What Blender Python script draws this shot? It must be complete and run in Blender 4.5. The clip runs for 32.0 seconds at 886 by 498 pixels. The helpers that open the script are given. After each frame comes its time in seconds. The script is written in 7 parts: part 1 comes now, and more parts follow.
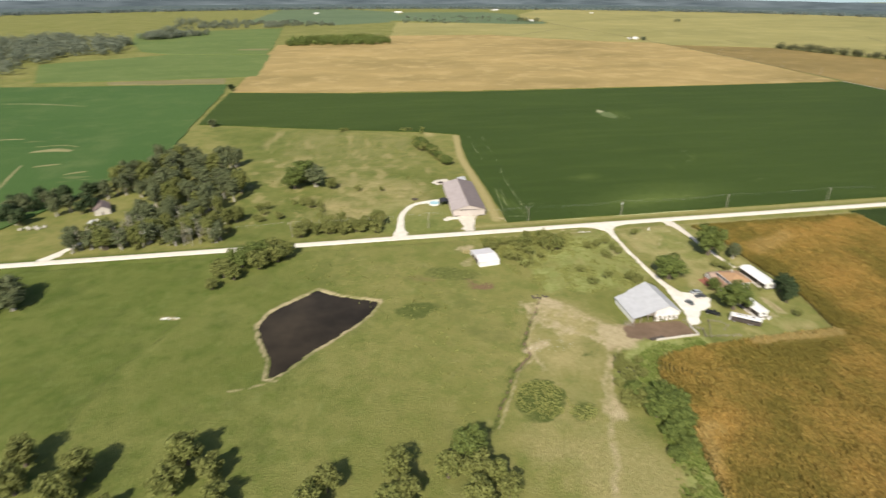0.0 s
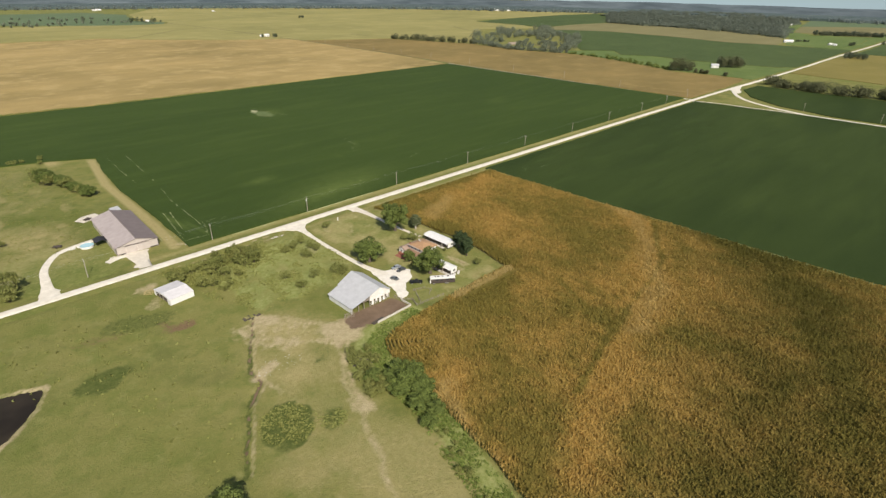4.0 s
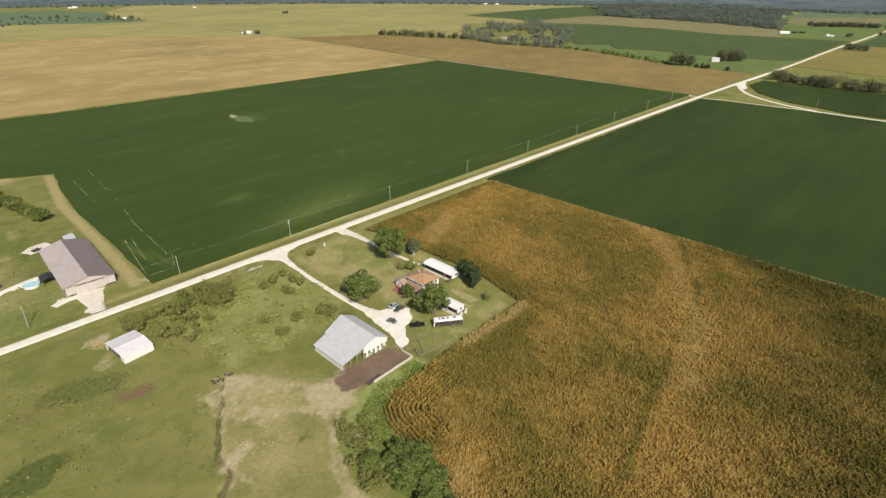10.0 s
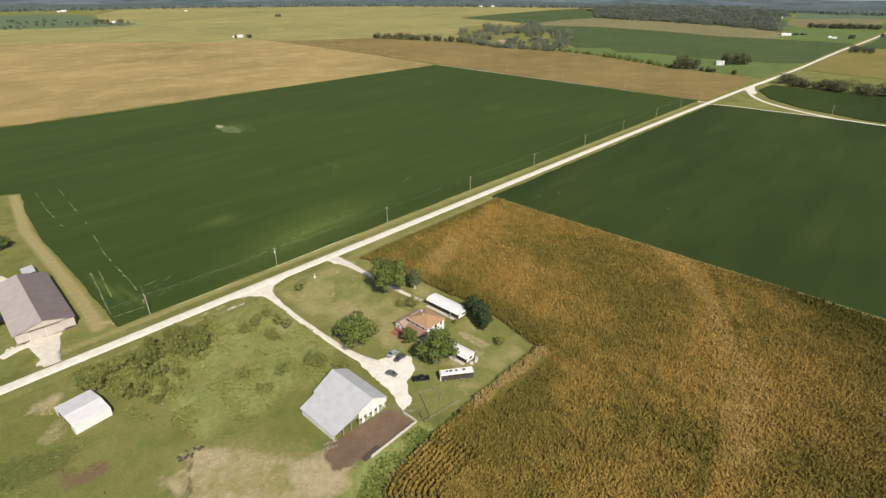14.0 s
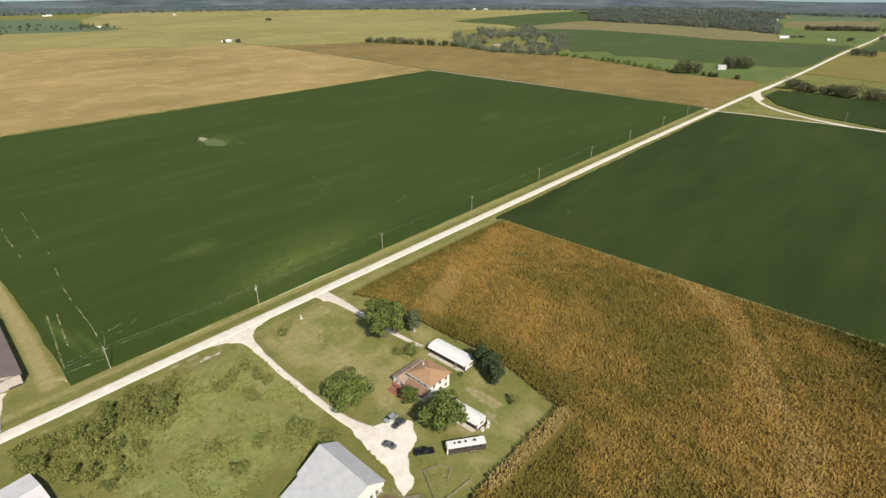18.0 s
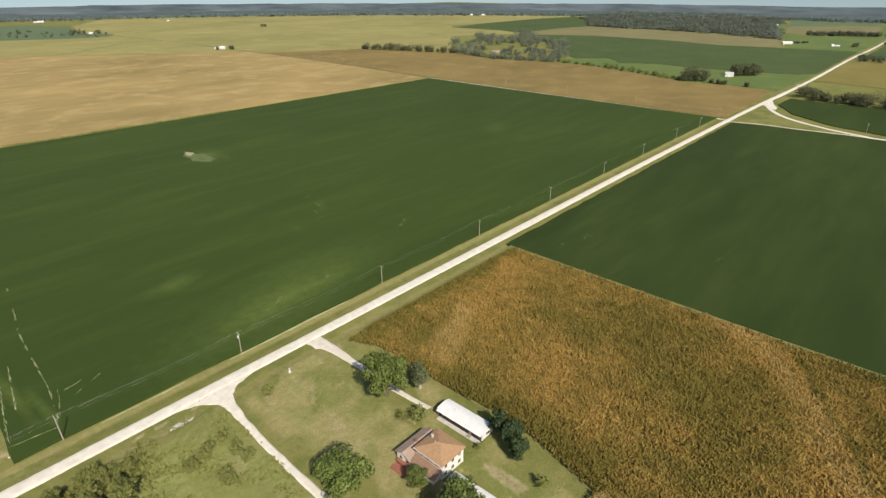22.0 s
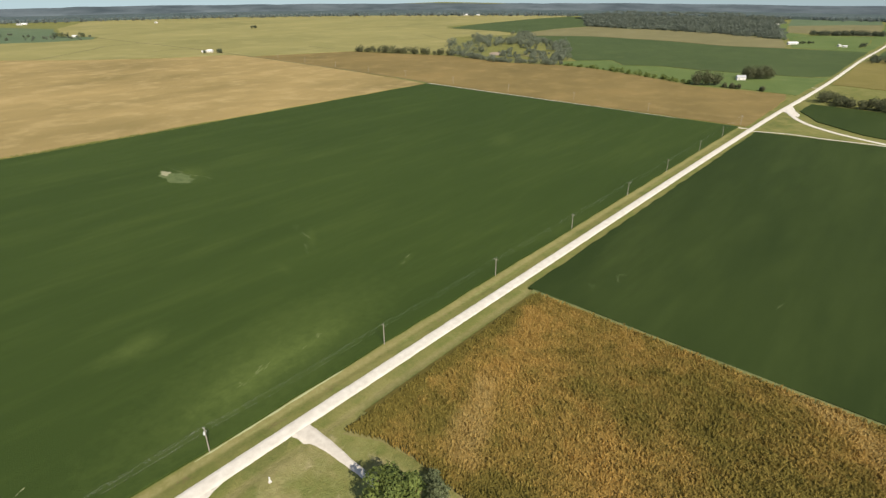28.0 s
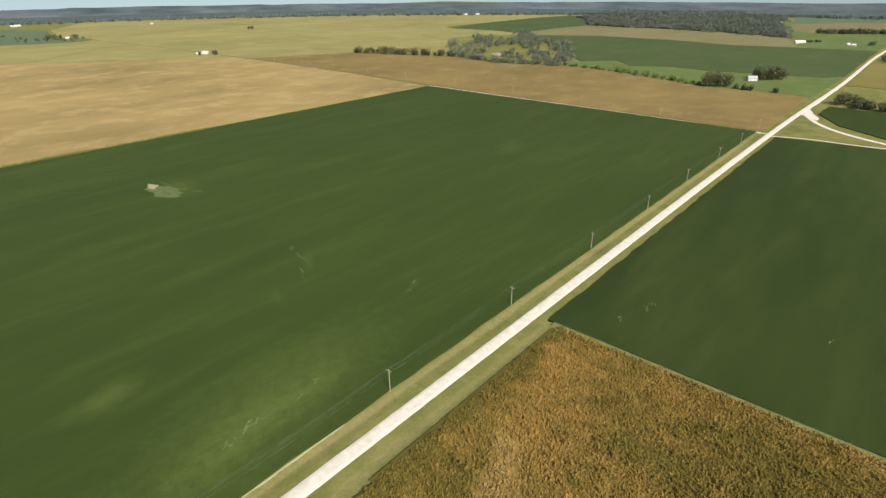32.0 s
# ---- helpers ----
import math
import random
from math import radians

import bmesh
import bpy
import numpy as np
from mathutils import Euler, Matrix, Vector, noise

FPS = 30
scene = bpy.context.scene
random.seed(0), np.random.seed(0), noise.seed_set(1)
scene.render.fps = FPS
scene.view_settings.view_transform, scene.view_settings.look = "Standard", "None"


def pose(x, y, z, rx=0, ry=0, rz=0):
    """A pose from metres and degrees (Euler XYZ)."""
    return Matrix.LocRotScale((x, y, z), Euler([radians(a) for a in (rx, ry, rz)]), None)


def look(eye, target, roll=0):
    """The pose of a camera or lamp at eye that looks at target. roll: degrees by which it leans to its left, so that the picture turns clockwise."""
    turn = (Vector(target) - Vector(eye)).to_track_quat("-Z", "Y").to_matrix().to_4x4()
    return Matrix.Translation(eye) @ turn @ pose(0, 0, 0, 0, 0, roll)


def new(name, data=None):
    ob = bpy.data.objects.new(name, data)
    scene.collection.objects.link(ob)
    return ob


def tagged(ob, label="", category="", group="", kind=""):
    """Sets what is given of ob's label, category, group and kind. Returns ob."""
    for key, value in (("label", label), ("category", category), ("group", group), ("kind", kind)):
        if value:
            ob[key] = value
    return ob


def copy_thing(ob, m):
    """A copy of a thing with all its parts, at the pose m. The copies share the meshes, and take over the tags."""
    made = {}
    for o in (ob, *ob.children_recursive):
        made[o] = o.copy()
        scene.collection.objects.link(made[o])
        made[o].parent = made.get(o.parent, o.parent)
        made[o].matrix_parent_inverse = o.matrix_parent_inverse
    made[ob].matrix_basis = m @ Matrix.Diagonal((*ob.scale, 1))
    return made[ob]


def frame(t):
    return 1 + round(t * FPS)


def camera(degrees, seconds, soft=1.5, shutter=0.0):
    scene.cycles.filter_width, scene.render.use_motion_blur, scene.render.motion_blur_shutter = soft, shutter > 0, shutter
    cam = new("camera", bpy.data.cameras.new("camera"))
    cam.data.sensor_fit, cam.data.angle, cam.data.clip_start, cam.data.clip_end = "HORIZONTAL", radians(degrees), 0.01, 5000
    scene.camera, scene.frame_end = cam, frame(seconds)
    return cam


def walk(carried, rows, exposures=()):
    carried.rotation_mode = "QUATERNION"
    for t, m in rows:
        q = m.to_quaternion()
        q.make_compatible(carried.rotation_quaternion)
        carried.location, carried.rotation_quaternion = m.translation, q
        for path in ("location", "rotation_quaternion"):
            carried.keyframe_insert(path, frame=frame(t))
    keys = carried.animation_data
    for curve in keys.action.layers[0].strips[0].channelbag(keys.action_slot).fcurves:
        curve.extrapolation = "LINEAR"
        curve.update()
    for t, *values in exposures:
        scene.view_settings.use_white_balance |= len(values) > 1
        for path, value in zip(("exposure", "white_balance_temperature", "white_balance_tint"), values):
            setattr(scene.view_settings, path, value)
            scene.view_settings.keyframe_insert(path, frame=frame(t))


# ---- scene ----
import itertools

cam = camera(78.211, 32.0, soft=1.4, shutter=0.2)


def drone(x, y, z, yaw, pitch, roll):
    """Pose of the flying camera: yaw left from +y, pitch up, roll, in degrees."""
    return (Matrix.Translation((x, y, z)) @ Matrix.Rotation(radians(yaw), 4, "Z")
            @ Matrix.Rotation(radians(90 + pitch), 4, "X") @ Matrix.Rotation(radians(roll), 4, "Z"))


# x runs along the road, y across it, the road's centre line is y = 0
PATH = [
    (0, -119.33, -263.48, 123.55, -9.953, -26.245, 0.191),
    (0.5, -121.60, -260.84, 122.39, -30.595, -26.099, 0.527),
    (1, -122.93, -259.89, 122.08, -38.449, -26.035, 0.783),
    (1.5, -123.25, -259.21, 122.17, -42.008, -26.052, 0.881),
    (2, -123.12, -258.48, 122.25, -43.403, -26.086, 0.887),
    (2.5, -122.44, -257.44, 122.13, -43.918, -26.107, 0.875),
    (3, -121.73, -256.39, 122.26, -44.764, -26.121, 0.880),
    (3.5, -120.96, -254.78, 121.91, -45.278, -26.107, 0.875),
    (5.5, -115.92, -247.13, 121.60, -45.775, -26.255, 0.758),
    (6, -114.21, -244.76, 121.53, -45.895, -26.279, 0.730),
    (6.5, -112.48, -242.22, 121.38, -45.972, -26.310, 0.701),
    (7, -110.55, -239.36, 121.37, -46.093, -26.383, 0.645),
    (7.5, -108.10, -236.32, 120.74, -46.226, -26.412, 0.597),
    (8, -105.60, -233.51, 120.69, -46.367, -26.471, 0.532),
    (8.5, -103.53, -230.80, 120.96, -46.487, -26.519, 0.462),
    (9, -101.30, -227.87, 120.87, -46.510, -26.586, 0.412),
    (9.5, -98.70, -224.89, 120.61, -46.530, -26.595, 0.378),
    (10, -95.98, -221.59, 120.44, -46.613, -26.658, 0.342),
    (10.5, -93.48, -218.73, 120.46, -46.680, -26.685, 0.315),
    (11, -90.77, -215.31, 120.19, -46.764, -26.674, 0.299),
    (11.5, -88.33, -212.07, 119.96, -46.844, -26.623, 0.278),
    (12, -85.80, -209.27, 120.03, -46.889, -26.593, 0.237),
    (12.5, -83.31, -206.39, 119.90, -46.936, -26.557, 0.186),
    (13, -80.96, -203.49, 119.99, -47.009, -26.566, 0.147),
    (13.5, -78.49, -200.67, 119.97, -47.022, -26.527, 0.162),
    (14, -76.02, -197.56, 119.61, -47.104, -26.449, 0.182),
    (14.5, -73.41, -194.52, 119.40, -47.227, -26.434, 0.175),
    (16.5, -63.22, -182.84, 119.23, -47.430, -26.329, 0.062),
    (17, -60.58, -179.82, 118.98, -47.484, -26.257, 0.049),
    (17.5, -58.27, -176.91, 119.24, -47.689, -26.235, 0.049),
    (18, -56.36, -174.75, 119.79, -47.813, -26.213, 0.047),
    (18.5, -53.97, -172.19, 120.13, -47.842, -26.196, 0.042),
    (19, -51.13, -169.06, 120.18, -47.889, -26.151, 0.025),
    (19.5, -48.63, -166.18, 119.97, -47.917, -26.097, 0.008),
    (20, -46.79, -163.10, 120.40, -47.990, -26.079, 0.004),
    (20.5, -44.10, -159.99, 119.63, -48.015, -25.950, 0.027),
    (21, -41.48, -156.74, 119.28, -48.079, -25.875, 0.041),
    (21.5, -39.11, -153.83, 119.27, -48.126, -25.813, 0.029),
    (22, -36.80, -151.32, 119.36, -48.164, -25.737, -0.016),
    (22.5, -34.33, -148.26, 119.47, -48.235, -25.695, -0.059),
    (23, -32.22, -145.40, 119.82, -48.296, -25.672, -0.092),
    (23.5, -29.72, -143.03, 120.09, -48.375, -25.657, -0.086),
    (24, -27.30, -140.00, 120.01, -48.473, -25.642, -0.058),
    (24.5, -24.88, -136.90, 120.20, -48.547, -25.620, -0.039),
    (25, -22.62, -133.96, 120.26, -48.633, -25.615, -0.041),
    (25.5, -19.59, -130.33, 120.09, -48.705, -25.637, -0.049),
    (27.5, -10.62, -118.94, 120.06, -48.761, -25.729, -0.172),
    (28, -7.97, -116.03, 119.75, -48.788, -25.761, -0.212),
    (28.5, -5.32, -112.55, 119.84, -48.774, -25.801, -0.254),
    (29, -2.69, -109.40, 119.73, -48.746, -25.829, -0.294),
    (29.5, -0.36, -106.24, 119.75, -48.773, -25.844, -0.325),
    (30, 1.82, -103.74, 119.66, -48.714, -25.796, -0.332),
    (30.5, 4.24, -100.99, 120.06, -48.734, -25.847, -0.358),
    (31, 6.27, -98.82, 120.04, -48.744, -25.841, -0.398),
    (31.5, 7.57, -97.13, 120.04, -48.768, -25.844, -0.441),
    (32, 8.99, -95.39, 119.82, -48.860, -25.833, -0.473),
]
walk(cam, [(r[0], drone(*r[1:])) for r in PATH], [(0.0, 0.48), (1.0, 0.28), (2.0, 0.24), (4.0, 0.25), (25.0, 0.25), (28.0, 0.28), (30.0, 0.36), (32.0, 0.33)])

import mathutils
# ---- sky, sun, exposure ----
SHADOW = Vector((0.41, 0.91, -0.87)).normalized()
world = bpy.data.worlds.new("world")
scene.world = world
world.use_nodes = True
wn = world.node_tree.nodes
sky = wn.new("ShaderNodeTexSky")
sky.sky_type, sky.sun_disc = "NISHITA", False
sky.sun_elevation = math.asin(-SHADOW.z)
sky.sun_rotation = math.atan2(-SHADOW.x, -SHADOW.y)
sky.air_density, sky.dust_density = 1.0, 1.5
# directions just under the horizon keep the pale horizon colour
wc, ws, wm, wj = wn.new("ShaderNodeTexCoord"), wn.new("ShaderNodeSeparateXYZ"), wn.new("ShaderNodeMath"), wn.new("ShaderNodeCombineXYZ")
wm.operation = "MAXIMUM"
wm.inputs[1].default_value = 0.09
wl = world.node_tree.links
wl.new(wc.outputs["Generated"], ws.inputs[0])
wl.new(ws.outputs["Z"], wm.inputs[0])
wl.new(ws.outputs["X"], wj.inputs[0])
wl.new(ws.outputs["Y"], wj.inputs[1])
wl.new(wm.outputs[0], wj.inputs[2])
wl.new(wj.outputs[0], sky.inputs[0])
wl.new(sky.outputs[0], wn["Background"].inputs[0])
wn["Background"].inputs[1].default_value = 0.09
sun = new("sun", bpy.data.lights.new("sun", "SUN"))
sun.data.energy, sun.data.angle, sun.data.color = 5.0, radians(0.6), (1.0, 0.92, 0.78)
sun.matrix_world = look((0, 0, 300), Vector((0, 0, 300)) + SHADOW)
scene.view_settings.exposure = 0.25

# ---- materials ----


class Mat:
    """A small wrapper that builds node materials."""

    def __init__(self, name, rough=0.9, metal=0.0, spec=0.3):
        self.m = bpy.data.materials.new(name)
        self.m.use_nodes = True
        self.t = self.m.node_tree
        self.b = self.t.nodes["Principled BSDF"]
        self.b.inputs["Roughness"].default_value = rough
        self.b.inputs["Metallic"].default_value = metal
        self.b.inputs["Specular IOR Level"].default_value = spec
        self.pos = None

    def n(self, kind, **props):
        node = self.t.nodes.new("ShaderNode" + kind)
        for k, v in props.items():
            if k == "operation":
                node.operation = v
            elif k == "blend_type":
                node.blend_type = v
            elif k == "data_type":
                node.data_type = v
        return node

    def put(self, sock, v):
        if isinstance(v, bpy.types.NodeSocket):
            self.t.links.new(v, sock)
        elif isinstance(v, tuple) and len(v) == 3 and sock.type == "RGBA":
            sock.default_value = (*v, 1)
        else:
            sock.default_value = v

    def where(self):
        if self.pos is None:
            self.pos = self.n("NewGeometry").outputs["Position"]
        return self.pos

    def stretch(self, sx, sy, sz, turn=0.0):
        mp = self.n("Mapping")
        self.put(mp.inputs[0], self.where())
        mp.inputs["Rotation"].default_value = (0, 0, radians(turn))
        mp.inputs["Scale"].default_value = (sx, sy, sz)
        return mp.outputs[0]

    def noise(self, scale, detail=3.0, rough=0.55, at=None, out=0):
        nd = self.n("TexNoise")
        self.put(nd.inputs["Vector"], at if at is not None else self.where())
        nd.inputs["Scale"].default_value, nd.inputs["Detail"].default_value = scale, detail
        nd.inputs["Roughness"].default_value = rough
        return nd.outputs[out]

    def ramp(self, v, lo, hi):
        mr = self.n("MapRange")
        self.put(mr.inputs[0], v)
        mr.inputs[1].default_value, mr.inputs[2].default_value = lo, hi
        return mr.outputs[0]

    def math(self, op, a, b=0.0):
        nd = self.n("Math", operation=op)
        self.put(nd.inputs[0], a)
        self.put(nd.inputs[1], b)
        return nd.outputs[0]

    def mix(self, f, a, b, kind="MIX"):
        nd = self.n("Mix", data_type="RGBA", blend_type=kind)
        self.put(nd.inputs[0], f)
        self.put(nd.inputs[6], a)
        self.put(nd.inputs[7], b)
        return nd.outputs[2]

    def attr(self, name):
        nd = self.n("Attribute")
        nd.attribute_name = name
        sp = self.n("SeparateColor")
        self.put(sp.inputs[0], nd.outputs["Color"])
        return sp.outputs

    def bump(self, h, strength=0.4, dist=0.1):
        nd = self.n("Bump")
        nd.inputs["Strength"].default_value, nd.inputs["Distance"].default_value = strength, dist
        self.put(nd.inputs["Height"], h)
        self.put(self.b.inputs["Normal"], nd.outputs[0])

    def leafy(self, c, amount):
        """Thin leaves let part of the light through."""
        tr, mx = self.n("BsdfTranslucent"), self.n("MixShader")
        self.put(tr.inputs["Color"], c)
        self.put(self.b.inputs["Base Color"], c)
        mx.inputs[0].default_value = amount
        self.t.links.new(self.b.outputs[0], mx.inputs[1])
        self.t.links.new(tr.outputs[0], mx.inputs[2])
        self.t.links.new(mx.outputs[0], self.t.nodes["Material Output"].inputs["Surface"])
        return self.m

    def color(self, c):
        self.put(self.b.inputs["Base Color"], c)
        return self.m


def plain(name, a, b, scale=2.0, rough=0.7, metal=0.0, bump=0.15, fine=30.0):
    """Two close tones broken up by coarse and fine noise."""
    k = Mat(name, rough, metal)
    f = k.math("ADD", k.math("MULTIPLY", k.noise(scale, 4.0), 0.65), k.math("MULTIPLY", k.noise(fine, 3.0), 0.35))
    if bump:
        k.bump(k.noise(fine, 3.0), bump, 0.03)
    return k.color(k.mix(k.ramp(f, 0.35, 0.65), a, b))


def ground_material():
    k = Mat("grass_ground", 0.95, spec=0.1)
    big, mid, fine = k.noise(0.018, 5.0, 0.6), k.noise(0.11, 5.0, 0.65), k.noise(1.3, 4.0, 0.7)
    tuft = k.noise(0.5, 5.0, 0.75)
    c = k.mix(k.ramp(big, 0.36, 0.64), (0.152, 0.156, 0.044), (0.222, 0.204, 0.072))
    c = k.mix(k.math("MULTIPLY", k.ramp(mid, 0.45, 0.66), 0.8), c, (0.120, 0.142, 0.034))
    c = k.mix(k.math("MULTIPLY", k.ramp(k.noise(0.07, 5.0, 0.7), 0.55, 0.72), 0.5), c, (0.230, 0.198, 0.078))
    c = k.mix(k.math("MULTIPLY", k.ramp(fine, 0.48, 0.75), 0.40), c, (0.080, 0.095, 0.022))
    c = k.mix(k.math("MULTIPLY", k.ramp(k.noise(0.33, 6.0, 0.8), 0.60, 0.70), 0.5), c, (0.070, 0.090, 0.022))
    c = k.mix(k.math("MULTIPLY", k.ramp(k.noise(0.035, 6.0, 0.65), 0.52, 0.68), 0.6), c, (0.088, 0.108, 0.028))
    blot = k.noise(0.14, 6.0, 0.72, k.stretch(1, 1, 1, 40))
    c = k.mix(k.math("MULTIPLY", k.ramp(blot, 0.54, 0.70), 0.45), c, (0.245, 0.235, 0.095))
    c = k.mix(k.math("MULTIPLY", k.ramp(blot, 0.44, 0.32), 0.45), c, (0.085, 0.105, 0.026))
    c = k.mix(k.attr("mown")[0], c, k.mix(1.0, c, (0.60, 0.73, 0.56), "MULTIPLY"))
    a, b = k.attr("cover"), k.attr("cover_b")
    jit = k.math("SUBTRACT", k.noise(0.6, 5.0, 0.7), 0.5)

    def edge(sock, amount=0.9, lo=0.35, hi=0.65):
        return k.ramp(k.math("ADD", sock, k.math("MULTIPLY", jit, amount)), lo, hi)

    c = k.mix(edge(b[0], 0.8, 0.1, 0.9), c, k.mix(k.ramp(tuft, 0.3, 0.7), (0.250, 0.210, 0.088), (0.345, 0.295, 0.140)))
    c = k.mix(edge(a[1]), c, k.mix(k.ramp(tuft, 0.35, 0.65), (0.062, 0.080, 0.020), (0.105, 0.120, 0.034)))
    c = k.mix(edge(a[2], 0.9, 0.2, 0.8), c, k.mix(k.ramp(tuft, 0.35, 0.65), (0.160, 0.190, 0.048), (0.270, 0.275, 0.105)))
    c = k.mix(edge(b[1]), c, k.mix(k.ramp(fine, 0.3, 0.7), (0.140, 0.095, 0.050), (0.190, 0.130, 0.075)))
    c = k.mix(edge(a[0], 0.9, 0.2, 0.85), c, k.mix(k.ramp(tuft, 0.3, 0.7), (0.280, 0.230, 0.125), (0.440, 0.370, 0.225)))
    c = k.mix(edge(b[2]), c, k.mix(k.ramp(mid, 0.35, 0.65), (0.130, 0.090, 0.060), (0.185, 0.130, 0.090)))
    k.bump(k.noise(1.1, 5.0, 0.75), 0.9, 0.45)
    return k.color(c)


def crop_material(name, dark, mid, light, rows=None, patch=0.006, turn=0.0, worn=None):
    """Field canopy: broad patches, mottling and faint drill rows."""
    k = Mat(name, 0.9, spec=0.15)
    c = k.mix(k.ramp(k.noise(patch, 4.0, 0.6, k.stretch(0.6, 1.1, 1, turn)), 0.32, 0.68), dark, mid)
    c = k.mix(k.math("MULTIPLY", k.ramp(k.noise(patch * 3.3, 4.0, 0.65), 0.50, 0.78), 0.75), c, light)
    c = k.mix(k.math("MULTIPLY", k.ramp(k.noise(0.9, 4.0, 0.75), 0.42, 0.75), 0.35), c, dark)
    if rows:
        wv = k.n("TexWave")
        wv.wave_type, wv.bands_direction = "BANDS", "Y"
        k.put(wv.inputs["Vector"], k.stretch(1, 1, 1, turn))
        wv.inputs["Scale"].default_value = rows
        wv.inputs["Distortion"].default_value = 1.5
        c = k.mix(k.math("MULTIPLY", wv.outputs[1], 0.24), c, dark)
    if worn:
        c = k.mix(k.ramp(k.noise(patch * 5, 5.0, 0.7, k.stretch(0.35, 1.6, 1, turn)), 0.64, 0.80), c, worn)
    k.bump(k.noise(1.4, 5.0, 0.8), 0.8, 0.3)
    return k.color(c)


def leaf_material(name, a, b, c, thin=0.28):
    k = Mat(name, 0.75, spec=0.25)
    g = k.n("NewGeometry").outputs["Random Per Island"]
    o = k.n("ObjectInfo").outputs["Random"]
    col = k.mix(g, a, b)
    col = k.mix(k.math("MULTIPLY", o, 0.5), col, c)
    return k.leafy(col, thin)


def corn_material(name, shade=1.0):
    k = Mat(name, 0.85, spec=0.15)
    g = k.n("NewGeometry").outputs["Random Per Island"] if shade == 1 else k.ramp(k.noise(1.3, 4.0, 0.8), 0.3, 0.7)
    dry = k.attr("dry")
    mott = k.noise(0.16, 4.0, 0.65)
    green = k.mix(g, (0.205, 0.170, 0.041), (0.282, 0.224, 0.055))
    tan = k.mix(g, (0.400, 0.262, 0.074), (0.525, 0.352, 0.104))
    streak = k.noise(0.55, 4.0, 0.7, k.stretch(1.5, 0.45, 1, -12))
    f = k.ramp(k.math("ADD", k.math("ADD", k.math("MULTIPLY", k.math("SUBTRACT", g, 0.5), 0.28),
               k.math("ADD", k.math("MULTIPLY", k.math("SUBTRACT", mott, 0.5), 0.75), k.math("MULTIPLY", k.math("SUBTRACT", streak, 0.5), 0.55))), dry[0]), 0.10, 0.90)
    ripe = k.mix(dry[1], k.mix(f, green, tan), (0.500, 0.390, 0.165))
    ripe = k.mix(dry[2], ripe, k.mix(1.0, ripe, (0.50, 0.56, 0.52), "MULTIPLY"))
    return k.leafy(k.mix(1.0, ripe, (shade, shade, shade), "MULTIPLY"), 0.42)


# pale or thin places in the soybeans: x, y, radius along and across, turn, strength
SOY_SPOTS = [(152, 262, 14, 26, -10, 0.3), (72, 34, 70, 24, 12, 0.35), (61, 30, 26, 9, 12, 0.45), (86, 31, 20, 6, 12, 0.4), (43, 78, 14, 8, 20, 0.28), (143, 108, 3, 16, -35, 0.22),
             (113, 89, 3, 9, -15, 0.15), (157, 52, 12, 2, 15, 0.2), (374, 150, 30, 14, 30, 0.3), (38, 77, 16, 6, 0, 0.2), (-27, 45, 2.5, 24, 4, 0.45), (-22, 30, 2, 16, 5, 0.4)]


def soy_material(name, dark, mid, light, spots):
    """Dense soybean canopy: cloudy tone, faint rows, and thin yellowish spots."""
    k = Mat(name, 0.85, spec=0.08)
    c = k.mix(k.ramp(k.noise(0.006, 4.0, 0.6, k.stretch(0.4, 1.3, 1, 18)), 0.30, 0.70), dark, mid)
    c = k.mix(k.math("MULTIPLY", k.ramp(k.noise(0.016, 5.0, 0.65, k.stretch(0.35, 1.6, 1, 14)), 0.52, 0.80), 0.55), c, light)
    jit = k.noise(0.22, 6.0, 0.75)
    for x, y, rx, ry, turn, amount in spots:
        mp = k.n("Mapping")
        k.put(mp.inputs[0], k.where())
        mp.vector_type = "TEXTURE"
        mp.inputs["Location"].default_value = (x, y, 0.7)
        mp.inputs["Rotation"].default_value = (0, 0, radians(turn))
        mp.inputs["Scale"].default_value = (rx, ry, 4)
        ln = k.n("VectorMath", operation="LENGTH")
        k.put(ln.inputs[0], mp.outputs[0])
        f = k.math("MULTIPLY", k.ramp(k.math("ADD", ln.outputs["Value"], k.math("MULTIPLY", jit, 1.6)), 1.9, 0.9), amount)
        c = k.mix(f, c, (0.122, 0.158, 0.040))
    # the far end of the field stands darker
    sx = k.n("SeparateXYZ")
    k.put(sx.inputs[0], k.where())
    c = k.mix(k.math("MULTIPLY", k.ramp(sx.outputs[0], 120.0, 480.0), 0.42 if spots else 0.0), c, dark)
    # drifts of lighter and darker leaf along the rows
    drift = k.noise(0.045, 5.0, 0.7, k.stretch(0.22, 1.5, 1, 10))
    c = k.mix(k.math("MULTIPLY", k.ramp(drift, 0.50, 0.72), 0.38), c, light)
    c = k.mix(k.math("MULTIPLY", k.ramp(drift, 0.46, 0.30), 0.45), c, dark)
    wv = k.n("TexWave")
    wv.wave_type, wv.bands_direction = "BANDS", "Y"
    k.put(wv.inputs["Vector"], k.where())
    wv.inputs["Scale"].default_value, wv.inputs["Distortion"].default_value = 0.42, 1.2
    c = k.mix(k.math("MULTIPLY", wv.outputs[1], 0.12), c, dark)
    c = k.mix(k.math("MULTIPLY", k.ramp(k.noise(1.1, 4.0, 0.75), 0.42, 0.75), 0.30), c, dark)
    k.bump(k.noise(1.4, 5.0, 0.8), 0.7, 0.3)
    return k.color(c)


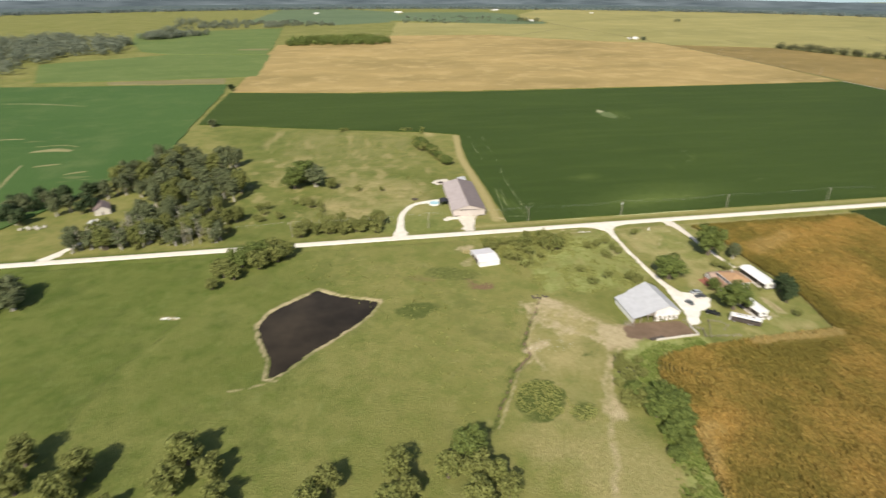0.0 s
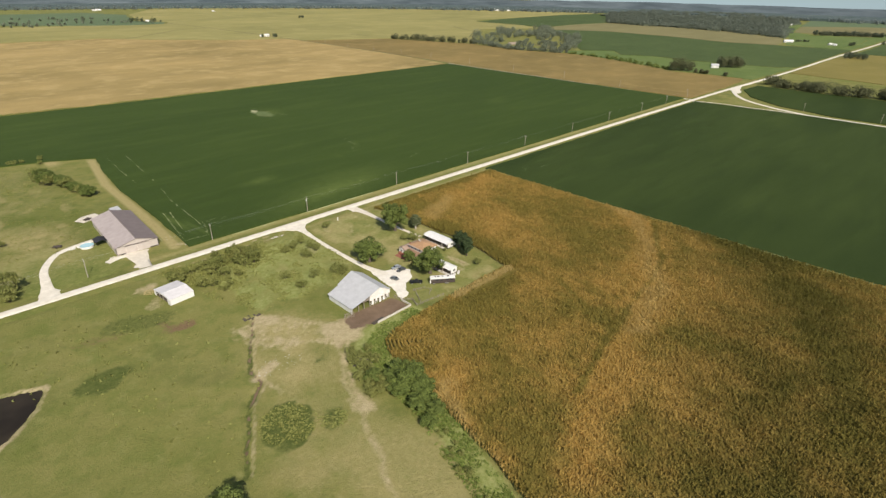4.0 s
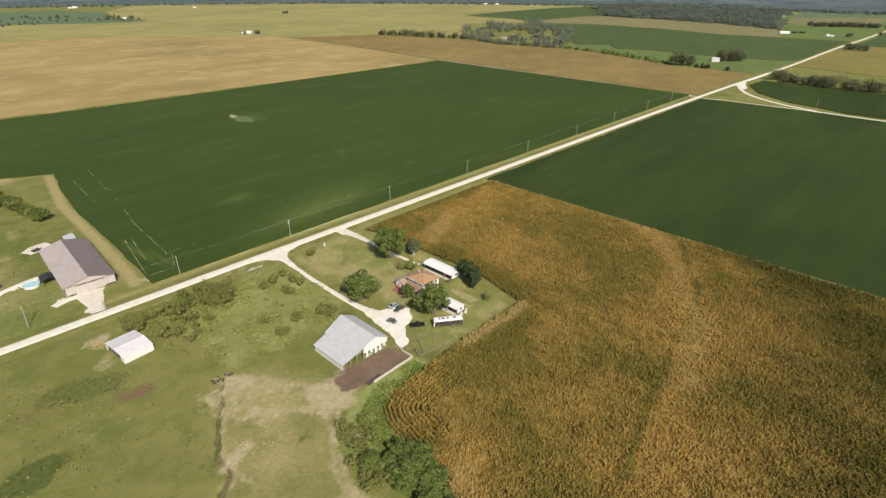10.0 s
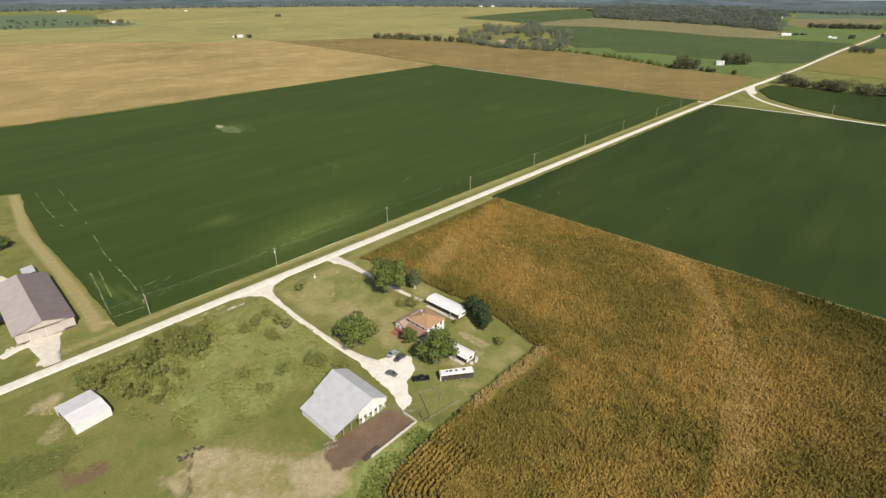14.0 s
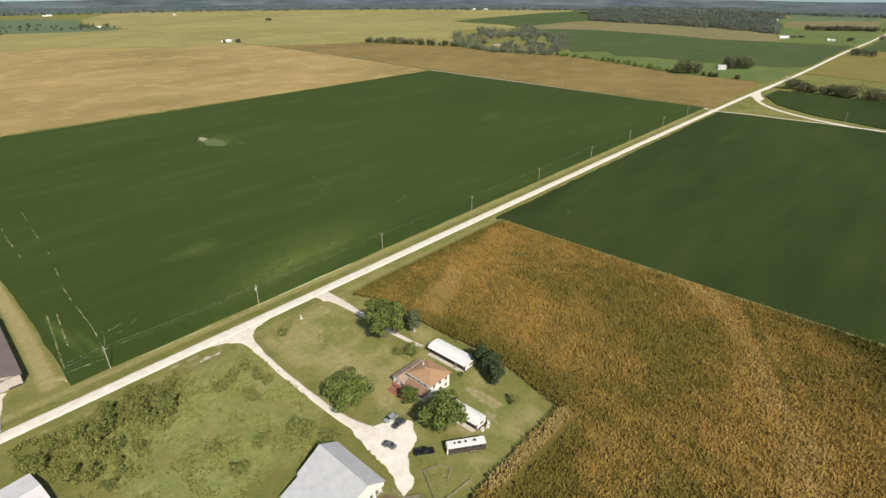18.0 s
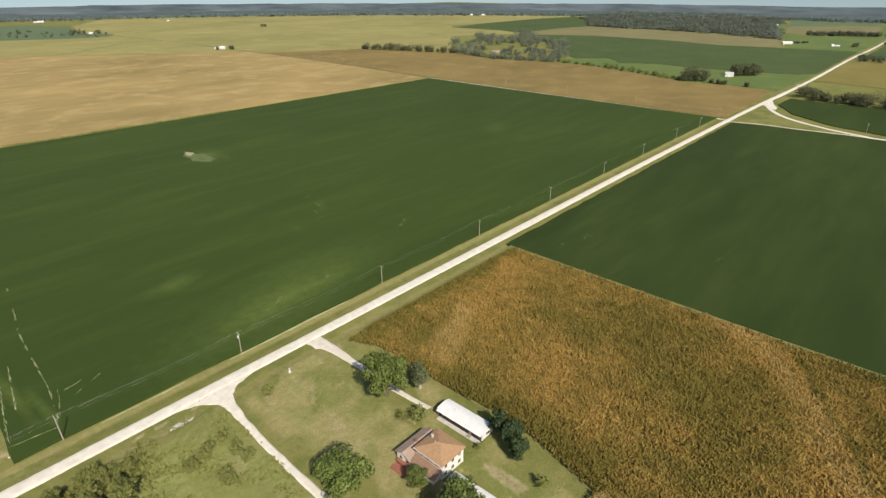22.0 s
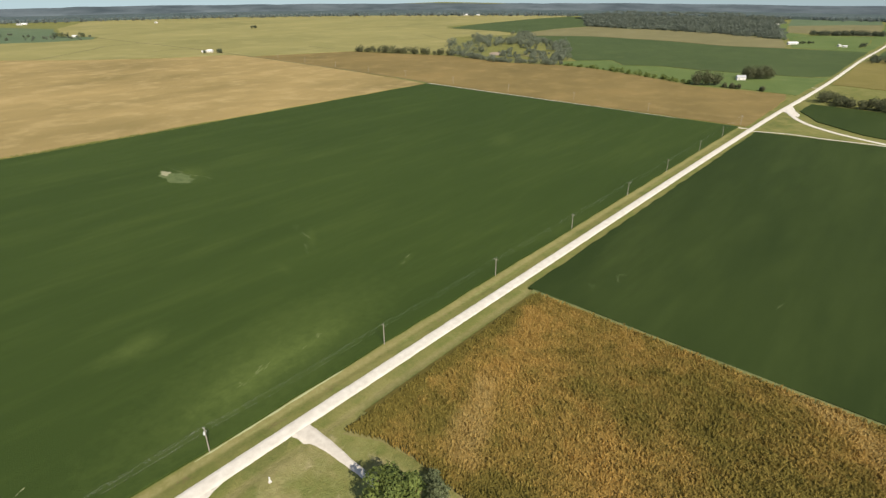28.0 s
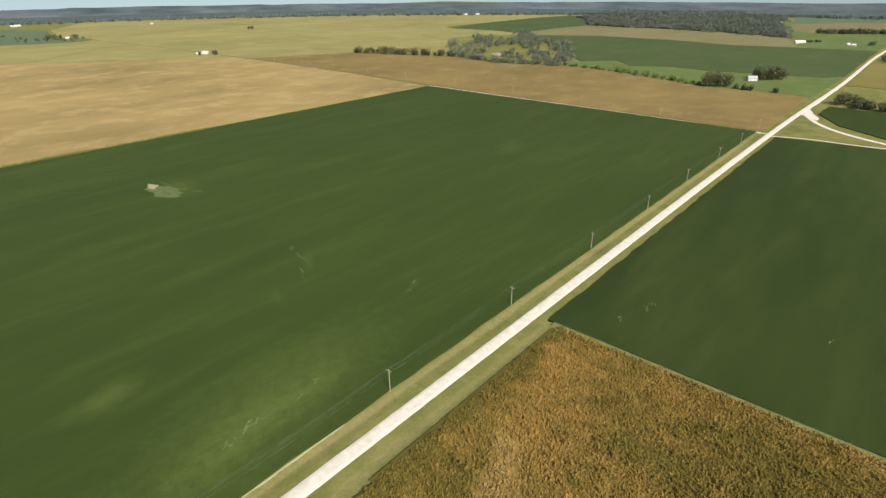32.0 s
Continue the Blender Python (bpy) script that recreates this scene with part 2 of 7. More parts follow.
M = {
    "ground": ground_material(),
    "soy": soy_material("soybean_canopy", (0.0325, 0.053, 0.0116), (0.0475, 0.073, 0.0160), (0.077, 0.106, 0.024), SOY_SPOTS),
    "soy_east": soy_material("soybean_canopy_east", (0.0210, 0.035, 0.0088), (0.039, 0.058, 0.0140), (0.057, 0.079, 0.0200), []),
    "soy_far": crop_material("far_green_crop", (0.050, 0.074, 0.023), (0.068, 0.094, 0.030), (0.096, 0.120, 0.040), 0.1, 0.006, 60, (0.13, 0.135, 0.052)),
    # far crop with distance haze mixed into its pale green
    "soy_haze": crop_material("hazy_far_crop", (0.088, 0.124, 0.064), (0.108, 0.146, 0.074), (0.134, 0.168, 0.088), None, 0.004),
    "soy_west": crop_material("west_green_crop", (0.044, 0.090, 0.022), (0.062, 0.110, 0.028), (0.110, 0.145, 0.050), 1.2, 0.008, 0, (0.27, 0.23, 0.12)),
    "tan": crop_material("ripe_tan_crop", (0.215, 0.164, 0.062), (0.380, 0.276, 0.114), (0.500, 0.376, 0.178), 0.25, 0.0075, 0, (0.20, 0.165, 0.066)),
    "tan_east": crop_material("ripe_brown_crop", (0.150, 0.114, 0.040), (0.240, 0.172, 0.062), (0.330, 0.238, 0.092), 0.12, 0.009, 88, (0.19, 0.155, 0.060)),
    "yellow": crop_material("yellowing_crop", (0.200, 0.186, 0.066), (0.290, 0.256, 0.096), (0.370, 0.318, 0.136), 0.1, 0.004, 20, (0.175, 0.165, 0.062)),
    "meadow": crop_material("lush_meadow", (0.085, 0.125, 0.034), (0.118, 0.156, 0.046), (0.160, 0.185, 0.062), None, 0.012),
    "olive": crop_material("olive_crop", (0.150, 0.130, 0.036), (0.205, 0.172, 0.050), (0.245, 0.200, 0.066), 0.2, 0.006, 30),
    "stubble": crop_material("pale_stubble", (0.150, 0.138, 0.062), (0.200, 0.178, 0.082), (0.255, 0.222, 0.108), 0.1, 0.006, 20, (0.15, 0.15, 0.065)),
    "clay": crop_material("pale_bare_clay", (0.30, 0.235, 0.180), (0.36, 0.285, 0.225), (0.40, 0.32, 0.26), None, 0.006),
    "bare_tan": plain("bare_tan_soil", (0.165, 0.165, 0.066), (0.250, 0.225, 0.110), 0.15, 0.95, 0, 0.4, 3.0),
    "strip": plain("pale_strip_grass", (0.100, 0.115, 0.034), (0.190, 0.190, 0.070), 0.25, 0.95, 0, 0.5, 2.0),
    "bare": plain("bare_pale_soil", (0.22, 0.23, 0.12), (0.34, 0.32, 0.20), 0.6, 0.95, 0, 0.4, 3.0),
    "gravel": plain("white_gravel", (0.53, 0.485, 0.41), (0.68, 0.635, 0.555), 0.35, 0.95, 0, 0.4, 5.0),
    "yard": plain("bright_yard_gravel", (0.55, 0.51, 0.45), (0.74, 0.70, 0.63), 0.25, 0.95, 0, 0.4, 3.0),
    "gravel_worn": plain("worn_gravel", (0.48, 0.43, 0.36), (0.62, 0.57, 0.49), 0.5, 0.95, 0, 0.4, 5.0),
    "bark": plain("bark", (0.07, 0.055, 0.04), (0.13, 0.105, 0.08), 3.0, 0.95),
    "pole_wood": plain("weathered_pole_wood", (0.24, 0.21, 0.17), (0.36, 0.33, 0.28), 4.0, 0.9),
    "wire": plain("aluminium_wire", (0.45, 0.45, 0.44), (0.55, 0.55, 0.54), 4.0, 0.5, 0.6, 0),
    "porcelain": plain("porcelain", (0.5, 0.52, 0.52), (0.62, 0.64, 0.64), 9.0, 0.3, 0, 0),
    "white_metal": plain("white_painted_metal", (0.60, 0.59, 0.58), (0.70, 0.69, 0.68), 0.6, 0.45, 0, 0.05, 12.0),
    "white_siding": plain("white_siding", (0.60, 0.58, 0.55), (0.70, 0.68, 0.65), 0.8, 0.6, 0, 0.1, 14.0),
    "galv": plain("galvanised_sheet", (0.42, 0.42, 0.43), (0.52, 0.52, 0.53), 0.4, 0.5, 0.15, 0.08, 10.0),
    "mauve_roof": plain("brown_sheet_roof", (0.150, 0.115, 0.105), (0.190, 0.150, 0.138), 0.3, 0.5, 0.0, 0.06, 10.0),
    "tan_metal": plain("tan_sheet_wall", (0.38, 0.335, 0.305), (0.46, 0.41, 0.38), 0.5, 0.55, 0, 0.06, 9.0),
    "dark_trim": plain("dark_trim", (0.045, 0.035, 0.03), (0.07, 0.055, 0.05), 3.0, 0.6),
    "shingle": plain("orange_brown_shingle", (0.29, 0.175, 0.095), (0.37, 0.23, 0.13), 1.2, 0.9, 0, 0.3, 8.0),
    "shingle_dark": plain("brown_shingle", (0.20, 0.125, 0.085), (0.28, 0.175, 0.12), 1.2, 0.9, 0, 0.3, 8.0),
    "shingle_wing": plain("pale_brown_shingle", (0.27, 0.195, 0.15), (0.36, 0.265, 0.21), 1.2, 0.9, 0, 0.3, 8.0),
    "brick": plain("red_brick", (0.20, 0.075, 0.05), (0.30, 0.12, 0.08), 2.0, 0.9, 0, 0.3, 9.0),
    "concrete": plain("concrete", (0.40, 0.37, 0.33), (0.52, 0.49, 0.44), 0.8, 0.9, 0, 0.2, 8.0),
    "black": plain("black_rubber", (0.012, 0.012, 0.012), (0.03, 0.03, 0.03), 5.0, 0.8),
    # dark brown stock; also painted shade in the shed and on mobile homes
    "dark_inside": plain("dark_interior", (0.05, 0.04, 0.035), (0.09, 0.075, 0.06), 2.0, 0.9),
    "old_wood": plain("grey_old_wood", (0.20, 0.17, 0.13), (0.32, 0.28, 0.23), 3.0, 0.9),
    "leaf_a": leaf_material("oak_leaves", (0.046, 0.070, 0.015), (0.168, 0.206, 0.048), (0.100, 0.124, 0.030), 0.10),
    "leaf_b": leaf_material("light_leaves", (0.085, 0.104, 0.024), (0.205, 0.215, 0.062), (0.14, 0.145, 0.042), 0.12),
    "leaf_c": leaf_material("dark_cedar_leaves", (0.042, 0.070, 0.028), (0.092, 0.124, 0.050), (0.03, 0.05, 0.02)),
    "leaf_wood": leaf_material("grey_green_woodland_leaves", (0.078, 0.098, 0.044), (0.185, 0.205, 0.096), (0.13, 0.15, 0.072)),
    "bark_pale": plain("pale_grey_bark", (0.24, 0.22, 0.18), (0.38, 0.35, 0.30), 2.0, 0.95),
    # the next two leaf colours are paled and greyed for distance haze
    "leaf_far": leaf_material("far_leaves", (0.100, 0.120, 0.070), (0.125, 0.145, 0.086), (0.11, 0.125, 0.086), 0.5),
    "leaf_mid": leaf_material("haze_greyed_leaves", (0.165, 0.190, 0.130), (0.235, 0.258, 0.180), (0.195, 0.220, 0.16), 0.5),
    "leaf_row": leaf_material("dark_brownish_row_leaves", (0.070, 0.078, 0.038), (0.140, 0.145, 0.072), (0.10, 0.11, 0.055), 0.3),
    # valley and horizon leaves, distance haze put into the colour
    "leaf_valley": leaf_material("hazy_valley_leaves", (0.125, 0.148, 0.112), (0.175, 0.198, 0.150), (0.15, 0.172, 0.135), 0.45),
    "leaf_haze": leaf_material("haze_tinted_leaves", (0.185, 0.218, 0.205), (0.205, 0.238, 0.226), (0.195, 0.227, 0.225), 0.5),
    "leaf_lush": leaf_material("lush_weed_leaves", (0.115, 0.165, 0.034), (0.205, 0.245, 0.062), (0.16, 0.20, 0.05)),
    "leaf_dull": leaf_material("dull_leaves", (0.125, 0.148, 0.038), (0.250, 0.258, 0.080), (0.19, 0.185, 0.055), 0.2),
    "corn": corn_material("ripening_corn"),
    # copy of the corn colours, dimmed for the shade between stalks
    "corn_under": corn_material("dimmed_lower_corn", 0.85),
    "understory": crop_material("woods_understory", (0.060, 0.074, 0.050), (0.080, 0.094, 0.066), (0.100, 0.114, 0.082), None, 0.01),
    # blue-grey of distance haze is part of this canopy colour
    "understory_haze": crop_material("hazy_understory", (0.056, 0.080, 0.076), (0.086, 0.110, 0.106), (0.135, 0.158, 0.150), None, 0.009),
    "thin": plain("thin_bean_patch", (0.060, 0.092, 0.024), (0.125, 0.150, 0.056), 0.25, 0.95, 0, 0.5, 2.0),
    "straw": plain("dry_straw", (0.29, 0.31, 0.15), (0.42, 0.42, 0.25), 1.0, 0.95),
    "ditch": plain("ditch_weeds", (0.10, 0.10, 0.04), (0.17, 0.15, 0.06), 0.2, 0.95, 0, 0.5, 2.0),
}

# ---- mesh helpers ----


def obj(name, verts, faces, mat, parent=None, label="", smooth=False):
    me = bpy.data.meshes.new(name)
    me.from_pydata(verts, [], faces)
    for mm in (mat if isinstance(mat, (list, tuple)) else [mat]):
        me.materials.append(mm)
    if smooth:
        me.shade_smooth()
    ob = new(name, me)
    if parent:
        ob.parent = parent
    if label:
        ob["label"] = label
    return ob


def thing(name, label, category, m=None, group="", kind=""):
    ob = new(name)
    ob.empty_display_size = 0.5
    if m is not None:
        ob.matrix_world = m
    return tagged(ob, label, category, group, kind)


def part(name, bm, mat, parent, label=""):
    me = bpy.data.meshes.new(name)
    bm.to_mesh(me)
    bm.free()
    me.materials.append(mat)
    ob = new(name, me)
    ob.parent = parent
    if label:
        ob["label"] = label
    return ob


def bm_box(x0, x1, y0, y1, z0, z1, bm=None, bevel=0.0):
    bm = bm or bmesh.new()
    m = Matrix.Translation(((x0 + x1) / 2, (y0 + y1) / 2, (z0 + z1) / 2)) @ Matrix.Diagonal((x1 - x0, y1 - y0, z1 - z0, 1))
    r = bmesh.ops.create_cube(bm, size=1, matrix=m)
    if bevel:
        es = list({e for v in r["verts"] for e in v.link_edges})
        bmesh.ops.bevel(bm, geom=es, offset=bevel, segments=2, affect="EDGES", profile=0.6)
    return bm


def bm_rod(p, q, r0, r1=None, seg=8, bm=None):
    bm = bm or bmesh.new()
    p, q = Vector(p), Vector(q)
    d = q - p
    m = Matrix.Translation((p + q) / 2) @ d.to_track_quat("Z", "Y").to_matrix().to_4x4()
    bmesh.ops.create_cone(bm, cap_ends=True, segments=seg, radius1=r0, radius2=r0 if r1 is None else r1, depth=d.length, matrix=m)
    return bm


def bm_slab(corners, thick, bm=None):
    """A flat or sloping slab under four or more corners."""
    bm = bm or bmesh.new()
    up = [bm.verts.new(c) for c in corners]
    dn = [bm.verts.new((c[0], c[1], c[2] - thick)) for c in corners]
    bm.faces.new(up)
    bm.faces.new(dn[::-1])
    n = len(up)
    for i in range(n):
        bm.faces.new((up[i], dn[i], dn[(i + 1) % n], up[(i + 1) % n]))
    bmesh.ops.recalc_face_normals(bm, faces=bm.faces[:])
    return bm


# value noise on arrays
GRID = np.random.RandomState(5).rand(256, 256)


def vnoise(x, y):
    xi, yi = np.floor(x).astype(int), np.floor(y).astype(int)
    fx, fy = x - xi, y - yi
    fx, fy = fx * fx * (3 - 2 * fx), fy * fy * (3 - 2 * fy)
    g = lambda i, j: GRID[i % 256, j % 256]
    return (g(xi, yi) * (1 - fx) + g(xi + 1, yi) * fx) * (1 - fy) + (g(xi, yi + 1) * (1 - fx) + g(xi + 1, yi + 1) * fx) * fy


def fbm(x, y, octaves=4):
    s, a, tot = 0, 0.5, 0
    for o in range(octaves):
        s = s + a * vnoise(x * 2**o + 17.3 * o, y * 2**o + 5.1 * o)
        tot += a
        a *= 0.5
    return s / tot


def step(d, soft):
    f = np.clip(0.5 - d / soft, 0, 1)
    return f * f * (3 - 2 * f)


def near_line(X, Y, pts, w, soft=1.5):
    d = np.full(X.shape, 1e9)
    for (ax, ay), (bx, by) in zip(pts[:-1], pts[1:]):
        L2 = (bx - ax) ** 2 + (by - ay) ** 2
        t = np.clip(((X - ax) * (bx - ax) + (Y - ay) * (by - ay)) / L2, 0, 1)
        d = np.minimum(d, np.hypot(X - ax - t * (bx - ax), Y - ay - t * (by - ay)))
    return step(d - w, soft)


def near_blob(X, Y, cx, cy, rx, ry, turn=0.0, soft=0.5):
    c, s = math.cos(radians(turn)), math.sin(radians(turn))
    u, v = ((X - cx) * c + (Y - cy) * s) / rx, (-(X - cx) * s + (Y - cy) * c) / ry
    return step(np.hypot(u, v) - 1, soft)


def poly_dist(X, Y, pts):
    """Signed distance to a polygon, negative inside."""
    d = np.full(X.shape, 1e9)
    inside = np.zeros(X.shape, bool)
    for (ax, ay), (bx, by) in zip(pts, pts[1:] + pts[:1]):
        L2 = (bx - ax) ** 2 + (by - ay) ** 2
        t = np.clip(((X - ax) * (bx - ax) + (Y - ay) * (by - ay)) / L2, 0, 1)
        d = np.minimum(d, np.hypot(X - ax - t * (bx - ax), Y - ay - t * (by - ay)))
        if ay != by:
            hit = ((ay > Y) != (by > Y)) & (X < (bx - ax) * (Y - ay) / (by - ay) + ax)
            inside ^= hit
    return np.where(inside, -d, d)


POND = [(-138, -48), (-129, -55), (-112, -62), (-117, -72), (-131, -86), (-141, -95), (-148, -103), (-153, -106),
        (-153, -96), (-158, -82), (-160, -72), (-156, -63), (-148, -56)]
CREEK = [(-42, -70), (-45.5, -76.4), (-50.7, -84.8), (-56.5, -94.6), (-59.5, -101.8), (-59.4, -108.7), (-62.5, -112), (-68, -116.5), (-74, -128), (-82, -142)]
PATHLINE = [(-22, -99), (-24, -110), (-33, -118), (-40, -130), (-43, -141), (-50, -158), (-58, -176)]
CORN = [(170.6, -9.6), (140, -9.4), (110, -9.2), (85, -9.5), (64, -11.5), (69.5, -24), (71, -36), (69.5, -54), (70, -66), (71, -76), (70, -90), (67, -103), (64.5, -113.8), (27, -114.8), (4, -116),
        (-9, -117.5), (-15, -120), (-18.5, -126), (-20, -136), (-22, -150), (-25, -163), (-30, -188), (-36, -206), (-60, -290), (170.4, -290)]

# ---- ground sheet ----


def axis(lo, hi, fine, far):
    a = list(np.arange(lo, hi + 0.01, fine))
    s, v = fine, a[-1]
    while v < far:
        s *= 1.22
        v += s
        a.append(v)
    s, v = fine, a[0]
    while v > -far:
        s *= 1.22
        v -= s
        a.insert(0, v)
    return np.array(a)


def mesh_grid(name, xs, ys, Z, mat):
    nx, ny = len(xs), len(ys)
    X, Y = np.meshgrid(xs, ys)
    co = np.stack([X, Y, Z], -1).reshape(-1, 3)
    i = (np.arange(ny - 1)[:, None] * nx + np.arange(nx - 1)[None]).reshape(-1)
    f = np.stack([i, i + 1, i + nx + 1, i + nx], -1)
    me = bpy.data.meshes.new(name)
    me.vertices.add(len(co))
    me.vertices.foreach_set("co", co.ravel())
    me.loops.add(f.size)
    me.loops.foreach_set("vertex_index", f.ravel())
    me.polygons.add(len(f))
    me.polygons.foreach_set("loop_start", np.arange(0, f.size, 4))
    me.update(calc_edges=True)
    me.materials.append(mat)
    me.shade_smooth()
    return me


def paint(me, name, chans):
    a = me.color_attributes.new(name, "FLOAT_COLOR", "POINT")
    rgba = np.ones((len(me.vertices), 4), np.float32)
    for i, c in enumerate(chans):
        rgba[:, i] = np.clip(c, 0, 1).ravel()
    a.data.foreach_set("color", rgba.ravel())


def build_ground():
    xs, ys = axis(-300, 80, 1.4, 3150), axis(-230, 140, 1.4, 3150)
    X, Y = np.meshgrid(xs, ys)
    wob = (fbm(X / 7, Y / 7) - 0.5)
    wobf = (fbm(X / 2.5, Y / 2.5) - 0.5)
    pd = poly_dist(X, Y, POND) + wobf * 2
    Z = 0.5 * (fbm(X / 60, Y / 60) - 0.5) * step(np.hypot(X + 80, Y + 80) - 260, 120) * (1 - step(np.abs(Y) - 22, 16))
    Z = Z * (1 - step(np.maximum(np.abs(X - 10) - 90, np.abs(Y + 70) - 60), 30))
    Z = Z - 1.6 * step(pd + 1.0, 5.0) * step(np.hypot(X + 130, Y + 80) - 90, 5)
    Z = Z - 0.45 * (near_line(X, Y, [(-5000, 7.2), (5000, 7.2)], 0.8, 3.0) + near_line(X, Y, [(-5000, -7.2), (5000, -7.2)], 0.8, 3.0)) * (np.abs(X) < 4000)
    creek = near_line(X + wobf * 1.6, Y - wobf * 1.6, CREEK, 0.75, 1.6)
    Z = Z - 1.0 * creek
    g = lambda m, k=0.8: np.clip(m + wob * k * (m > 0.02) * (m < 0.98), 0, 1)
    w2 = wob * 9
    dirt = g(near_line(X + w2, Y - w2, [(-42, -71), (-32, -80), (-23, -98)], 1.2, 5.0)) * (0.62 + wobf * 0.8)
    dirt = np.maximum(dirt, near_blob(X + w2, Y, -45, -86, 8, 15, 25, 0.9) * (0.55 + wobf * 2.2))
    dirt = np.maximum(dirt, 0.6 * near_line(X + w2 * 0.5, Y, [(-41, -73), (-36, -88), (-26, -101)], 0.5, 2.0))
    dirt = np.maximum(dirt, 0.6 * near_line(X + w2 * 0.5, Y, [(-52, -93), (-40, -92), (-25, -100)], 0.4, 1.8))
    dirt = np.maximum(dirt, near_line(X + w2 * 0.35, Y, PATHLINE, 0.8, 3.2) * (0.75 + wobf))
    dirt = np.maximum(dirt, near_blob(X, Y, -23, -103, 6, 9, 20, 0.7))
    dirt = np.maximum(dirt, near_blob(X + w2 * 0.6, Y - w2 * 0.4, -42, -140, 4, 5, 0, 1.0) * (0.75 + wobf))
    dirt = np.maximum(dirt, near_line(X + w2 * 0.3, Y, [(-60, -106), (-52, -103)], 2.0, 3.0))
    dirt = np.maximum(dirt, near_line(X + w2 * 0.4, Y, [(-41, -73), (-38, -78)], 3.0, 4.0))
    rim = np.clip((fbm(X / 12 + 3, Y / 12) - 0.25) * 3.2, 0.6, 1.0)
    dirt = np.maximum(dirt, step(np.abs(pd - 1.0) - 0.9, 1.6) * (0.95 + wobf * 1.0) * (Y < -46) * rim)
    dirt = np.maximum(dirt, 0.8 * near_line(X, Y + wobf * 2, [(-150, -108), (-158, -110), (-166, -111.5)], 0.5, 1.4) * (0.9 + wobf))
    dirt = np.maximum(dirt, 0.9 * near_line(X + wobf * 4, Y, [(-37, 18), (-32, 15), (-24, 13)], 1.2, 3.0))
    dirt = np.maximum(dirt, near_line(X, Y, [(-200, -60), (-193, -62)], 0.8, 1.5))
    dirt = np.maximum(dirt, 0.75 * near_line(X, Y, [(-8, -4.8), (22, -5.0)], 0.7, 1.6) * (wobf > -0.1))
    dark = near_blob(X + w2 * 0.5, Y + w2 * 0.5, -63.2, -132, 8.2, 11.5, -38, 0.4) * (0.85 + wobf)
    dark = np.maximum(dark, 0.6 * near_blob(X + w2 * 0.5, Y - w2 * 0.5, -52, -139.5, 4.3, 5.8, -38, 0.7))
    dark = np.maximum(dark, 0.75 * near_blob(X + w2, Y, -97, -72, 9, 6, 20, 0.7))
    dark = np.maximum(dark, 0.55 * near_blob(X - w2, Y + w2, -78, -42, 16, 7, -10, 0.9))
    dark = np.maximum(dark, 0.5 * near_blob(X + w2, Y + w2 * 0.6, -36.5, -109.5, 4.5, 8, -25, 1.6) * (0.8 + wobf * 1.5))
    dark = np.maximum(dark, 0.45 * near_line(X + w2, Y, [(-38, -15), (-8, -24)], 6, 10))
    dark = np.maximum(dark, 0.7 * near_line(X + wob * 9, Y, [(-213, -120), (-205, -90), (-192, -66)], 0.8, 2.0))
    dark = np.maximum(dark, 0.95 * creek)
    dirt = np.maximum(dirt, 0.8 * near_line(X - 1.6, Y + 0.5, CREEK, 0.5, 1.6) * (0.9 + wobf))
    dark = np.maximum(dark, 0.55 * near_line(X, Y, [(-280, -7.0), (-10, -7.0)], 0.6, 1.8))
    lush = near_line(X + w2 * 0.3, Y + w2 * 0.3, [(8, -111.5), (-10, -111.5), (-21, -118), (-24, -135), (-29, -160), (-36, -190), (-46, -225)], 3.2, 5)
    lush = np.maximum(lush, 0.85 * step(poly_dist(X + w2, Y + w2, [(-45, -14), (17, -10), (16, -62), (0, -74), (-38, -66)]), 8) * (0.7 + wob))
    lush = np.maximum(lush, 0.40 * step(poly_dist(X, Y, [(22, -9), (70, -10), (72, -90), (60, -114), (12, -112), (20, -60)]), 6) * (0.75 + wob))
    lush = np.maximum(lush, 0.35 * near_blob(X, Y, -85, 30, 30, 28, 0, 0.4))
    dry = near_line(X + wobf * 2, Y, [(-60, 8.6), (560, 8.6)], 1.6, 3.0) * 0.55
    dry = np.maximum(dry, near_line(X, Y + wobf, [(-39, 16), (-37, 45), (-36, 75), (-35, 140), (-26, 205), (-50, 216)], 2.6, 3.0))
    dry = np.maximum(dry, 0.7 * step(poly_dist(X + w2, Y + w2, [(-150, 20), (-70, 30), (-70, 90), (-130, 110)]), 25) * (0.75 + wob * 1.8))
    dry = np.maximum(dry, 0.5 * step(poly_dist(X + w2, Y + w2, [(-180, 100), (-60, 120), (-40, 200), (-170, 250)]), 25) * (0.5 + wob * 1.5))
    dry = np.maximum(dry, 0.70 * step(poly_dist(X + w2, Y + w2, [(-44, -70), (-30, -76), (-18, -98), (-26, -112), (-36, -125), (-58, -118), (-62, -104), (-56, -90)]), 12) * (0.85 + wob * 1.4))
    dry = np.maximum(dry, 0.40 * step(poly_dist(X + w2, Y + w2, [(-60, -118), (-38, -128), (-36, -170), (-60, -200), (-78, -150)]), 16) * (0.9 + wob * 1.4))
    dry = np.maximum(dry, 0.55 * near_blob(X + w2, Y, 33, -27, 8, 5, 20, 1.0) * (0.8 + wob))
    dry = np.maximum(dry, 0.5 * near_blob(X + w2, Y, 29, -44, 5, 7, 0, 1.0) * (0.8 + wob))
    dry = np.maximum(dry, 0.5 * near_line(X, Y, [(20, -8), (175, -8)], 1.5, 3))
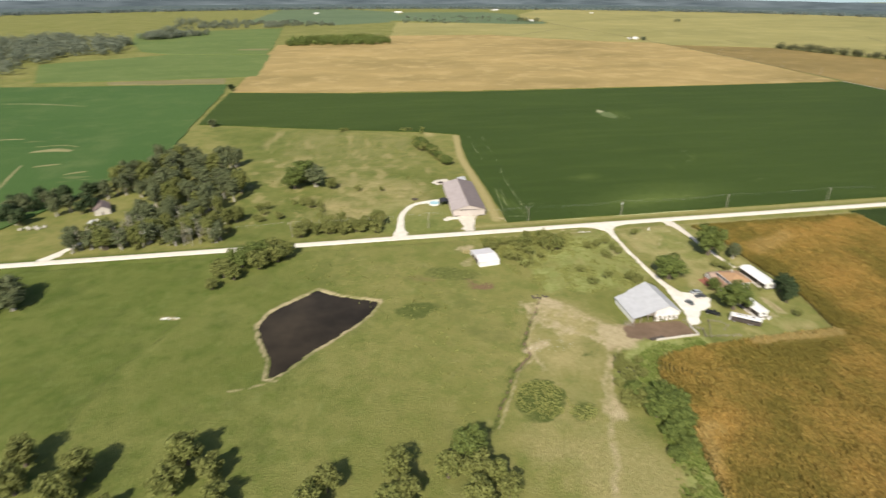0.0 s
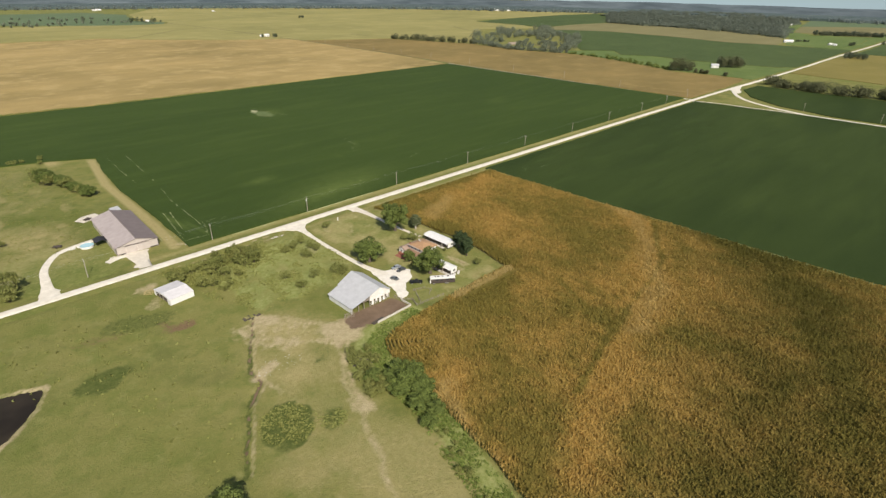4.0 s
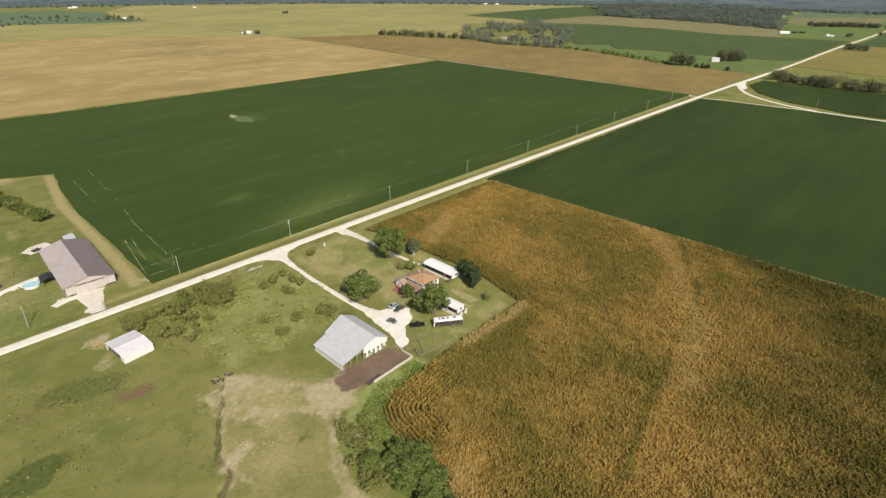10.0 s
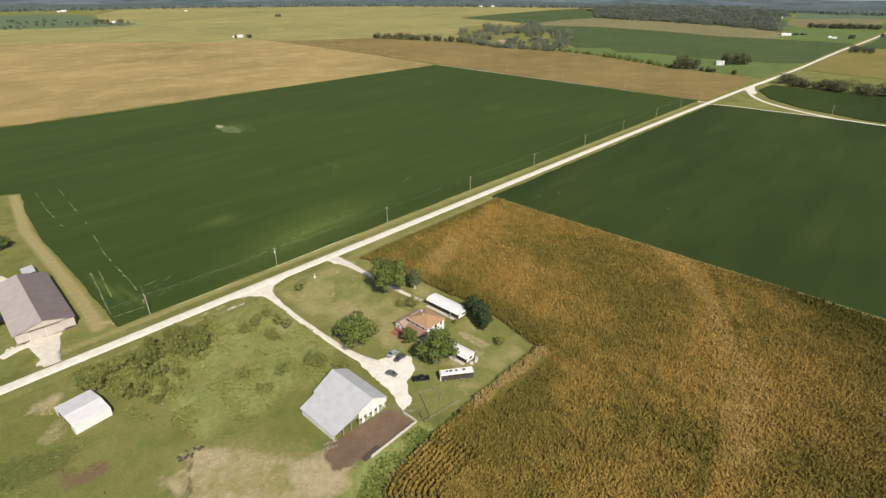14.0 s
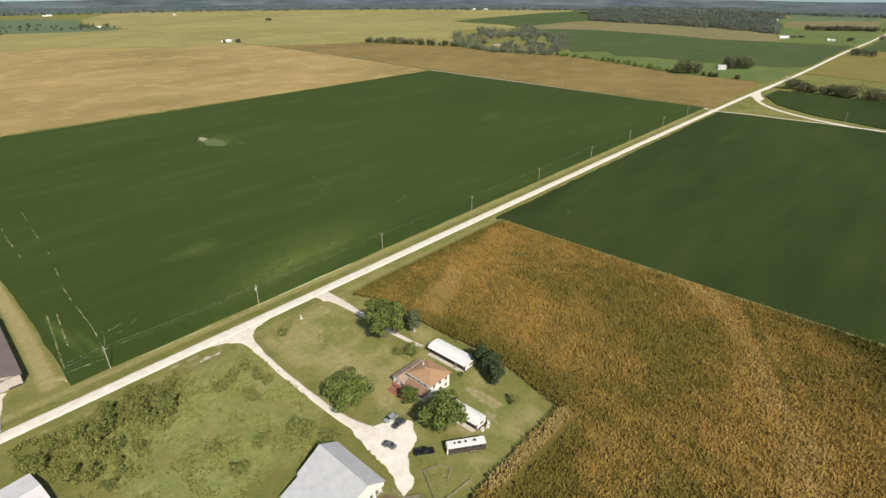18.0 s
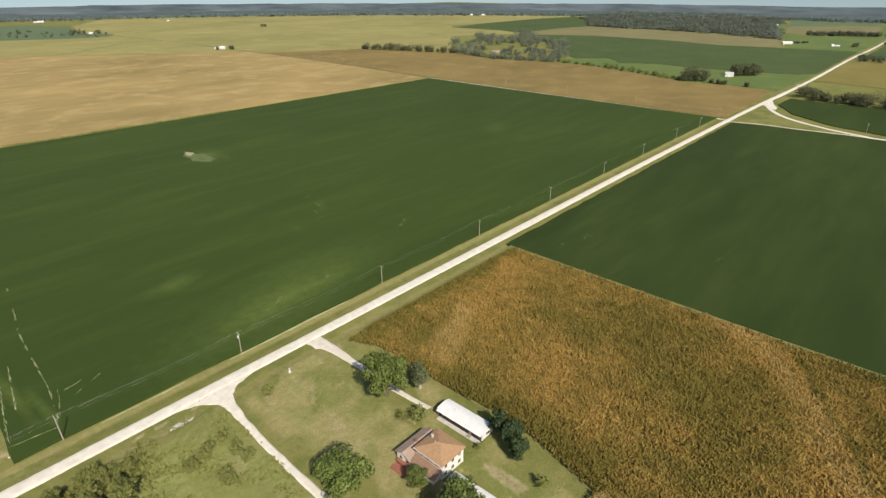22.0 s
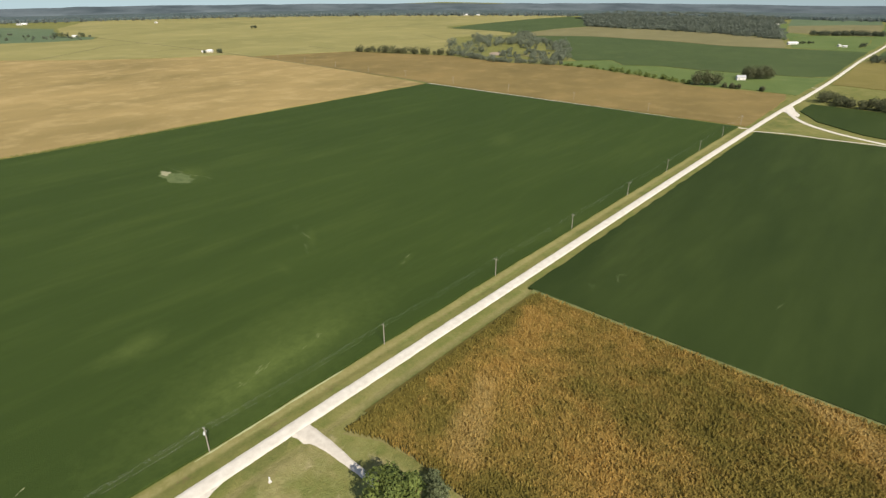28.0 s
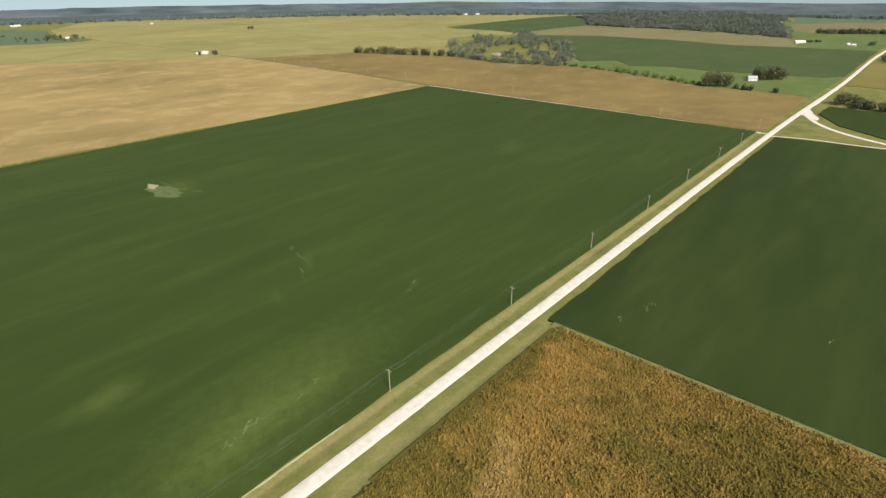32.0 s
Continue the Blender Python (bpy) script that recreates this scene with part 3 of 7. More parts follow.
    dry = np.maximum(dry, 0.8 * step(poly_dist(X, Y + wobf, [(26, -114.5), (63, -114.5), (63, -118), (26, -118)]), 2))
    dry = np.maximum(dry, 0.55 * near_blob(X + w2, Y, -48, -170, 16, 26, 20, 0.8))
    brown = 0.7 * near_blob(X + w2, Y - w2, -66, -56, 6, 4, 10, 1.2)
    dirt = np.maximum(dirt, 0.75 * step(poly_dist(X + wobf, Y, [(51.3, -86), (54.2, -86.2), (55.2, -100), (50.5, -99.4)]), 1.6) * (0.9 + wobf))
    brown = np.maximum(brown, 0.6 * step(poly_dist(X + wobf, Y, [(52.4, -88), (54, -88), (54.6, -98), (52, -98)]), 1.6))
    brown = np.maximum(brown, 0.42 * near_blob(X + w2, Y - w2, -90, -46, 14, 4, -15, 1.3))
    muck = step(poly_dist(X + wobf * 2, Y + wobf * 2, [(-13, -95.5), (8, -97), (9, -107.3), (-6, -108), (-14, -106.5), (-19, -104), (-18, -98)]), 2.5) * (0.85 + wobf * 0.5)
    yard = step(poly_dist(X + w2 * 0.5, Y + w2 * 0.5, [(-13, -95), (-13, -107), (-22, -109), (-30, -112), (-34, -120), (-29, -108), (-26, -100), (-20, -96)]), 3.5)
    dirt = np.maximum(dirt, 0.85 * yard * (0.95 + wobf))
    brown = np.maximum(brown, 0.85 * yard * (0.8 + wob))
    muck = np.maximum(muck, 0.9 * near_line(X + wobf * 2, Y, CREEK, 0.4, 0.9) * (0.9 + wobf))
    dirt = np.maximum(dirt, 0.8 * near_blob(X + w2, Y, -64, -18, 4, 4, 0, 0.8) * (0.9 + wobf))
    dirt = np.maximum(dirt, 0.7 * near_blob(X + w2, Y, -66, -33, 3, 5, 0, 0.8) * (0.8 + wobf))
    dirt = np.maximum(dirt, 0.5 * near_blob(X + w2, Y, 6, -36, 8, 5, 30, 0.8) * (0.7 + wobf * 1.5))
    dirt = np.maximum(dirt, 0.45 * near_line(X, Y + wobf * 4, [(-50, -6.5), (12, -7.5)], 1.2, 2.2) * (0.7 + wobf * 1.5))
    for sl in ([(-45, -69), (-34, -82), (-22, -99)], [(-50, -90), (-36, -99), (-25, -112)], [(-60, -103), (-57, -118)], [(-40, -76), (-30, -92)], [(-52, -82), (-40, -94), (-30, -104)], [(-28, -106), (-33, -120), (-41, -138)]):
        dirt = np.maximum(dirt, 1.0 * near_line(X + w2 * 0.5, Y + wobf * 3, sl, 0.6, 1.6) * (0.9 + wobf * 1.2))
    lush = np.maximum(lush, near_line(X + w2 * 0.4, Y, [(-6, -112), (-18, -112), (-27, -122), (-31, -130)], 4, 4))
    lush = np.maximum(lush, near_line(X + w2 * 0.3, Y, [(-20, -150), (-28, -170), (-38, -200)], 2.5, 3))
    dark = np.maximum(dark, 0.3 * near_blob(X + w2 * 0.6, Y, -48, -127, 5, 9, 20, 1.2) * (0.9 + wobf))
    # darker mown grass west of the track and in parts of the meadow
    edge_x = np.interp(Y, [-170, -120, -90, -66, -30], [-225, -213, -205, -192, -180]) + wobf * 4
    mown = (0.75 * step(X + 128 + w2, 70) + 0.35 * step(X - edge_x, 5)) * (Y < 4)
    mown = np.maximum(mown, 0.85 * step(poly_dist(X + w2, Y + w2, [(-190, 8), (-66, 8), (-50, 190), (-100, 225), (-250, 270), (-190, 150)]), 14) * (0.8 + wob))
    meadow = step(poly_dist(X + w2, Y + w2, [(-190, 24), (-70, 30), (-66, 90), (-50, 190), (-100, 225), (-190, 250)]), 14)
    brown = np.maximum(brown, 0.3 * meadow * np.clip((fbm(X / 16 + 4, Y / 22) - 0.53) * 7, 0, 1))
    dry = np.maximum(dry, 0.6 * meadow * np.clip((fbm(X / 9 + 8, Y / 14) - 0.55) * 7, 0, 1))
    lawn = step(poly_dist(X, Y, [(21, -8), (64, -9), (68, -50), (66, -112), (14, -112), (26, -92), (20, -70)]), 5)
    dry = np.maximum(dry, 0.75 * lawn * np.clip((fbm(X / 8 + 2, Y / 11) - 0.47) * 5, 0, 1))
    dirt = np.maximum(dirt, 0.5 * lawn * np.clip((fbm(X / 4 + 12, Y / 5 + 3) - 0.63) * 8, 0, 1))
    verge = step(np.abs(Y - 6.2) - 2.0, 1.5) * (X > -40) * (X < 560)
    brown = np.maximum(brown, 0.40 * verge * np.clip((fbm(X / 9 + 21, Y / 3) - 0.50) * 6, 0, 1))
    lush = np.maximum(lush, 0.55 * verge * np.clip((fbm(X / 14 + 5, Y / 3 + 7) - 0.48) * 6, 0, 1))
    orchard = step(poly_dist(X + w2, Y + w2, [(-48, -12), (15, -9), (14, -62), (0, -74), (-36, -66)]), 6)
    dark = np.maximum(dark, 0.50 * orchard * np.clip((fbm(X / 6 + 2, Y / 5) - 0.55) * 7, 0, 1))
    dry = np.maximum(dry, 0.50 * orchard * np.clip((fbm(X / 5 + 9, Y / 7) - 0.57) * 7, 0, 1))
    me = mesh_grid("ground", xs, ys, Z, M["ground"])
    paint(me, "cover", (dirt, dark, lush))
    paint(me, "cover_b", (dry, brown, muck))
    paint(me, "mown", (mown,))
    return tagged(new("ground", me), "green and dry pasture grass with bare worn soil patches", "ground", kind="structure")


build_ground()


def field(name, pts, mat, z, label, ragged=0.8, seg=12.0, kind="structure", category="field"):
    """A crop canopy with a ragged border, standing on the ground."""
    rim = []
    rnd = random.Random(len(name) * 7 + int(abs(pts[0][0])))
    for (ax, ay), (bx, by) in zip(pts, pts[1:] + pts[:1]):
        n = max(1, min(60, int(math.hypot(bx - ax, by - ay) / seg)))
        for i in range(n):
            t = i / n
            j = ragged if i else 0
            rim.append((ax + t * (bx - ax) + rnd.uniform(-j, j), ay + t * (by - ay) + rnd.uniform(-j, j)))
    n = len(rim)
    area = sum(rim[i][0] * rim[(i + 1) % n][1] - rim[(i + 1) % n][0] * rim[i][1] for i in range(n))
    if area < 0:
        rim = rim[::-1]
    flat, _, tris = mathutils.geometry.delaunay_2d_cdt([Vector(p) for p in rim], [], [list(range(n))], 1, 0.001)[:3]
    verts = [(v.x, v.y, z) for v in flat]
    k = len(verts)
    verts += [(x, y, z) for x, y in rim] + [(x, y, -0.6) for x, y in rim]
    faces = [tuple(f) for f in tris] + [(k + i, k + n + i, k + n + (i + 1) % n, k + (i + 1) % n) for i in range(n)]
    me = bpy.data.meshes.new(name)
    me.from_pydata(verts, [], faces)
    me.update()
    me.materials.append(mat)
    return tagged(new(name, me), label, category, kind=kind)


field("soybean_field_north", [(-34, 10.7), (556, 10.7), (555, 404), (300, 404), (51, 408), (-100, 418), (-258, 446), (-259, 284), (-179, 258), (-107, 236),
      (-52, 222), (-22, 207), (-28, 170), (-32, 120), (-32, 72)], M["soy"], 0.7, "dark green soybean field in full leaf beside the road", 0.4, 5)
field("soybean_field_east", [(173, -7.2), (545, -7.2), (556, -100), (555, -700), (173, -700)], M["soy_east"], 0.72,
      "dark green soybean field in full leaf beside the corn", 0.5, 5)
field("tan_field_north", [(-254, 450), (-100, 422), (51, 412), (552, 408), (566, 550), (569, 700), (570, 890), (558, 935), (464, 967), (351, 1055), (251, 1167), (-20, 1180), (-254, 990)], M["tan"], 0.5,
      "ripe tan crop field beyond the soybeans", 2.0, 25)
field("yellow_field_north", [(1, 1190), (251, 1174), (355, 1062), (468, 974), (560, 941), (575, 880), (758, 800), (850, 620), (1150, 858), (1325, 772), (1388, 885), (1390, 1088), (1450, 1139), (1625, 1145), (2050, 1173),
      (2240, 1138), (2555, 1340), (2306, 1497), (2090, 1760), (1846, 1975), (1474, 2330), (1103, 2370), (808, 2440), (590, 2040), (510, 1700), (562, 1606), (530, 1528), (430, 1526), (340, 1568), (60, 1650)],
      M["yellow"], 0.42, "wide yellowing crop plain toward the horizon", 3.0, 40)
field("brown_field_east", [(562, 6), (730, 8), (772, 16), (768, 67), (762, 121), (790, 176), (812, 235), (832, 309), (834, 360), (806, 454), (822, 594), (788, 681), (752, 796), (578, 872), (572, 690), (562, 410)], M["tan_east"], 0.54,
      "ripe brown crop field beside the road", 1.6, 20)
field("green_field_east", [(1306, 731), (1388, 592), (1379, 394), (1338, 250), (1363, 140), (1376, 59), (1379, -1), (973, -1), (946, 20), (922, 163), (932, 224), (903, 282), (954, 325), (908, 371), (984, 443),
      (1142, 547), (1182, 631), (1240, 700)], M["soy_far"], 0.6, "green crop field behind a hedge", 1.5, 25)
field("meadow_east", [(774, 4), (965, -1), (940, 20), (918, 163), (928, 222), (899, 282), (948, 323), (903, 369), (880, 384), (850, 370), (842, 309), (822, 235), (801, 176), (776, 118), (781, 68)], M["meadow"], 0.36,
      "lush green meadow along the hedge", 1.2, 25)
field("tan_strip_east", [(1381, 792), (1567, 802), (1745, 774), (1750, 680), (1718, 520), (1690, 350), (1594, 194), (1449, 153), (1369, 142), (1344, 250), (1385, 394), (1394, 593), (1312, 735)], M["stubble"], 0.44,
      "pale tan stubble strip between green fields", 1.5, 25)
field("green_field_far", [(1391, 1083), (1393, 960), (1372, 815), (1385, 800), (1565, 808), (1747, 785), (2190, 1050), (2240, 1131), (2050, 1166), (1625, 1138)], M["soy_far"], 0.62, "far green crop field by the woods", 2.0, 40)
field("olive_field_far", [(1638, 187), (1767, 152), (1815, 36), (1604, 19), (1447, 23), (1390, 130), (1452, 146)], M["meadow"], 0.5, "olive green pasture behind the machine shed", 1.5, 25)
field("valley_pasture", [(1602, 193), (2150, 329), (2295, 321), (2145, 292), (1833, 232), (1772, 162), (1640, 189)], M["meadow"], 0.43, "green pasture beside the wooded valley", 2.0, 40)
field("roadside_pasture", [(1560, -5), (2950, -5), (2950, 105), (2366, 58), (2005, 32), (1815, 34), (1604, 17), (1448, 20), (1390, 120), (1382, -1)], M["meadow"], 0.35, "green pasture along the far road", 2.0, 40)
field("green_field_southeast", [(1306, -55), (1200, -26), (1560, -24), (2900, -26), (2900, -500), (1330, -500)], M["soy_far"], 0.4, "far green crop field south of the road", 2.0, 40)
field("pale_field_far", [(1833, 229), (2138, 288), (2300, 150), (2360, 60), (2005, 36), (1850, 40)], M["stubble"], 0.45, "pale stubble field beyond a tree row", 2.0, 40)
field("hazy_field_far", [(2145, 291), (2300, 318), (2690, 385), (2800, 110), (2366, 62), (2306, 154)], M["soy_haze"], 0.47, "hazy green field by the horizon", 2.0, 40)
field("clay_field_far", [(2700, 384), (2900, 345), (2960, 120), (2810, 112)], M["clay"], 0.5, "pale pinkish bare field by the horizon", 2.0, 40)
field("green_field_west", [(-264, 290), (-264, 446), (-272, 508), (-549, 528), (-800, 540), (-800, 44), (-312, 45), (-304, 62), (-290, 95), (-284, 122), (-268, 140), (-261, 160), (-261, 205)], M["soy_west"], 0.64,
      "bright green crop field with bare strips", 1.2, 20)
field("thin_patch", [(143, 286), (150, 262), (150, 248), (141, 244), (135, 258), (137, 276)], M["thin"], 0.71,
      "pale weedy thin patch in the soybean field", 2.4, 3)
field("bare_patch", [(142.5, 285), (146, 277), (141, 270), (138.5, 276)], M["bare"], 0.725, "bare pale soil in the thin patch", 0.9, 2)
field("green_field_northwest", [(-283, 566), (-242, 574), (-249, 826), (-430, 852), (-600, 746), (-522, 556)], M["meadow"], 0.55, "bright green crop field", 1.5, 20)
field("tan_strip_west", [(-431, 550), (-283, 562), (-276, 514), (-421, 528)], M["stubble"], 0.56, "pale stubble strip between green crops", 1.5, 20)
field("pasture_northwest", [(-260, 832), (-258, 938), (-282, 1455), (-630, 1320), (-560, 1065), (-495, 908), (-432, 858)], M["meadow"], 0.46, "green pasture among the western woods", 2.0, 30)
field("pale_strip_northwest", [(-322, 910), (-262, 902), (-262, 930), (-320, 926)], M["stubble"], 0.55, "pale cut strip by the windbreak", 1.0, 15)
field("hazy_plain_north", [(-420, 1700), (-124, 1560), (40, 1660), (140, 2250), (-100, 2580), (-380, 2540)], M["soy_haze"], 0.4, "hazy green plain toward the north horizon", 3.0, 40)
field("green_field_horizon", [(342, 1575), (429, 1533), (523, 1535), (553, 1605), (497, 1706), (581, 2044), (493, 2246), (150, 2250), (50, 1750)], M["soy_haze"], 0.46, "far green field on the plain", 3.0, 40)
field("pale_field_horizon", [(760, 2560), (990, 2590), (1080, 2440), (830, 2470)], M["stubble"], 0.5, "pale field along the horizon woods", 3.0, 40)
field("green_field_fork", [(672, -18), (722, -20), (716, -80), (722, -150), (730, -420), (572, -420), (572, -140), (592, -82), (625, -42)], M["soy_east"], 0.7,
      "dark green soybean field inside the road fork", 0.8)
field("yellow_field_east", [(890, -14), (1190, -14), (1300, -50), (1320, -500), (760, -500), (880, -102)], M["olive"], 0.5, "yellowing crop field behind a tree row", 1.5, 20)

# ---- roads ----


def ribbon(name, pts, width, mat, label, z=0.1, crown=0.06, steps=1.0, ragged=0.25, category="road", kind="structure", parent=None, sub=6):
    """A crowned gravel strip with uneven edges along a smoothed line."""
    P = [Vector((*p[:2], 0)) for p in pts]
    line = []
    for i in range(len(P) - 1):
        p0, p1, p2, p3 = P[max(i - 1, 0)], P[i], P[i + 1], P[min(i + 2, len(P) - 1)]
        n = max(2, int((p2 - p1).length / steps))
        for k in range(n):
            t = k / n
            line.append(0.5 * ((2 * p1) + (p2 - p0) * t + (2 * p0 - 5 * p1 + 4 * p2 - p3) * t * t + (3 * p1 - p0 - 3 * p2 + p3) * t**3))
    line.append(P[-1])
    wd = [p[2] if len(p) > 2 else width for p in pts]
    verts, faces = [], []
    for i, p in enumerate(line):
        d = (line[min(i + 1, len(line) - 1)] - line[max(i - 1, 0)]).normalized()
        s = Vector((-d.y, d.x, 0))
        q = i / max(1, len(line) - 1) * (len(wd) - 1)
        w = wd[int(q)] + (wd[min(int(q) + 1, len(wd) - 1)] - wd[int(q)]) * (q - int(q))
        for k in range(sub + 1):
            u = k / sub * 2 - 1
            j = ragged * (vnoise(np.array(p.x * 0.4 + k), np.array(p.y * 0.4 + 3.0 * u)) - 0.5) if k in (0, sub) else 0
            c = p + s * (u * w / 2 + float(j) * 2)
            zz = z + crown * (1 - u * u) if k not in (0, sub) else -0.45
            verts.append((c.x, c.y, zz))
    for i in range(len(line) - 1):
        for k in range(sub):
            a = i * (sub + 1) + k
            faces.append((a, a + 1, a + sub + 2, a + sub + 1))
    ob = obj(name, verts, faces, mat, parent, smooth=True)
    return tagged(ob, label, category, kind=kind)


ribbon("road", [(-1200, 0), (-600, 0), (-300, 0), (-100, 0), (0, 0), (200, 0), (400, 0), (640, -2), (900, -8), (1240, -8), (1560, -14), (2400, -14)], 6.6, M["gravel"],
       "straight white gravel country road", 0.12, 0.10, 4.0, 0.3)
ribbon("fork_road", [(690, -3), (660, -10), (625, -26), (600, -46), (580, -74), (566, -108), (561, -150), (561, -420), (560, -900)], 6.0, M["gravel"],
       "curving white gravel side road", 0.125, 0.08, 4.0, 0.3)
ribbon("field_lane", [(554, -2), (558, 60), (559, 250), (559, 407)], 3.4, M["gravel_worn"], "pale dirt lane along the field edge", 0.06, 0.03, 5.0, 0.8)
ribbon("field_ditch", [(562, 409), (570, 547), (572, 690), (574, 867), (572, 1079), (561, 1294), (539, 1623)], 4.5, M["ditch"], "dark weedy ditch between ripe fields", 0.6, 0.05, 8.0, 1.5)
ribbon("field_ditch", [(251, 1150), (295, 1138), (415, 1246), (482, 1311), (573, 1323)], 5, M["ditch"], "dark weedy line across the yellow plain", 0.47, 0.05, 8.0, 1.5)
ribbon("field_ditch", [(480, 1104), (544, 1117), (595, 1010)], 3.5, M["ditch"], "dark weedy line across the yellow plain", 0.47, 0.05, 8.0, 1.5)
ribbon("field_ditch", [(763, 952), (760, 861)], 4, M["ditch"], "dark weedy line across the yellow plain", 0.47, 0.05, 8.0, 1.5)
ribbon("field_ditch", [(1180, 1000), (1115, 900), (1070, 800)], 4, M["ditch"], "dark weedy line across the yellow plain", 0.47, 0.05, 8.0, 1.5)
ribbon("lane_south", [(547, -2), (556, -30), (557, -60), (561, -90), (562, -112)], 3.2, M["gravel_worn"], "pale dirt lane joining the road", 0.05, 0.03, 5.0, 0.8)
field("fork_mouth", [(662, -2.5), (716, -3.6), (694, -7.5), (672, -14), (652, -22), (640, -22), (655, -12)], M["gravel"], 0.15, "wide white gravel mouth of the side road", 0.5, 4, "structure", "road")
ribbon("driveway", [(18, -2, 6), (18.1, -6, 4.6), (18.0, -12, 3.3), (16.9, -26, 3.1), (16.5, -38, 3.0), (16.3, -52, 3.2), (16.6, -65, 3.4), (17.8, -74, 4.2), (19.5, -80, 6)], 4, M["gravel"],
       "white gravel farm driveway leading to a yard", 0.105, 0.05, 1.0, 0.9)
field("road_mouth", [(5, -2.6), (32, -2.6), (24.5, -4.6), (21.2, -7.5), (19.8, -12), (16.4, -12), (15.2, -8), (11.5, -4.6)], M["gravel"], 0.14, "flared white gravel mouth of the driveway", 0.25, 1.2, "structure", "driveway")
field("yard_gravel", [(15.7, -72.5), (20.3, -76.8), (26, -79), (30.2, -83.5), (27.5, -87.5), (25.4, -90.4), (19.5, -92.6), (17.2, -95.5), (14.4, -100.3), (9.2, -101.6), (10.6, -97.5), (12.8, -91.7), (14.2, -79.7)], M["yard"], 0.13,
      "bright white gravel parking yard", 0.5, 1.2, "structure", "yard")
ribbon("driveway_small", [(56.6, -2, 9), (57.4, -6, 5), (58.2, -13, 3.4), (58.2, -25, 3.0), (58, -45, 2.6), (59, -60, 2.4)], 3, M["gravel_worn"], "worn gravel drive to the house", 0.08, 0.04, 1.0, 0.8)
ribbon("loop_drive", [(-96, 2, 12), (-95.5, 7, 6), (-94, 20, 5), (-91.5, 33, 4.5), (-84, 46, 4.2), (-73, 51, 4), (-63, 52.5, 4)], 4, M["gravel"], "white gravel drive curving to the metal building", 0.09, 0.05, 1.0, 0.7)
ribbon("apron", [(-57, 3, 7), (-56.5, 10, 9), (-56, 17, 12), (-55, 23.5, 15)], 8, M["gravel_worn"], "white gravel apron before the metal building", 0.085, 0.03, 0.8, 2.6)
ribbon("side_gravel", [(-69, 20, 5), (-64, 22, 5), (-58, 22, 4)], 4, M["gravel"], "white gravel by the building corner", 0.07, 0.03, 1.0, 1.0)
ribbon("back_gravel", [(-65, 83, 8), (-59, 86.5, 12), (-54, 88, 9)], 6, M["gravel_worn"], "gravel pad behind the metal building", 0.07, 0.03, 1.0, 1.0)
ribbon("west_drive", [(-272, 2, 9), (-268, 8, 5), (-262, 20, 4), (-258, 30, 3)], 4, M["gravel"], "gravel drive into the woods", 0.09, 0.05, 1.5, 0.6)
ribbon("house_lane", [(846, -6), (850, 4), (856, 35), (855, 80)], 3.2, M["gravel_worn"], "lane to the distant farmhouse", 0.08, 0.04, 3.0, 0.6)
for k, pts in enumerate(([(-368, 206, 4), (-352, 210, 15), (-338, 205, 6)], [(-348, 164, 2), (-340, 167, 6), (-331, 169, 2)], [(-318, 142, 2), (-310, 146, 5), (-305, 147, 2)], [(-416, 250, 2), (-404, 251, 5), (-392, 250, 2)],
                         [(-496, 416, 2), (-450, 408, 4), (-396, 388, 2)], [(-344, 104, 2), (-352, 140, 3), (-358, 170, 2)], [(-372, 222, 1.5), (-352, 224, 2.5), (-338, 218, 1.5)])):
    ribbon("bare_strip", pts, 4, M["bare_tan"], "bare tan strip in the green crop", 0.66, 0.02, 3.0, 1.2, "field")
water = Mat("pond_water", 0.12, spec=0.12)
water.bump(water.noise(1.2, 3.0), 0.05, 0.05)
M["water"] = water.color(water.mix(water.ramp(water.noise(0.05, 3.0), 0.35, 0.65), (0.020, 0.016, 0.011), (0.042, 0.033, 0.022)))
obj("pond_water", [(-166, -112, -0.42), (-106, -112, -0.42), (-106, -42, -0.42), (-166, -42, -0.42)], [(0, 1, 2, 3)], M["water"])
tagged(bpy.data.objects["pond_water"], "still dark brown farm pond water", "pond", kind="structure")

# ---- trees ----


def leaf_cloud(rng, lobes, count, size, shell=(0.62, 1.05), flat=0.5):
    """Small leaf sprays scattered over rounded lobes, thicker outside."""
    lob = np.array(lobes, float)
    vol = (lob[:, 3] * lob[:, 4] * lob[:, 5]) ** (2 / 3)
    which = rng.choice(len(lob), count, p=vol / vol.sum())
    d = rng.normal(size=(count, 3))
    d /= np.linalg.norm(d, axis=1, keepdims=True)
    r = rng.uniform(shell[0], shell[1], (count, 1))
    c = lob[which, :3] + d * r * lob[which, 3:]
    c[:, 2] = np.maximum(c[:, 2], 0.25)
    n = d + rng.normal(size=(count, 3)) * flat + (0, 0, 0.35)
    n /= np.linalg.norm(n, axis=1, keepdims=True)
    h = rng.normal(size=(count, 3))
    u = np.cross(n, h)
    u /= np.linalg.norm(u, axis=1, keepdims=True)
    v = np.cross(n, u)
    s = size * rng.uniform(0.6, 1.35, (count, 1))
    bend = n * s * rng.uniform(0.1, 0.4, (count, 1))
    p = [c - u * s, c - v * s * 0.6 + bend, c + u * s, c + v * s * 0.6 + bend]
    return np.stack(p, 1)


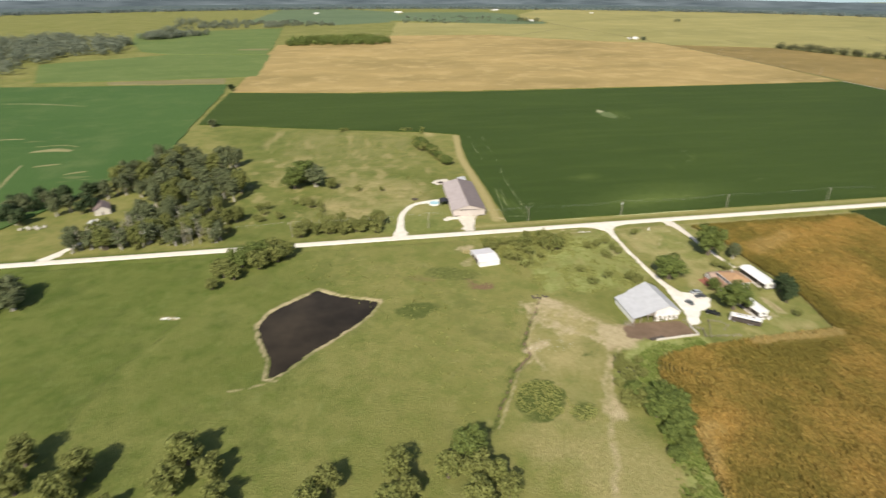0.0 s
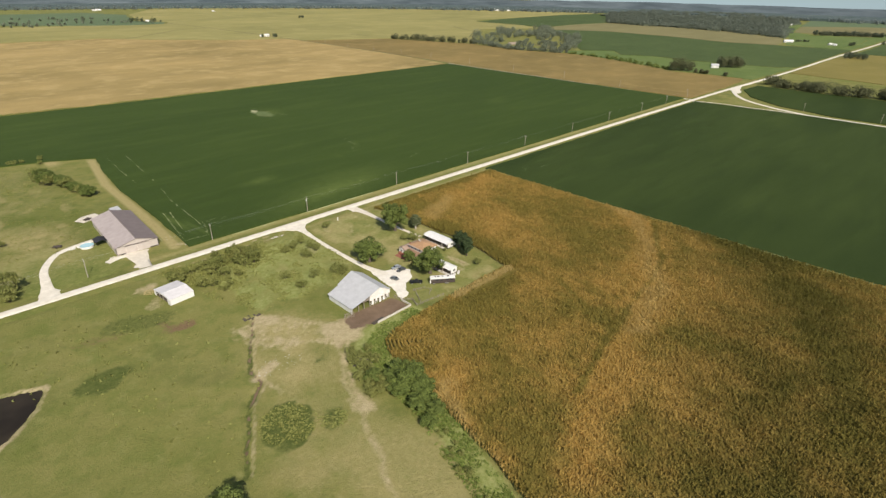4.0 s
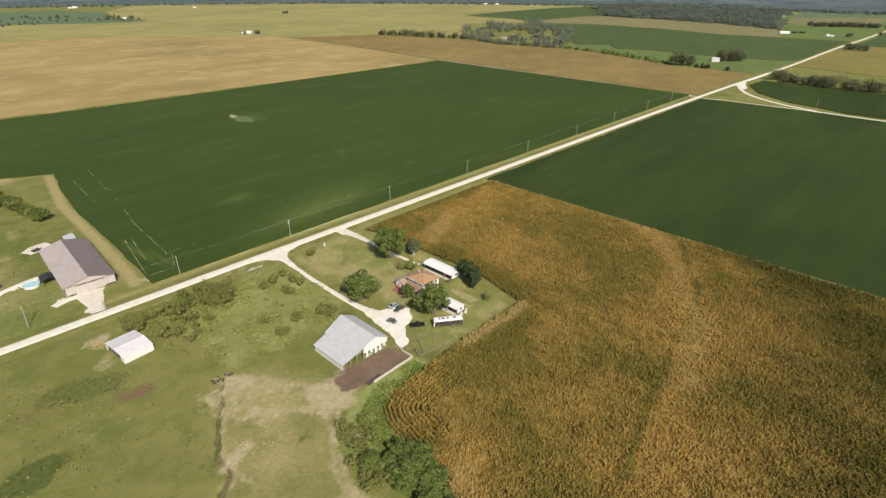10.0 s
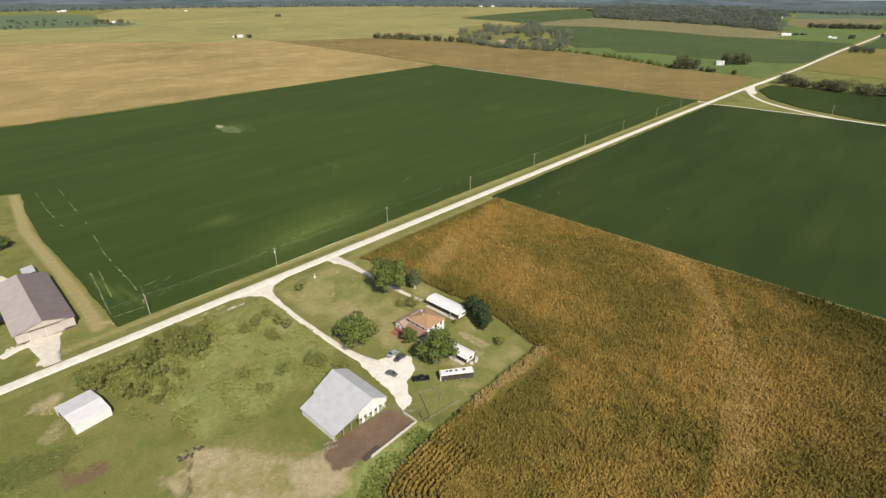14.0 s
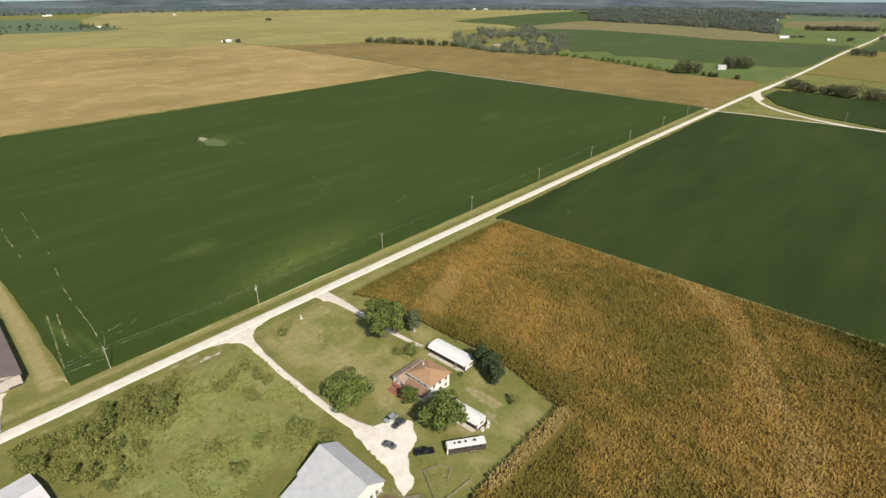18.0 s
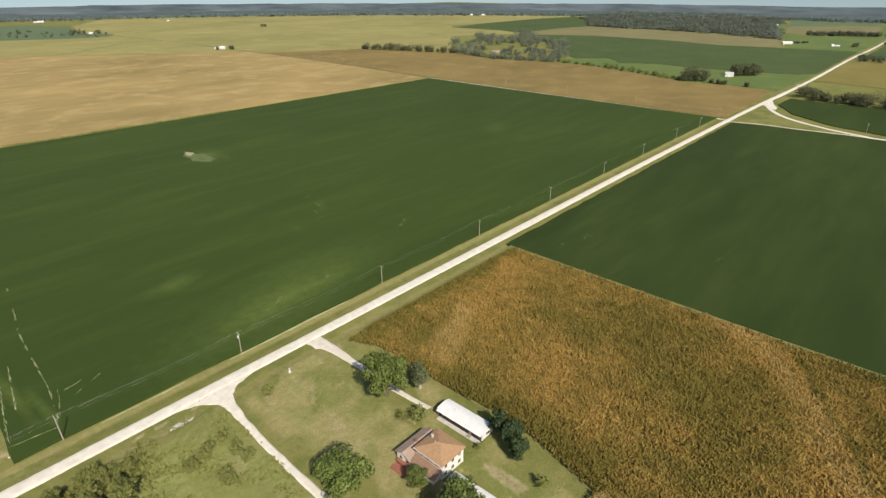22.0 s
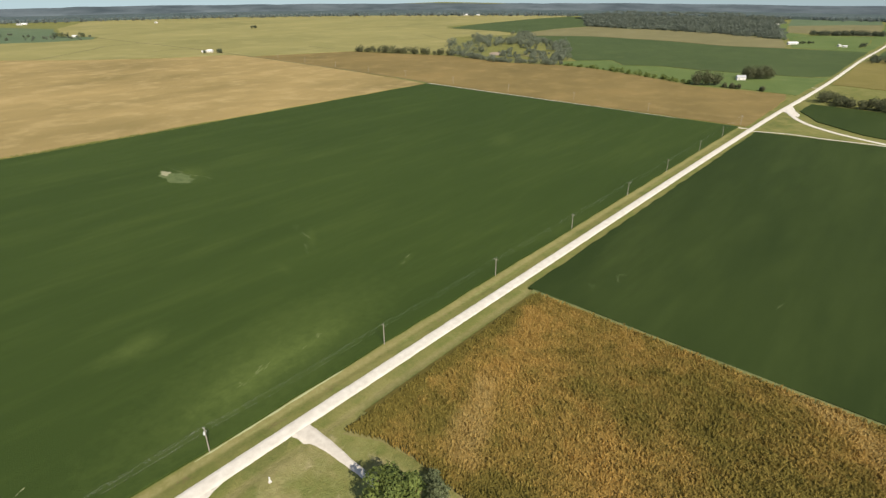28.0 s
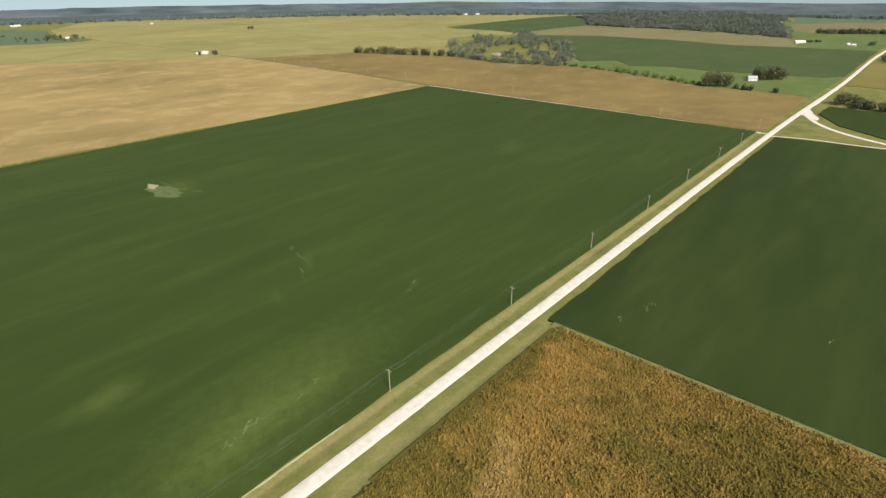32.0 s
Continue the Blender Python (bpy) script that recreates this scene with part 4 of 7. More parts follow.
def quads(name, Q, mat, parent=None, label=""):
    me = bpy.data.meshes.new(name)
    k = len(Q)
    me.vertices.add(k * 4)
    me.vertices.foreach_set("co", Q.reshape(-1).astype(np.float32))
    me.loops.add(k * 4)
    me.loops.foreach_set("vertex_index", np.arange(k * 4))
    me.polygons.add(k)
    me.polygons.foreach_set("loop_start", np.arange(0, k * 4, 4))
    me.update(calc_edges=True)
    me.materials.append(mat)
    ob = new(name, me)
    if parent:
        ob.parent = parent
    if label:
        ob["label"] = label
    return ob


def make_tree(seed, h, w, mat, label, leaves=2600, size=0.45, low=0.18, bush=False, name="tree", category="tree", bark="bark", shell=(0.55, 1.12)):
    """One tree at the origin: tapered trunk, limbs, and a crown of leaf sprays."""
    rng = np.random.RandomState(seed)
    t = thing(name, label, category)
    bm = bmesh.new()
    top = h * 0.62
    r = 0.045 * h if not bush else 0.02 * h
    if not bush:
        px, prev = Vector((0, 0, -0.2)), r * 1.3
        for i in range(4):
            q = Vector((rng.uniform(-0.02, 0.02) * h, rng.uniform(-0.02, 0.02) * h, top * (i + 1) / 4))
            bm_rod(px, q, prev, prev * 0.72, 8, bm)
            px, prev = q, prev * 0.72
    n = 9 if bush else 17
    lobes = []
    for i in range(n):
        a = i * 2.4 + rng.uniform(-0.5, 0.5)
        if bush:
            zz = rng.uniform(0.25, 0.8) * h
            d = w * 0.5 * rng.uniform(0.42, 0.72) * math.sqrt(max(0.05, 1 - ((zz / h - 0.5) / 0.55) ** 2))
            lr = w * rng.uniform(0.13, 0.20)
        else:
            v = -0.75 + 1.65 * (i + rng.uniform(0, 1)) / n
            zz = h * (0.55 + 0.36 * v * rng.uniform(0.85, 1.1))
            d = w * 0.40 * math.sqrt(max(0.04, 1 - min(v, 0.98) ** 2)) * rng.uniform(0.6, 1.08)
            lr = w * rng.uniform(0.11, 0.185)
        q = Vector((math.cos(a) * d, math.sin(a) * d, zz))
        s = Vector((0, 0, max(0.1, zz * rng.uniform(0.35, 0.6)))) if not bush else Vector((math.cos(a) * 0.1, math.sin(a) * 0.1, -0.1))
        bm_rod(s, q, r * 0.4, r * 0.1, 6, bm)
        lobes.append((q.x, q.y, q.z, lr, lr, lr * rng.uniform(0.7, 0.95)))
    lobes.append((0, 0, h * (0.70 if not bush else 0.75), w * (0.24 if not bush else 0.15), w * (0.24 if not bush else 0.15), h * (0.20 if not bush else 0.25)))
    lobes.append((0, 0, h * (0.48 if not bush else 0.4), w * 0.27, w * 0.27, h * 0.20))
    part("trunk", bm, M[bark], t)
    quads("crown", leaf_cloud(rng, lobes, leaves, size, (0.25, 1.3) if bush else shell), mat, t)
    return t


TREE_LABEL = {
    "oak": "broad leafy green yard tree with a rounded crown",
    "light": "leafy light green tree in pasture",
    "dark": "dense dark green cedar-like tree",
    "bush": "dull green scrubby bush in rough grass",
    "wood": "tall woodland tree with a dark crown",
}
KINDS = {
    "oak": [make_tree(s, 10, 9.5, M["leaf_a"], TREE_LABEL["oak"], 5200, 0.27, shell=(0.5, 1.12)) for s in (1, 2, 21)],
    "light": [make_tree(s, 9, 8, M["leaf_b"], TREE_LABEL["light"], 3000, 0.30, shell=(0.5, 1.15)) for s in (3, 4, 22)],
    "dark": [make_tree(s, 9, 7, M["leaf_c"], TREE_LABEL["dark"], 3200, 0.28, shell=(0.55, 1.12)) for s in (5, 6)],
    "bush": [make_tree(s, 3.2, 4.2, M["leaf_dull"], TREE_LABEL["bush"], 760, 0.17, bush=True, name="bush", category="bush") for s in (7, 8, 9)],
    "wood": [make_tree(s, 13, 8, M["leaf_wood"], TREE_LABEL["wood"], 2300, 0.36, bark="bark_pale", shell=(0.3, 1.3)) for s in (10, 11, 12)],
}
FIRST = {}
trnd = random.Random(3)


def plant(kind, x, y, h, w=None, label="", group="", z=0.0):
    """Sets a tree of a kind at a place, scaled to height h and width w."""
    protos = KINDS[kind]
    i = trnd.randrange(len(protos))
    base = {"oak": (10, 9.5), "light": (9, 8), "dark": (9, 7), "bush": (3.2, 4.2), "wood": (13, 8)}[kind]
    sz, sx = h / base[0], (w or h * base[1] / base[0]) / base[1]
    ob = protos[i]
    m = pose(x, y, z, 0, 0, trnd.uniform(0, 360))
    if (kind, i) in FIRST:
        ob = copy_thing(ob, m)
    FIRST[(kind, i)] = 1
    ob.matrix_world = m @ Matrix.Diagonal((sx, sx, sz, 1))
    return tagged(ob, label, group=group)


# farmyard trees
plant("oak", 54.2, -45.2, 17.0, 15.5)
plant("oak", 21.5, -64.5, 12, 15)
plant("oak", 34.3, -93.2, 13.5, 14.5, "large dense green tree shading the farmhouse yard")
plant("oak", 35.5, -77.5, 6, 6.5)
plant("dark", 64.0, -83.5, 9.5, 7)
plant("dark", 62.4, -88.4, 11, 6.5)
plant("dark", 60.2, -92.4, 8.5, 6)
plant("dark", 66, -87.5, 7.5, 6)
plant("bush", 57, -102.5, 3.8, 4.5)
plant("wood", 64, -51, 8.5, 6.5, "thin pale-trunked tree beside the corn")
plant("wood", 67, -47, 7, 5.5, "thin pale-trunked tree beside the corn")
plant("bush", 53, -61, 4.8, 7)
plant("bush", 50, -57, 3.5, 4.5)
plant("bush", 56, -81.5, 2.2, 2.6)
plant("bush", 29, -17, 4, 5)
plant("bush", 8.3, -72.5, 4.2, 7)
plant("bush", 4.5, -73.5, 3.6, 5)
# orchard scrub between road and barn
brnd = random.Random(11)
BRUSH = [(-54, -12), (-41, -9), (-29, -10), (-17, -9), (-12, -16), (-16, -28), (-32, -35), (-41, -38), (-47, -33), (-55, -19)]
n = 0
while n < 40:
    bx, by = brnd.uniform(-55, -12), brnd.uniform(-38, -9)
    if float(poly_dist(np.array([bx]), np.array([by]), BRUSH)[0]) < 0 and float(fbm(np.array([bx / 7]), np.array([by / 7]))[0]) > 0.46:
        s = brnd.uniform(2.6, 5.6)
        plant("bush" if n % 4 else "light", bx, by, s * (1.0 if n % 4 else 1.3), s * brnd.uniform(0.9, 1.4), group="pasture scrub")
        n += 1
for bx, by, n, sx, sy in ((-39, -43, 4, 3, 3), (-2, -27, 3, 2, 2), (5, -25, 4, 4, 2), (9, -33, 3, 2, 5), (1, -40, 2, 2, 2), (-16, -51, 1, 0, 0), (2, -61, 3, 3, 2), (-13, -63, 3, 3, 2), (6, -66, 2, 2, 2), (-5, -58, 2, 2, 2)):
    for k in range(n):
        s = brnd.uniform(2.2, 4.4)
        plant("bush", bx + brnd.uniform(-sx, sx), by + brnd.uniform(-sy, sy), s, s * brnd.uniform(1.0, 1.5), group="pasture scrub")
# brush by the corn
for bx, by, s in ((-25, -139, 7), (-22.5, -143, 7.5), (-27, -145, 8), (-24, -150, 7)):
    plant("oak", bx, by, s, s * 1.2, "dark leafy thicket tree beside the corn", "corn thicket")
for bx, by, s in ((-32, -134, 5), (-28, -140, 6), (-30, -146, 6), (-26, -153, 7), (-30, -155, 6), (-28, -160, 5.5), (-33, -163, 4.5)):
    plant("oak", bx, by, s * 0.9, s * 1.3, "dark leafy thicket tree beside the corn", "corn thicket")
for k in range(40):
    t = brnd.random()
    plant("bush", -27 - 8 * t + brnd.uniform(-3.5, 5), -119 - 22 * t + brnd.uniform(-3, 4), brnd.uniform(1.8, 3.8), None, group="corn thicket")
for k in range(16):
    t = brnd.random()
    plant("bush", -30 - 12 * t + brnd.uniform(-2, 2), -160 - 34 * t, brnd.uniform(1.0, 2.2), None, group="corn thicket")
# trees in the foreground pasture
for bx, by, s in ((-216, -134, 9), (-214, -144, 9), (-223, -149, 10), (-198, -142, 9), (-200, -150, 10), (-188, -157, 7), (-171, -141, 10), (-163, -148, 8), (-173, -151, 9), (-160, -158, 8),
                  (-132, -157, 8), (-136, -162, 8), (-113, -156, 9), (-111, -164, 8), (-116, -166, 8), (-92, -153, 11), (-91, -161, 9), (-99, -158, 8), (-86, -162, 7), (-93, -169, 9), (-84, -167, 7),
                  (-150, -173, 8), (-231, -158, 10)):
    plant("light" if s < 11 else "oak", bx, by, s * 1.15, s * 1.05, group="pasture trees")
# across the road
plant("oak", -152, 100, 16, 20, "large dark clump tree in the meadow", "meadow clump")
plant("wood", -143, 90, 15, 17, "tall leafy clump tree in the meadow", "meadow clump")
plant("oak", -157, 88, 14, 16, "large dark clump tree in the meadow", "meadow clump")
plant("wood", -148, 108, 13, 14, "tall leafy clump tree in the meadow", "meadow clump")
plant("light", -133, 84, 8, 9)
plant("bush", -116, 77, 4.5, 7)
plant("bush", -101, 74, 4, 5)
for k in range(15):
    plant("oak" if k % 3 else "bush", -62 + 13 * k / 14 + brnd.uniform(-6, 5), 190 - 66 * k / 14, brnd.uniform(5, 8), brnd.uniform(7, 11), "leafy shrub row along the field", "field shrubs")
for k in range(46):
    plant("bush" if k % 3 else "light", brnd.uniform(-152, -104), brnd.uniform(8, 24), brnd.uniform(4.5, 8), None, group="roadside scrub")
for k in range(14):
    plant("bush", brnd.uniform(-180, -138), brnd.uniform(33, 62), brnd.uniform(3, 6), None, group="roadside scrub")
for bx, by, s in ((-160, -10, 7), (-167, -14, 8), (-174, -20, 8), (-158, -17, 7), (-166, -23, 7), (-181, -29, 7), (-176, -32, 5), (-184, -40, 4), (-154, -12, 6)):
    plant("light" if s < 8 else "oak", bx, by, s * 1.35, s * 1.7, "leafy tree beside the road and pasture", "roadside trees")
for k in range(190):
    if k < 90:
        x, y, s = brnd.uniform(-264, -182), brnd.uniform(8, 54), brnd.uniform(8, 13)
        if x < -242 and y > 28:
            continue
    else:
        x, y, s = brnd.uniform(-272, -188), brnd.uniform(50, 165), brnd.uniform(10, 17)
        if (x < -240 and y < 84) or (x > -200 and y > 130) or (x < -262 and y > 140):
            continue
    plant("wood" if k % (2 if y < 40 else 6) else "light", x, y, s * (1.0 if y < 40 else 1.1), s * brnd.uniform(0.5, 0.8), group="woodland")
for k in range(24):
    plant("dark" if k % 2 else "wood", brnd.uniform(-318, -272), brnd.uniform(50, 95), brnd.uniform(8, 13), None, group="woodland")
for bx, by, s in ((-266, -36, 13), (-272, -44, 14), (-280, -38, 13), (-276, -52, 12), (-262, -44, 10), (-284, -48, 13)):
    plant("wood", bx, by, s, s * 1.1, "dark tree at the pasture edge")
for k in range(50):
    plant("bush", brnd.uniform(-262, -187), brnd.uniform(8, 44), brnd.uniform(2.5, 4.5), None, "olive scrub under the woodland trees", "woodland scrub")
for k in range(44):
    x, y, h = brnd.uniform(-262, -190), brnd.uniform(8, 38), brnd.uniform(8, 13)
    t = thing("dead_tree", "bare pale dead tree at the woods edge", "tree", pose(x, y, 0), "woodland")
    bm = bm_rod((0, 0, -0.2), (brnd.uniform(-0.4, 0.4), brnd.uniform(-0.4, 0.4), h), 0.22, 0.06, 6)
    part("trunk", bm, M["bark_pale"], t)
    for i in range(4):
        a, z = brnd.uniform(0, 6.28), h * brnd.uniform(0.45, 0.85)
        part("branch", bm_rod((0, 0, z), (math.cos(a) * 1.5, math.sin(a) * 1.5, z + 1.2), 0.09, 0.03, 5), M["bark_pale"], t)
plant("dark", -258, 462, 9, 9, "lone dark tree at a field corner")
plant("wood", -244, 272, 8, 9, "lone tree at the soybean field corner")
for k in range(7):
    plant("bush", -110 + brnd.uniform(-30, 60), 238 - brnd.uniform(0, 20), brnd.uniform(3, 4.5), None, group="field shrubs")


def far_trees(name, spots, label, size=1.6, mat="leaf_far", per=46, wide=(0.40, 0.62)):
    """Many distant trees, joined."""
    rng = np.random.RandomState(len(spots) + len(name))
    out = []
    for x, y, h in spots:
        w = h * rng.uniform(*wide)
        lobes = [(x + rng.uniform(-.4, .4) * w, y + rng.uniform(-.4, .4) * w, h * rng.uniform(0.4, 0.72), w * 0.62, w * 0.62, h * 0.36) for _ in range(4)]
        lobes.append((x, y, h * 0.35, w * 0.7, w * 0.7, h * 0.34))
        out.append(leaf_cloud(rng, lobes, per, size, (0.6, 1.05)))
    return tagged(quads(name, np.concatenate(out), M[mat]), label, "trees", kind="stuff")


def along(pts, step_m, spread, hlo, hhi, seed):
    rnd = random.Random(seed)
    out = []
    for (ax, ay), (bx, by) in zip(pts[:-1], pts[1:]):
        n = max(1, int(math.hypot(bx - ax, by - ay) / step_m))
        for i in range(n):
            t = (i + rnd.random()) / n
            out.append((ax + t * (bx - ax) + rnd.gauss(0, spread), ay + t * (by - ay) + rnd.gauss(0, spread), rnd.uniform(hlo, hhi)))
    return out


def over(poly, count, hlo, hhi, seed, patchy=0.0):
    rnd = np.random.RandomState(seed)
    P = np.array(poly)
    out = []
    while len(out) < count:
        x, y = rnd.uniform(P[:, 0].min(), P[:, 0].max(), count), rnd.uniform(P[:, 1].min(), P[:, 1].max(), count)
        ok = (poly_dist(x, y, poly) < 0) & (fbm(x / 60 + seed, y / 60) > patchy)
        out += [(a, b, rnd.uniform(hlo, hhi)) for a, b in zip(x[ok], y[ok])]
    return out[:count]


# treetop-height sheet for the horizon woods, coloured with distance haze
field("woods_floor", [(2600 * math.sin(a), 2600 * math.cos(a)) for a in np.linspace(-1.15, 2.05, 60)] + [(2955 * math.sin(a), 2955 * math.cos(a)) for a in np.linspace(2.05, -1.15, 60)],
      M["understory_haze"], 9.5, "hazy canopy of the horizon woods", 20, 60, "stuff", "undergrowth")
VALLEY = [(1742, 790), (1722, 520), (1692, 350), (1602, 198), (2150, 335), (2290, 325), (2680, 500), (2600, 1080), (2190, 1048)]
field("valley_floor", VALLEY, M["understory"], 5.0, "shaded canopy of the wooded valley", 26, 40, "stuff", "undergrowth")
far_trees("tree_row", along([(748, -22), (734, -46), (726, -90), (734, -150), (742, -420)], 4.2, 4, 9, 17, 1), "dark hedgerow trees beside the fork road", 0.75, "leaf_row", 420, (0.55, 0.85))
far_trees("hedgerow", along([(758, 793), (795, 681), (828, 594)], 6, 3, 7, 16, 2), "tall row of mixed hedgerow trees", 0.9, "leaf_row", 260, (0.5, 0.8))
far_trees("hedgerow", along([(828, 594), (812, 454), (840, 360)], 5, 6, 5, 13, 22), "thick field hedgerow of mixed trees", 0.9, "leaf_mid", 240, (0.6, 0.9))
far_trees("hedgerow", along([(840, 360), (838, 309), (818, 235), (797, 176), (776, 130)], 5.5, 4, 2.5, 8, 23), "low field hedgerow of shrubs", 0.7, "leaf_a", 160, (0.6, 1.0))
far_trees("hedge_trees", over([(772, 128), (786, 122), (792, 98), (776, 90)], 16, 12, 21, 24) + along([(780, 92), (777, 69)], 2.5, 2, 4, 7, 25) + [(778, 43, 7), (781, 45, 6)], "tall dark trees in the hedgerow", 0.8, "leaf_row", 240)
far_trees("woodlot", along([(1320, 765), (1240, 700), (1182, 631), (1142, 547), (984, 450), (890, 386)], 6, 9, 6, 16, 3) + over([(850, 613), (925, 690), (1030, 760), (1150, 850), (1190, 772), (1180, 640), (1090, 560), (930, 560)], 90, 8, 19, 33, 0.5)
          + over([(850, 590), (1130, 560), (980, 450), (890, 395), (825, 463)], 70, 3, 9, 34, 0.5), "grey green woodlot behind the ripe field", 1.1, "leaf_mid", 150, (0.55, 0.9))
field("bare_bank", [(930, 520), (938, 474), (880, 400), (886, 436)], M["stubble"], 0.6, "pale bare bank in the woodlot", 3, 10)
field("bare_bank", [(918, 566), (940, 552), (892, 526), (880, 540)], M["clay"], 0.6, "pale bare bank in the woodlot", 3, 10)
far_trees("wooded_valley", over(VALLEY, 1700, 6, 20, 4, 0.42), "broad wooded valley beyond the fields", 1.6, "leaf_valley", 100, (0.55, 0.95))
far_trees("valley_edge_trees", along(VALLEY[:4], 4, 18, 5, 15, 41) + over([(1640, 210), (1700, 330), (1730, 250)], 40, 8, 15, 42), "trees along the edge of the wooded valley", 1.2, "leaf_valley", 100, (0.6, 0.9))
far_trees("far_tree_row", along([(1775, 160), (1835, 60), (1860, 10)], 2.0, 9, 8, 15, 31) + along([(1500, 145), (1530, 112)], 5, 3, 4, 6, 32) + [(1494, 17, 11), (1500, 22, 9), (1490, 24, 9)], "row of trees beyond the machine shed", 1.2, "leaf_far", 90)
far_trees("farmhouse_trees", along([(872, 88), (893, 60)], 1.3, 3, 13, 20, 5), "dense dark shade trees beside a distant farmhouse", 0.8, "leaf_row", 200)
far_trees("road_trees", over([(1180, -22), (1235, -22), (1235, -60), (1180, -60)], 16, 8, 13, 6) + over([(1560, -20), (1900, -20), (1900, -120), (1600, -90)], 60, 8, 13, 7), "trees by the far road", 1.2, "leaf_far", 80)
far_trees("west_woods", over([(-585, 602), (-592, 712), (-605, 832), (-522, 843), (-557, 1061), (-733, 1186), (-900, 1018), (-900, 640)], 620, 13, 24, 8) + over([(-568, 1136), (-507, 1154), (-442, 1261), (-569, 1397)], 130, 11, 18, 9, 0.4)
          + over([(-610, 1600), (-545, 1595), (-540, 1640), (-610, 1650)], 14, 16, 24, 35), "dark grey woods beyond the western fields", 1.9, "leaf_mid", 60)
far_trees("north_hedge", over([(-235, 970), (-19, 973), (-12, 1058), (-68, 1130), (-230, 1080)], 330, 9, 14, 10), "long dense green windbreak", 1.5, "leaf_a", 60)
far_trees("north_woods", over([(-640, 1420), (-282, 1456), (-124, 1544), (-213, 1680), (-500, 1740)], 200, 7, 13, 12, 0.42) + over([(52, 1594), (408, 1549), (534, 1585), (424, 1909), (127, 1945)], 70, 5, 10, 13, 0.5), "scattered hazy trees on the northern plain", 2.0, "leaf_mid", 44)
far_trees("plain_trees", over([(340, 1590), (470, 1545), (540, 1545), (545, 1600), (440, 1680)], 12, 5, 9, 14), "low trees along the far green field", 1.4, "leaf_mid", 60)
far_trees("lone_trees", [(1003, 1562, 11), (1012, 1570, 10), (996, 1566, 9), (478, 1652, 17), (472, 1656, 15), (489, 1634, 17), (495, 1630, 15), (484, 1640, 14), (529, 1637, 16), (533, 1632, 13), (566, 984, 9), (570, 980, 9), (545, 998, 7)],
          "lone trees on the plain", 1.2, "leaf_far", 110)


def horizon_spots(seed, n, r0, r1):
    rnd = random.Random(seed)
    return [(r * math.sin(a), r * math.cos(a), rnd.uniform(9, 14)) for a, r in ((rnd.uniform(-1.1, 2.0), rnd.uniform(r0, r1)) for _ in range(n))]


far_trees("horizon_woods", [s for s in horizon_spots(6, 1500, 2520, 2680)], "haze-tinted woods along the horizon", 2.2, "leaf_haze", 60)

# ---- rough weeds ----


def weeds(name, label, poly, count, seed, mat="leaf_dull", cut=0.5, hgt=(0.3, 0.9), scale=6.0):
    """Low tufts gathered in uneven patches."""
    rng = np.random.RandomState(seed)
    P = np.array(poly, float)
    x, y = rng.uniform(P[:, 0].min(), P[:, 0].max(), count * 4), rng.uniform(P[:, 1].min(), P[:, 1].max(), count * 4)
    ok = (poly_dist(x, y, poly) < 0) & (fbm(x / scale + seed, y / scale) + rng.uniform(-0.12, 0.12, len(x)) > cut)
    x, y = x[ok][:count], y[ok][:count]
    out = []
    for k in range(3):
        n = len(x)
        a, h, w = rng.uniform(0, 6.28, n), rng.uniform(hgt[0], hgt[1], n), rng.uniform(0.15, 0.40, n)
        s = np.stack([np.cos(a) * w, np.sin(a) * w, 0 * w], -1)
        b = np.stack([x, y, np.full(n, -0.15)], -1) + rng.normal(0, 0.15, (n, 3)) * (1, 1, 0)
        t = b + np.stack([rng.normal(0, 0.2, n), rng.normal(0, 0.2, n), h + 0.15], -1)
        out.append(np.stack([b - s, b + s, t + s * 0.7, t - s * 0.7], 1))
    return tagged(quads(name, np.concatenate(out), M[mat]), label, "weeds", kind="stuff")


weeds("pasture_weeds", "rough green weeds between the orchard bushes", [(-52, -8), (17, -8), (15, -62), (2, -74), (-38, -68), (-48, -46)], 3000, 1, "leaf_dull", 0.57, (0.15, 0.5))
weeds("roadside_weeds", "olive brush weeds along the road", [(-56, -7), (-8, -7), (-6, -22), (-36, -44), (-50, -30)], 1100, 2, "leaf_dull", 0.53, (0.3, 1.0), 4.0)
weeds("meadow_weeds", "scattered dark tufts in the pasture", [(-150, -10), (-62, -40), (-60, -110), (-90, -140), (-105, -80), (-150, -30)], 450, 3, "leaf_dull", 0.58, (0.2, 0.5), 3.0)
weeds("weed_patch", "round patch of dark green weeds in the pasture", [(-63.2 + 9 * math.cos(a), -132 + 9.5 * math.sin(a)) for a in np.linspace(0, 5.8, 12)], 600, 9, "leaf_dull", 0.40, (0.12, 0.35), 4.0)
weeds("weed_patch", "low olive weeds in the pasture", [(-52 + 4.5 * math.cos(a), -139.5 + 5 * math.sin(a)) for a in np.linspace(0, 5.8, 10)], 200, 10, "leaf_dull", 0.45, (0.1, 0.3), 4.0)
weeds("thicket_weeds", "bright green weeds at the corn edge", [(8, -109), (9, -115), (-10, -116), (-18, -126), (-20, -150), (-32, -190), (-44, -220), (-50, -216), (-32, -150), (-24, -118), (-10, -110)], 9000, 4, "leaf_lush", 0.40, (0.15, 0.55), 5.0)
weeds("meadow_weeds", "tall weeds in the meadow across the road", [(-180, 30), (-66, 30), (-50, 190), (-100, 225), (-170, 245)], 1500, 5, "leaf_dull", 0.54, (0.15, 0.45), 9.0)
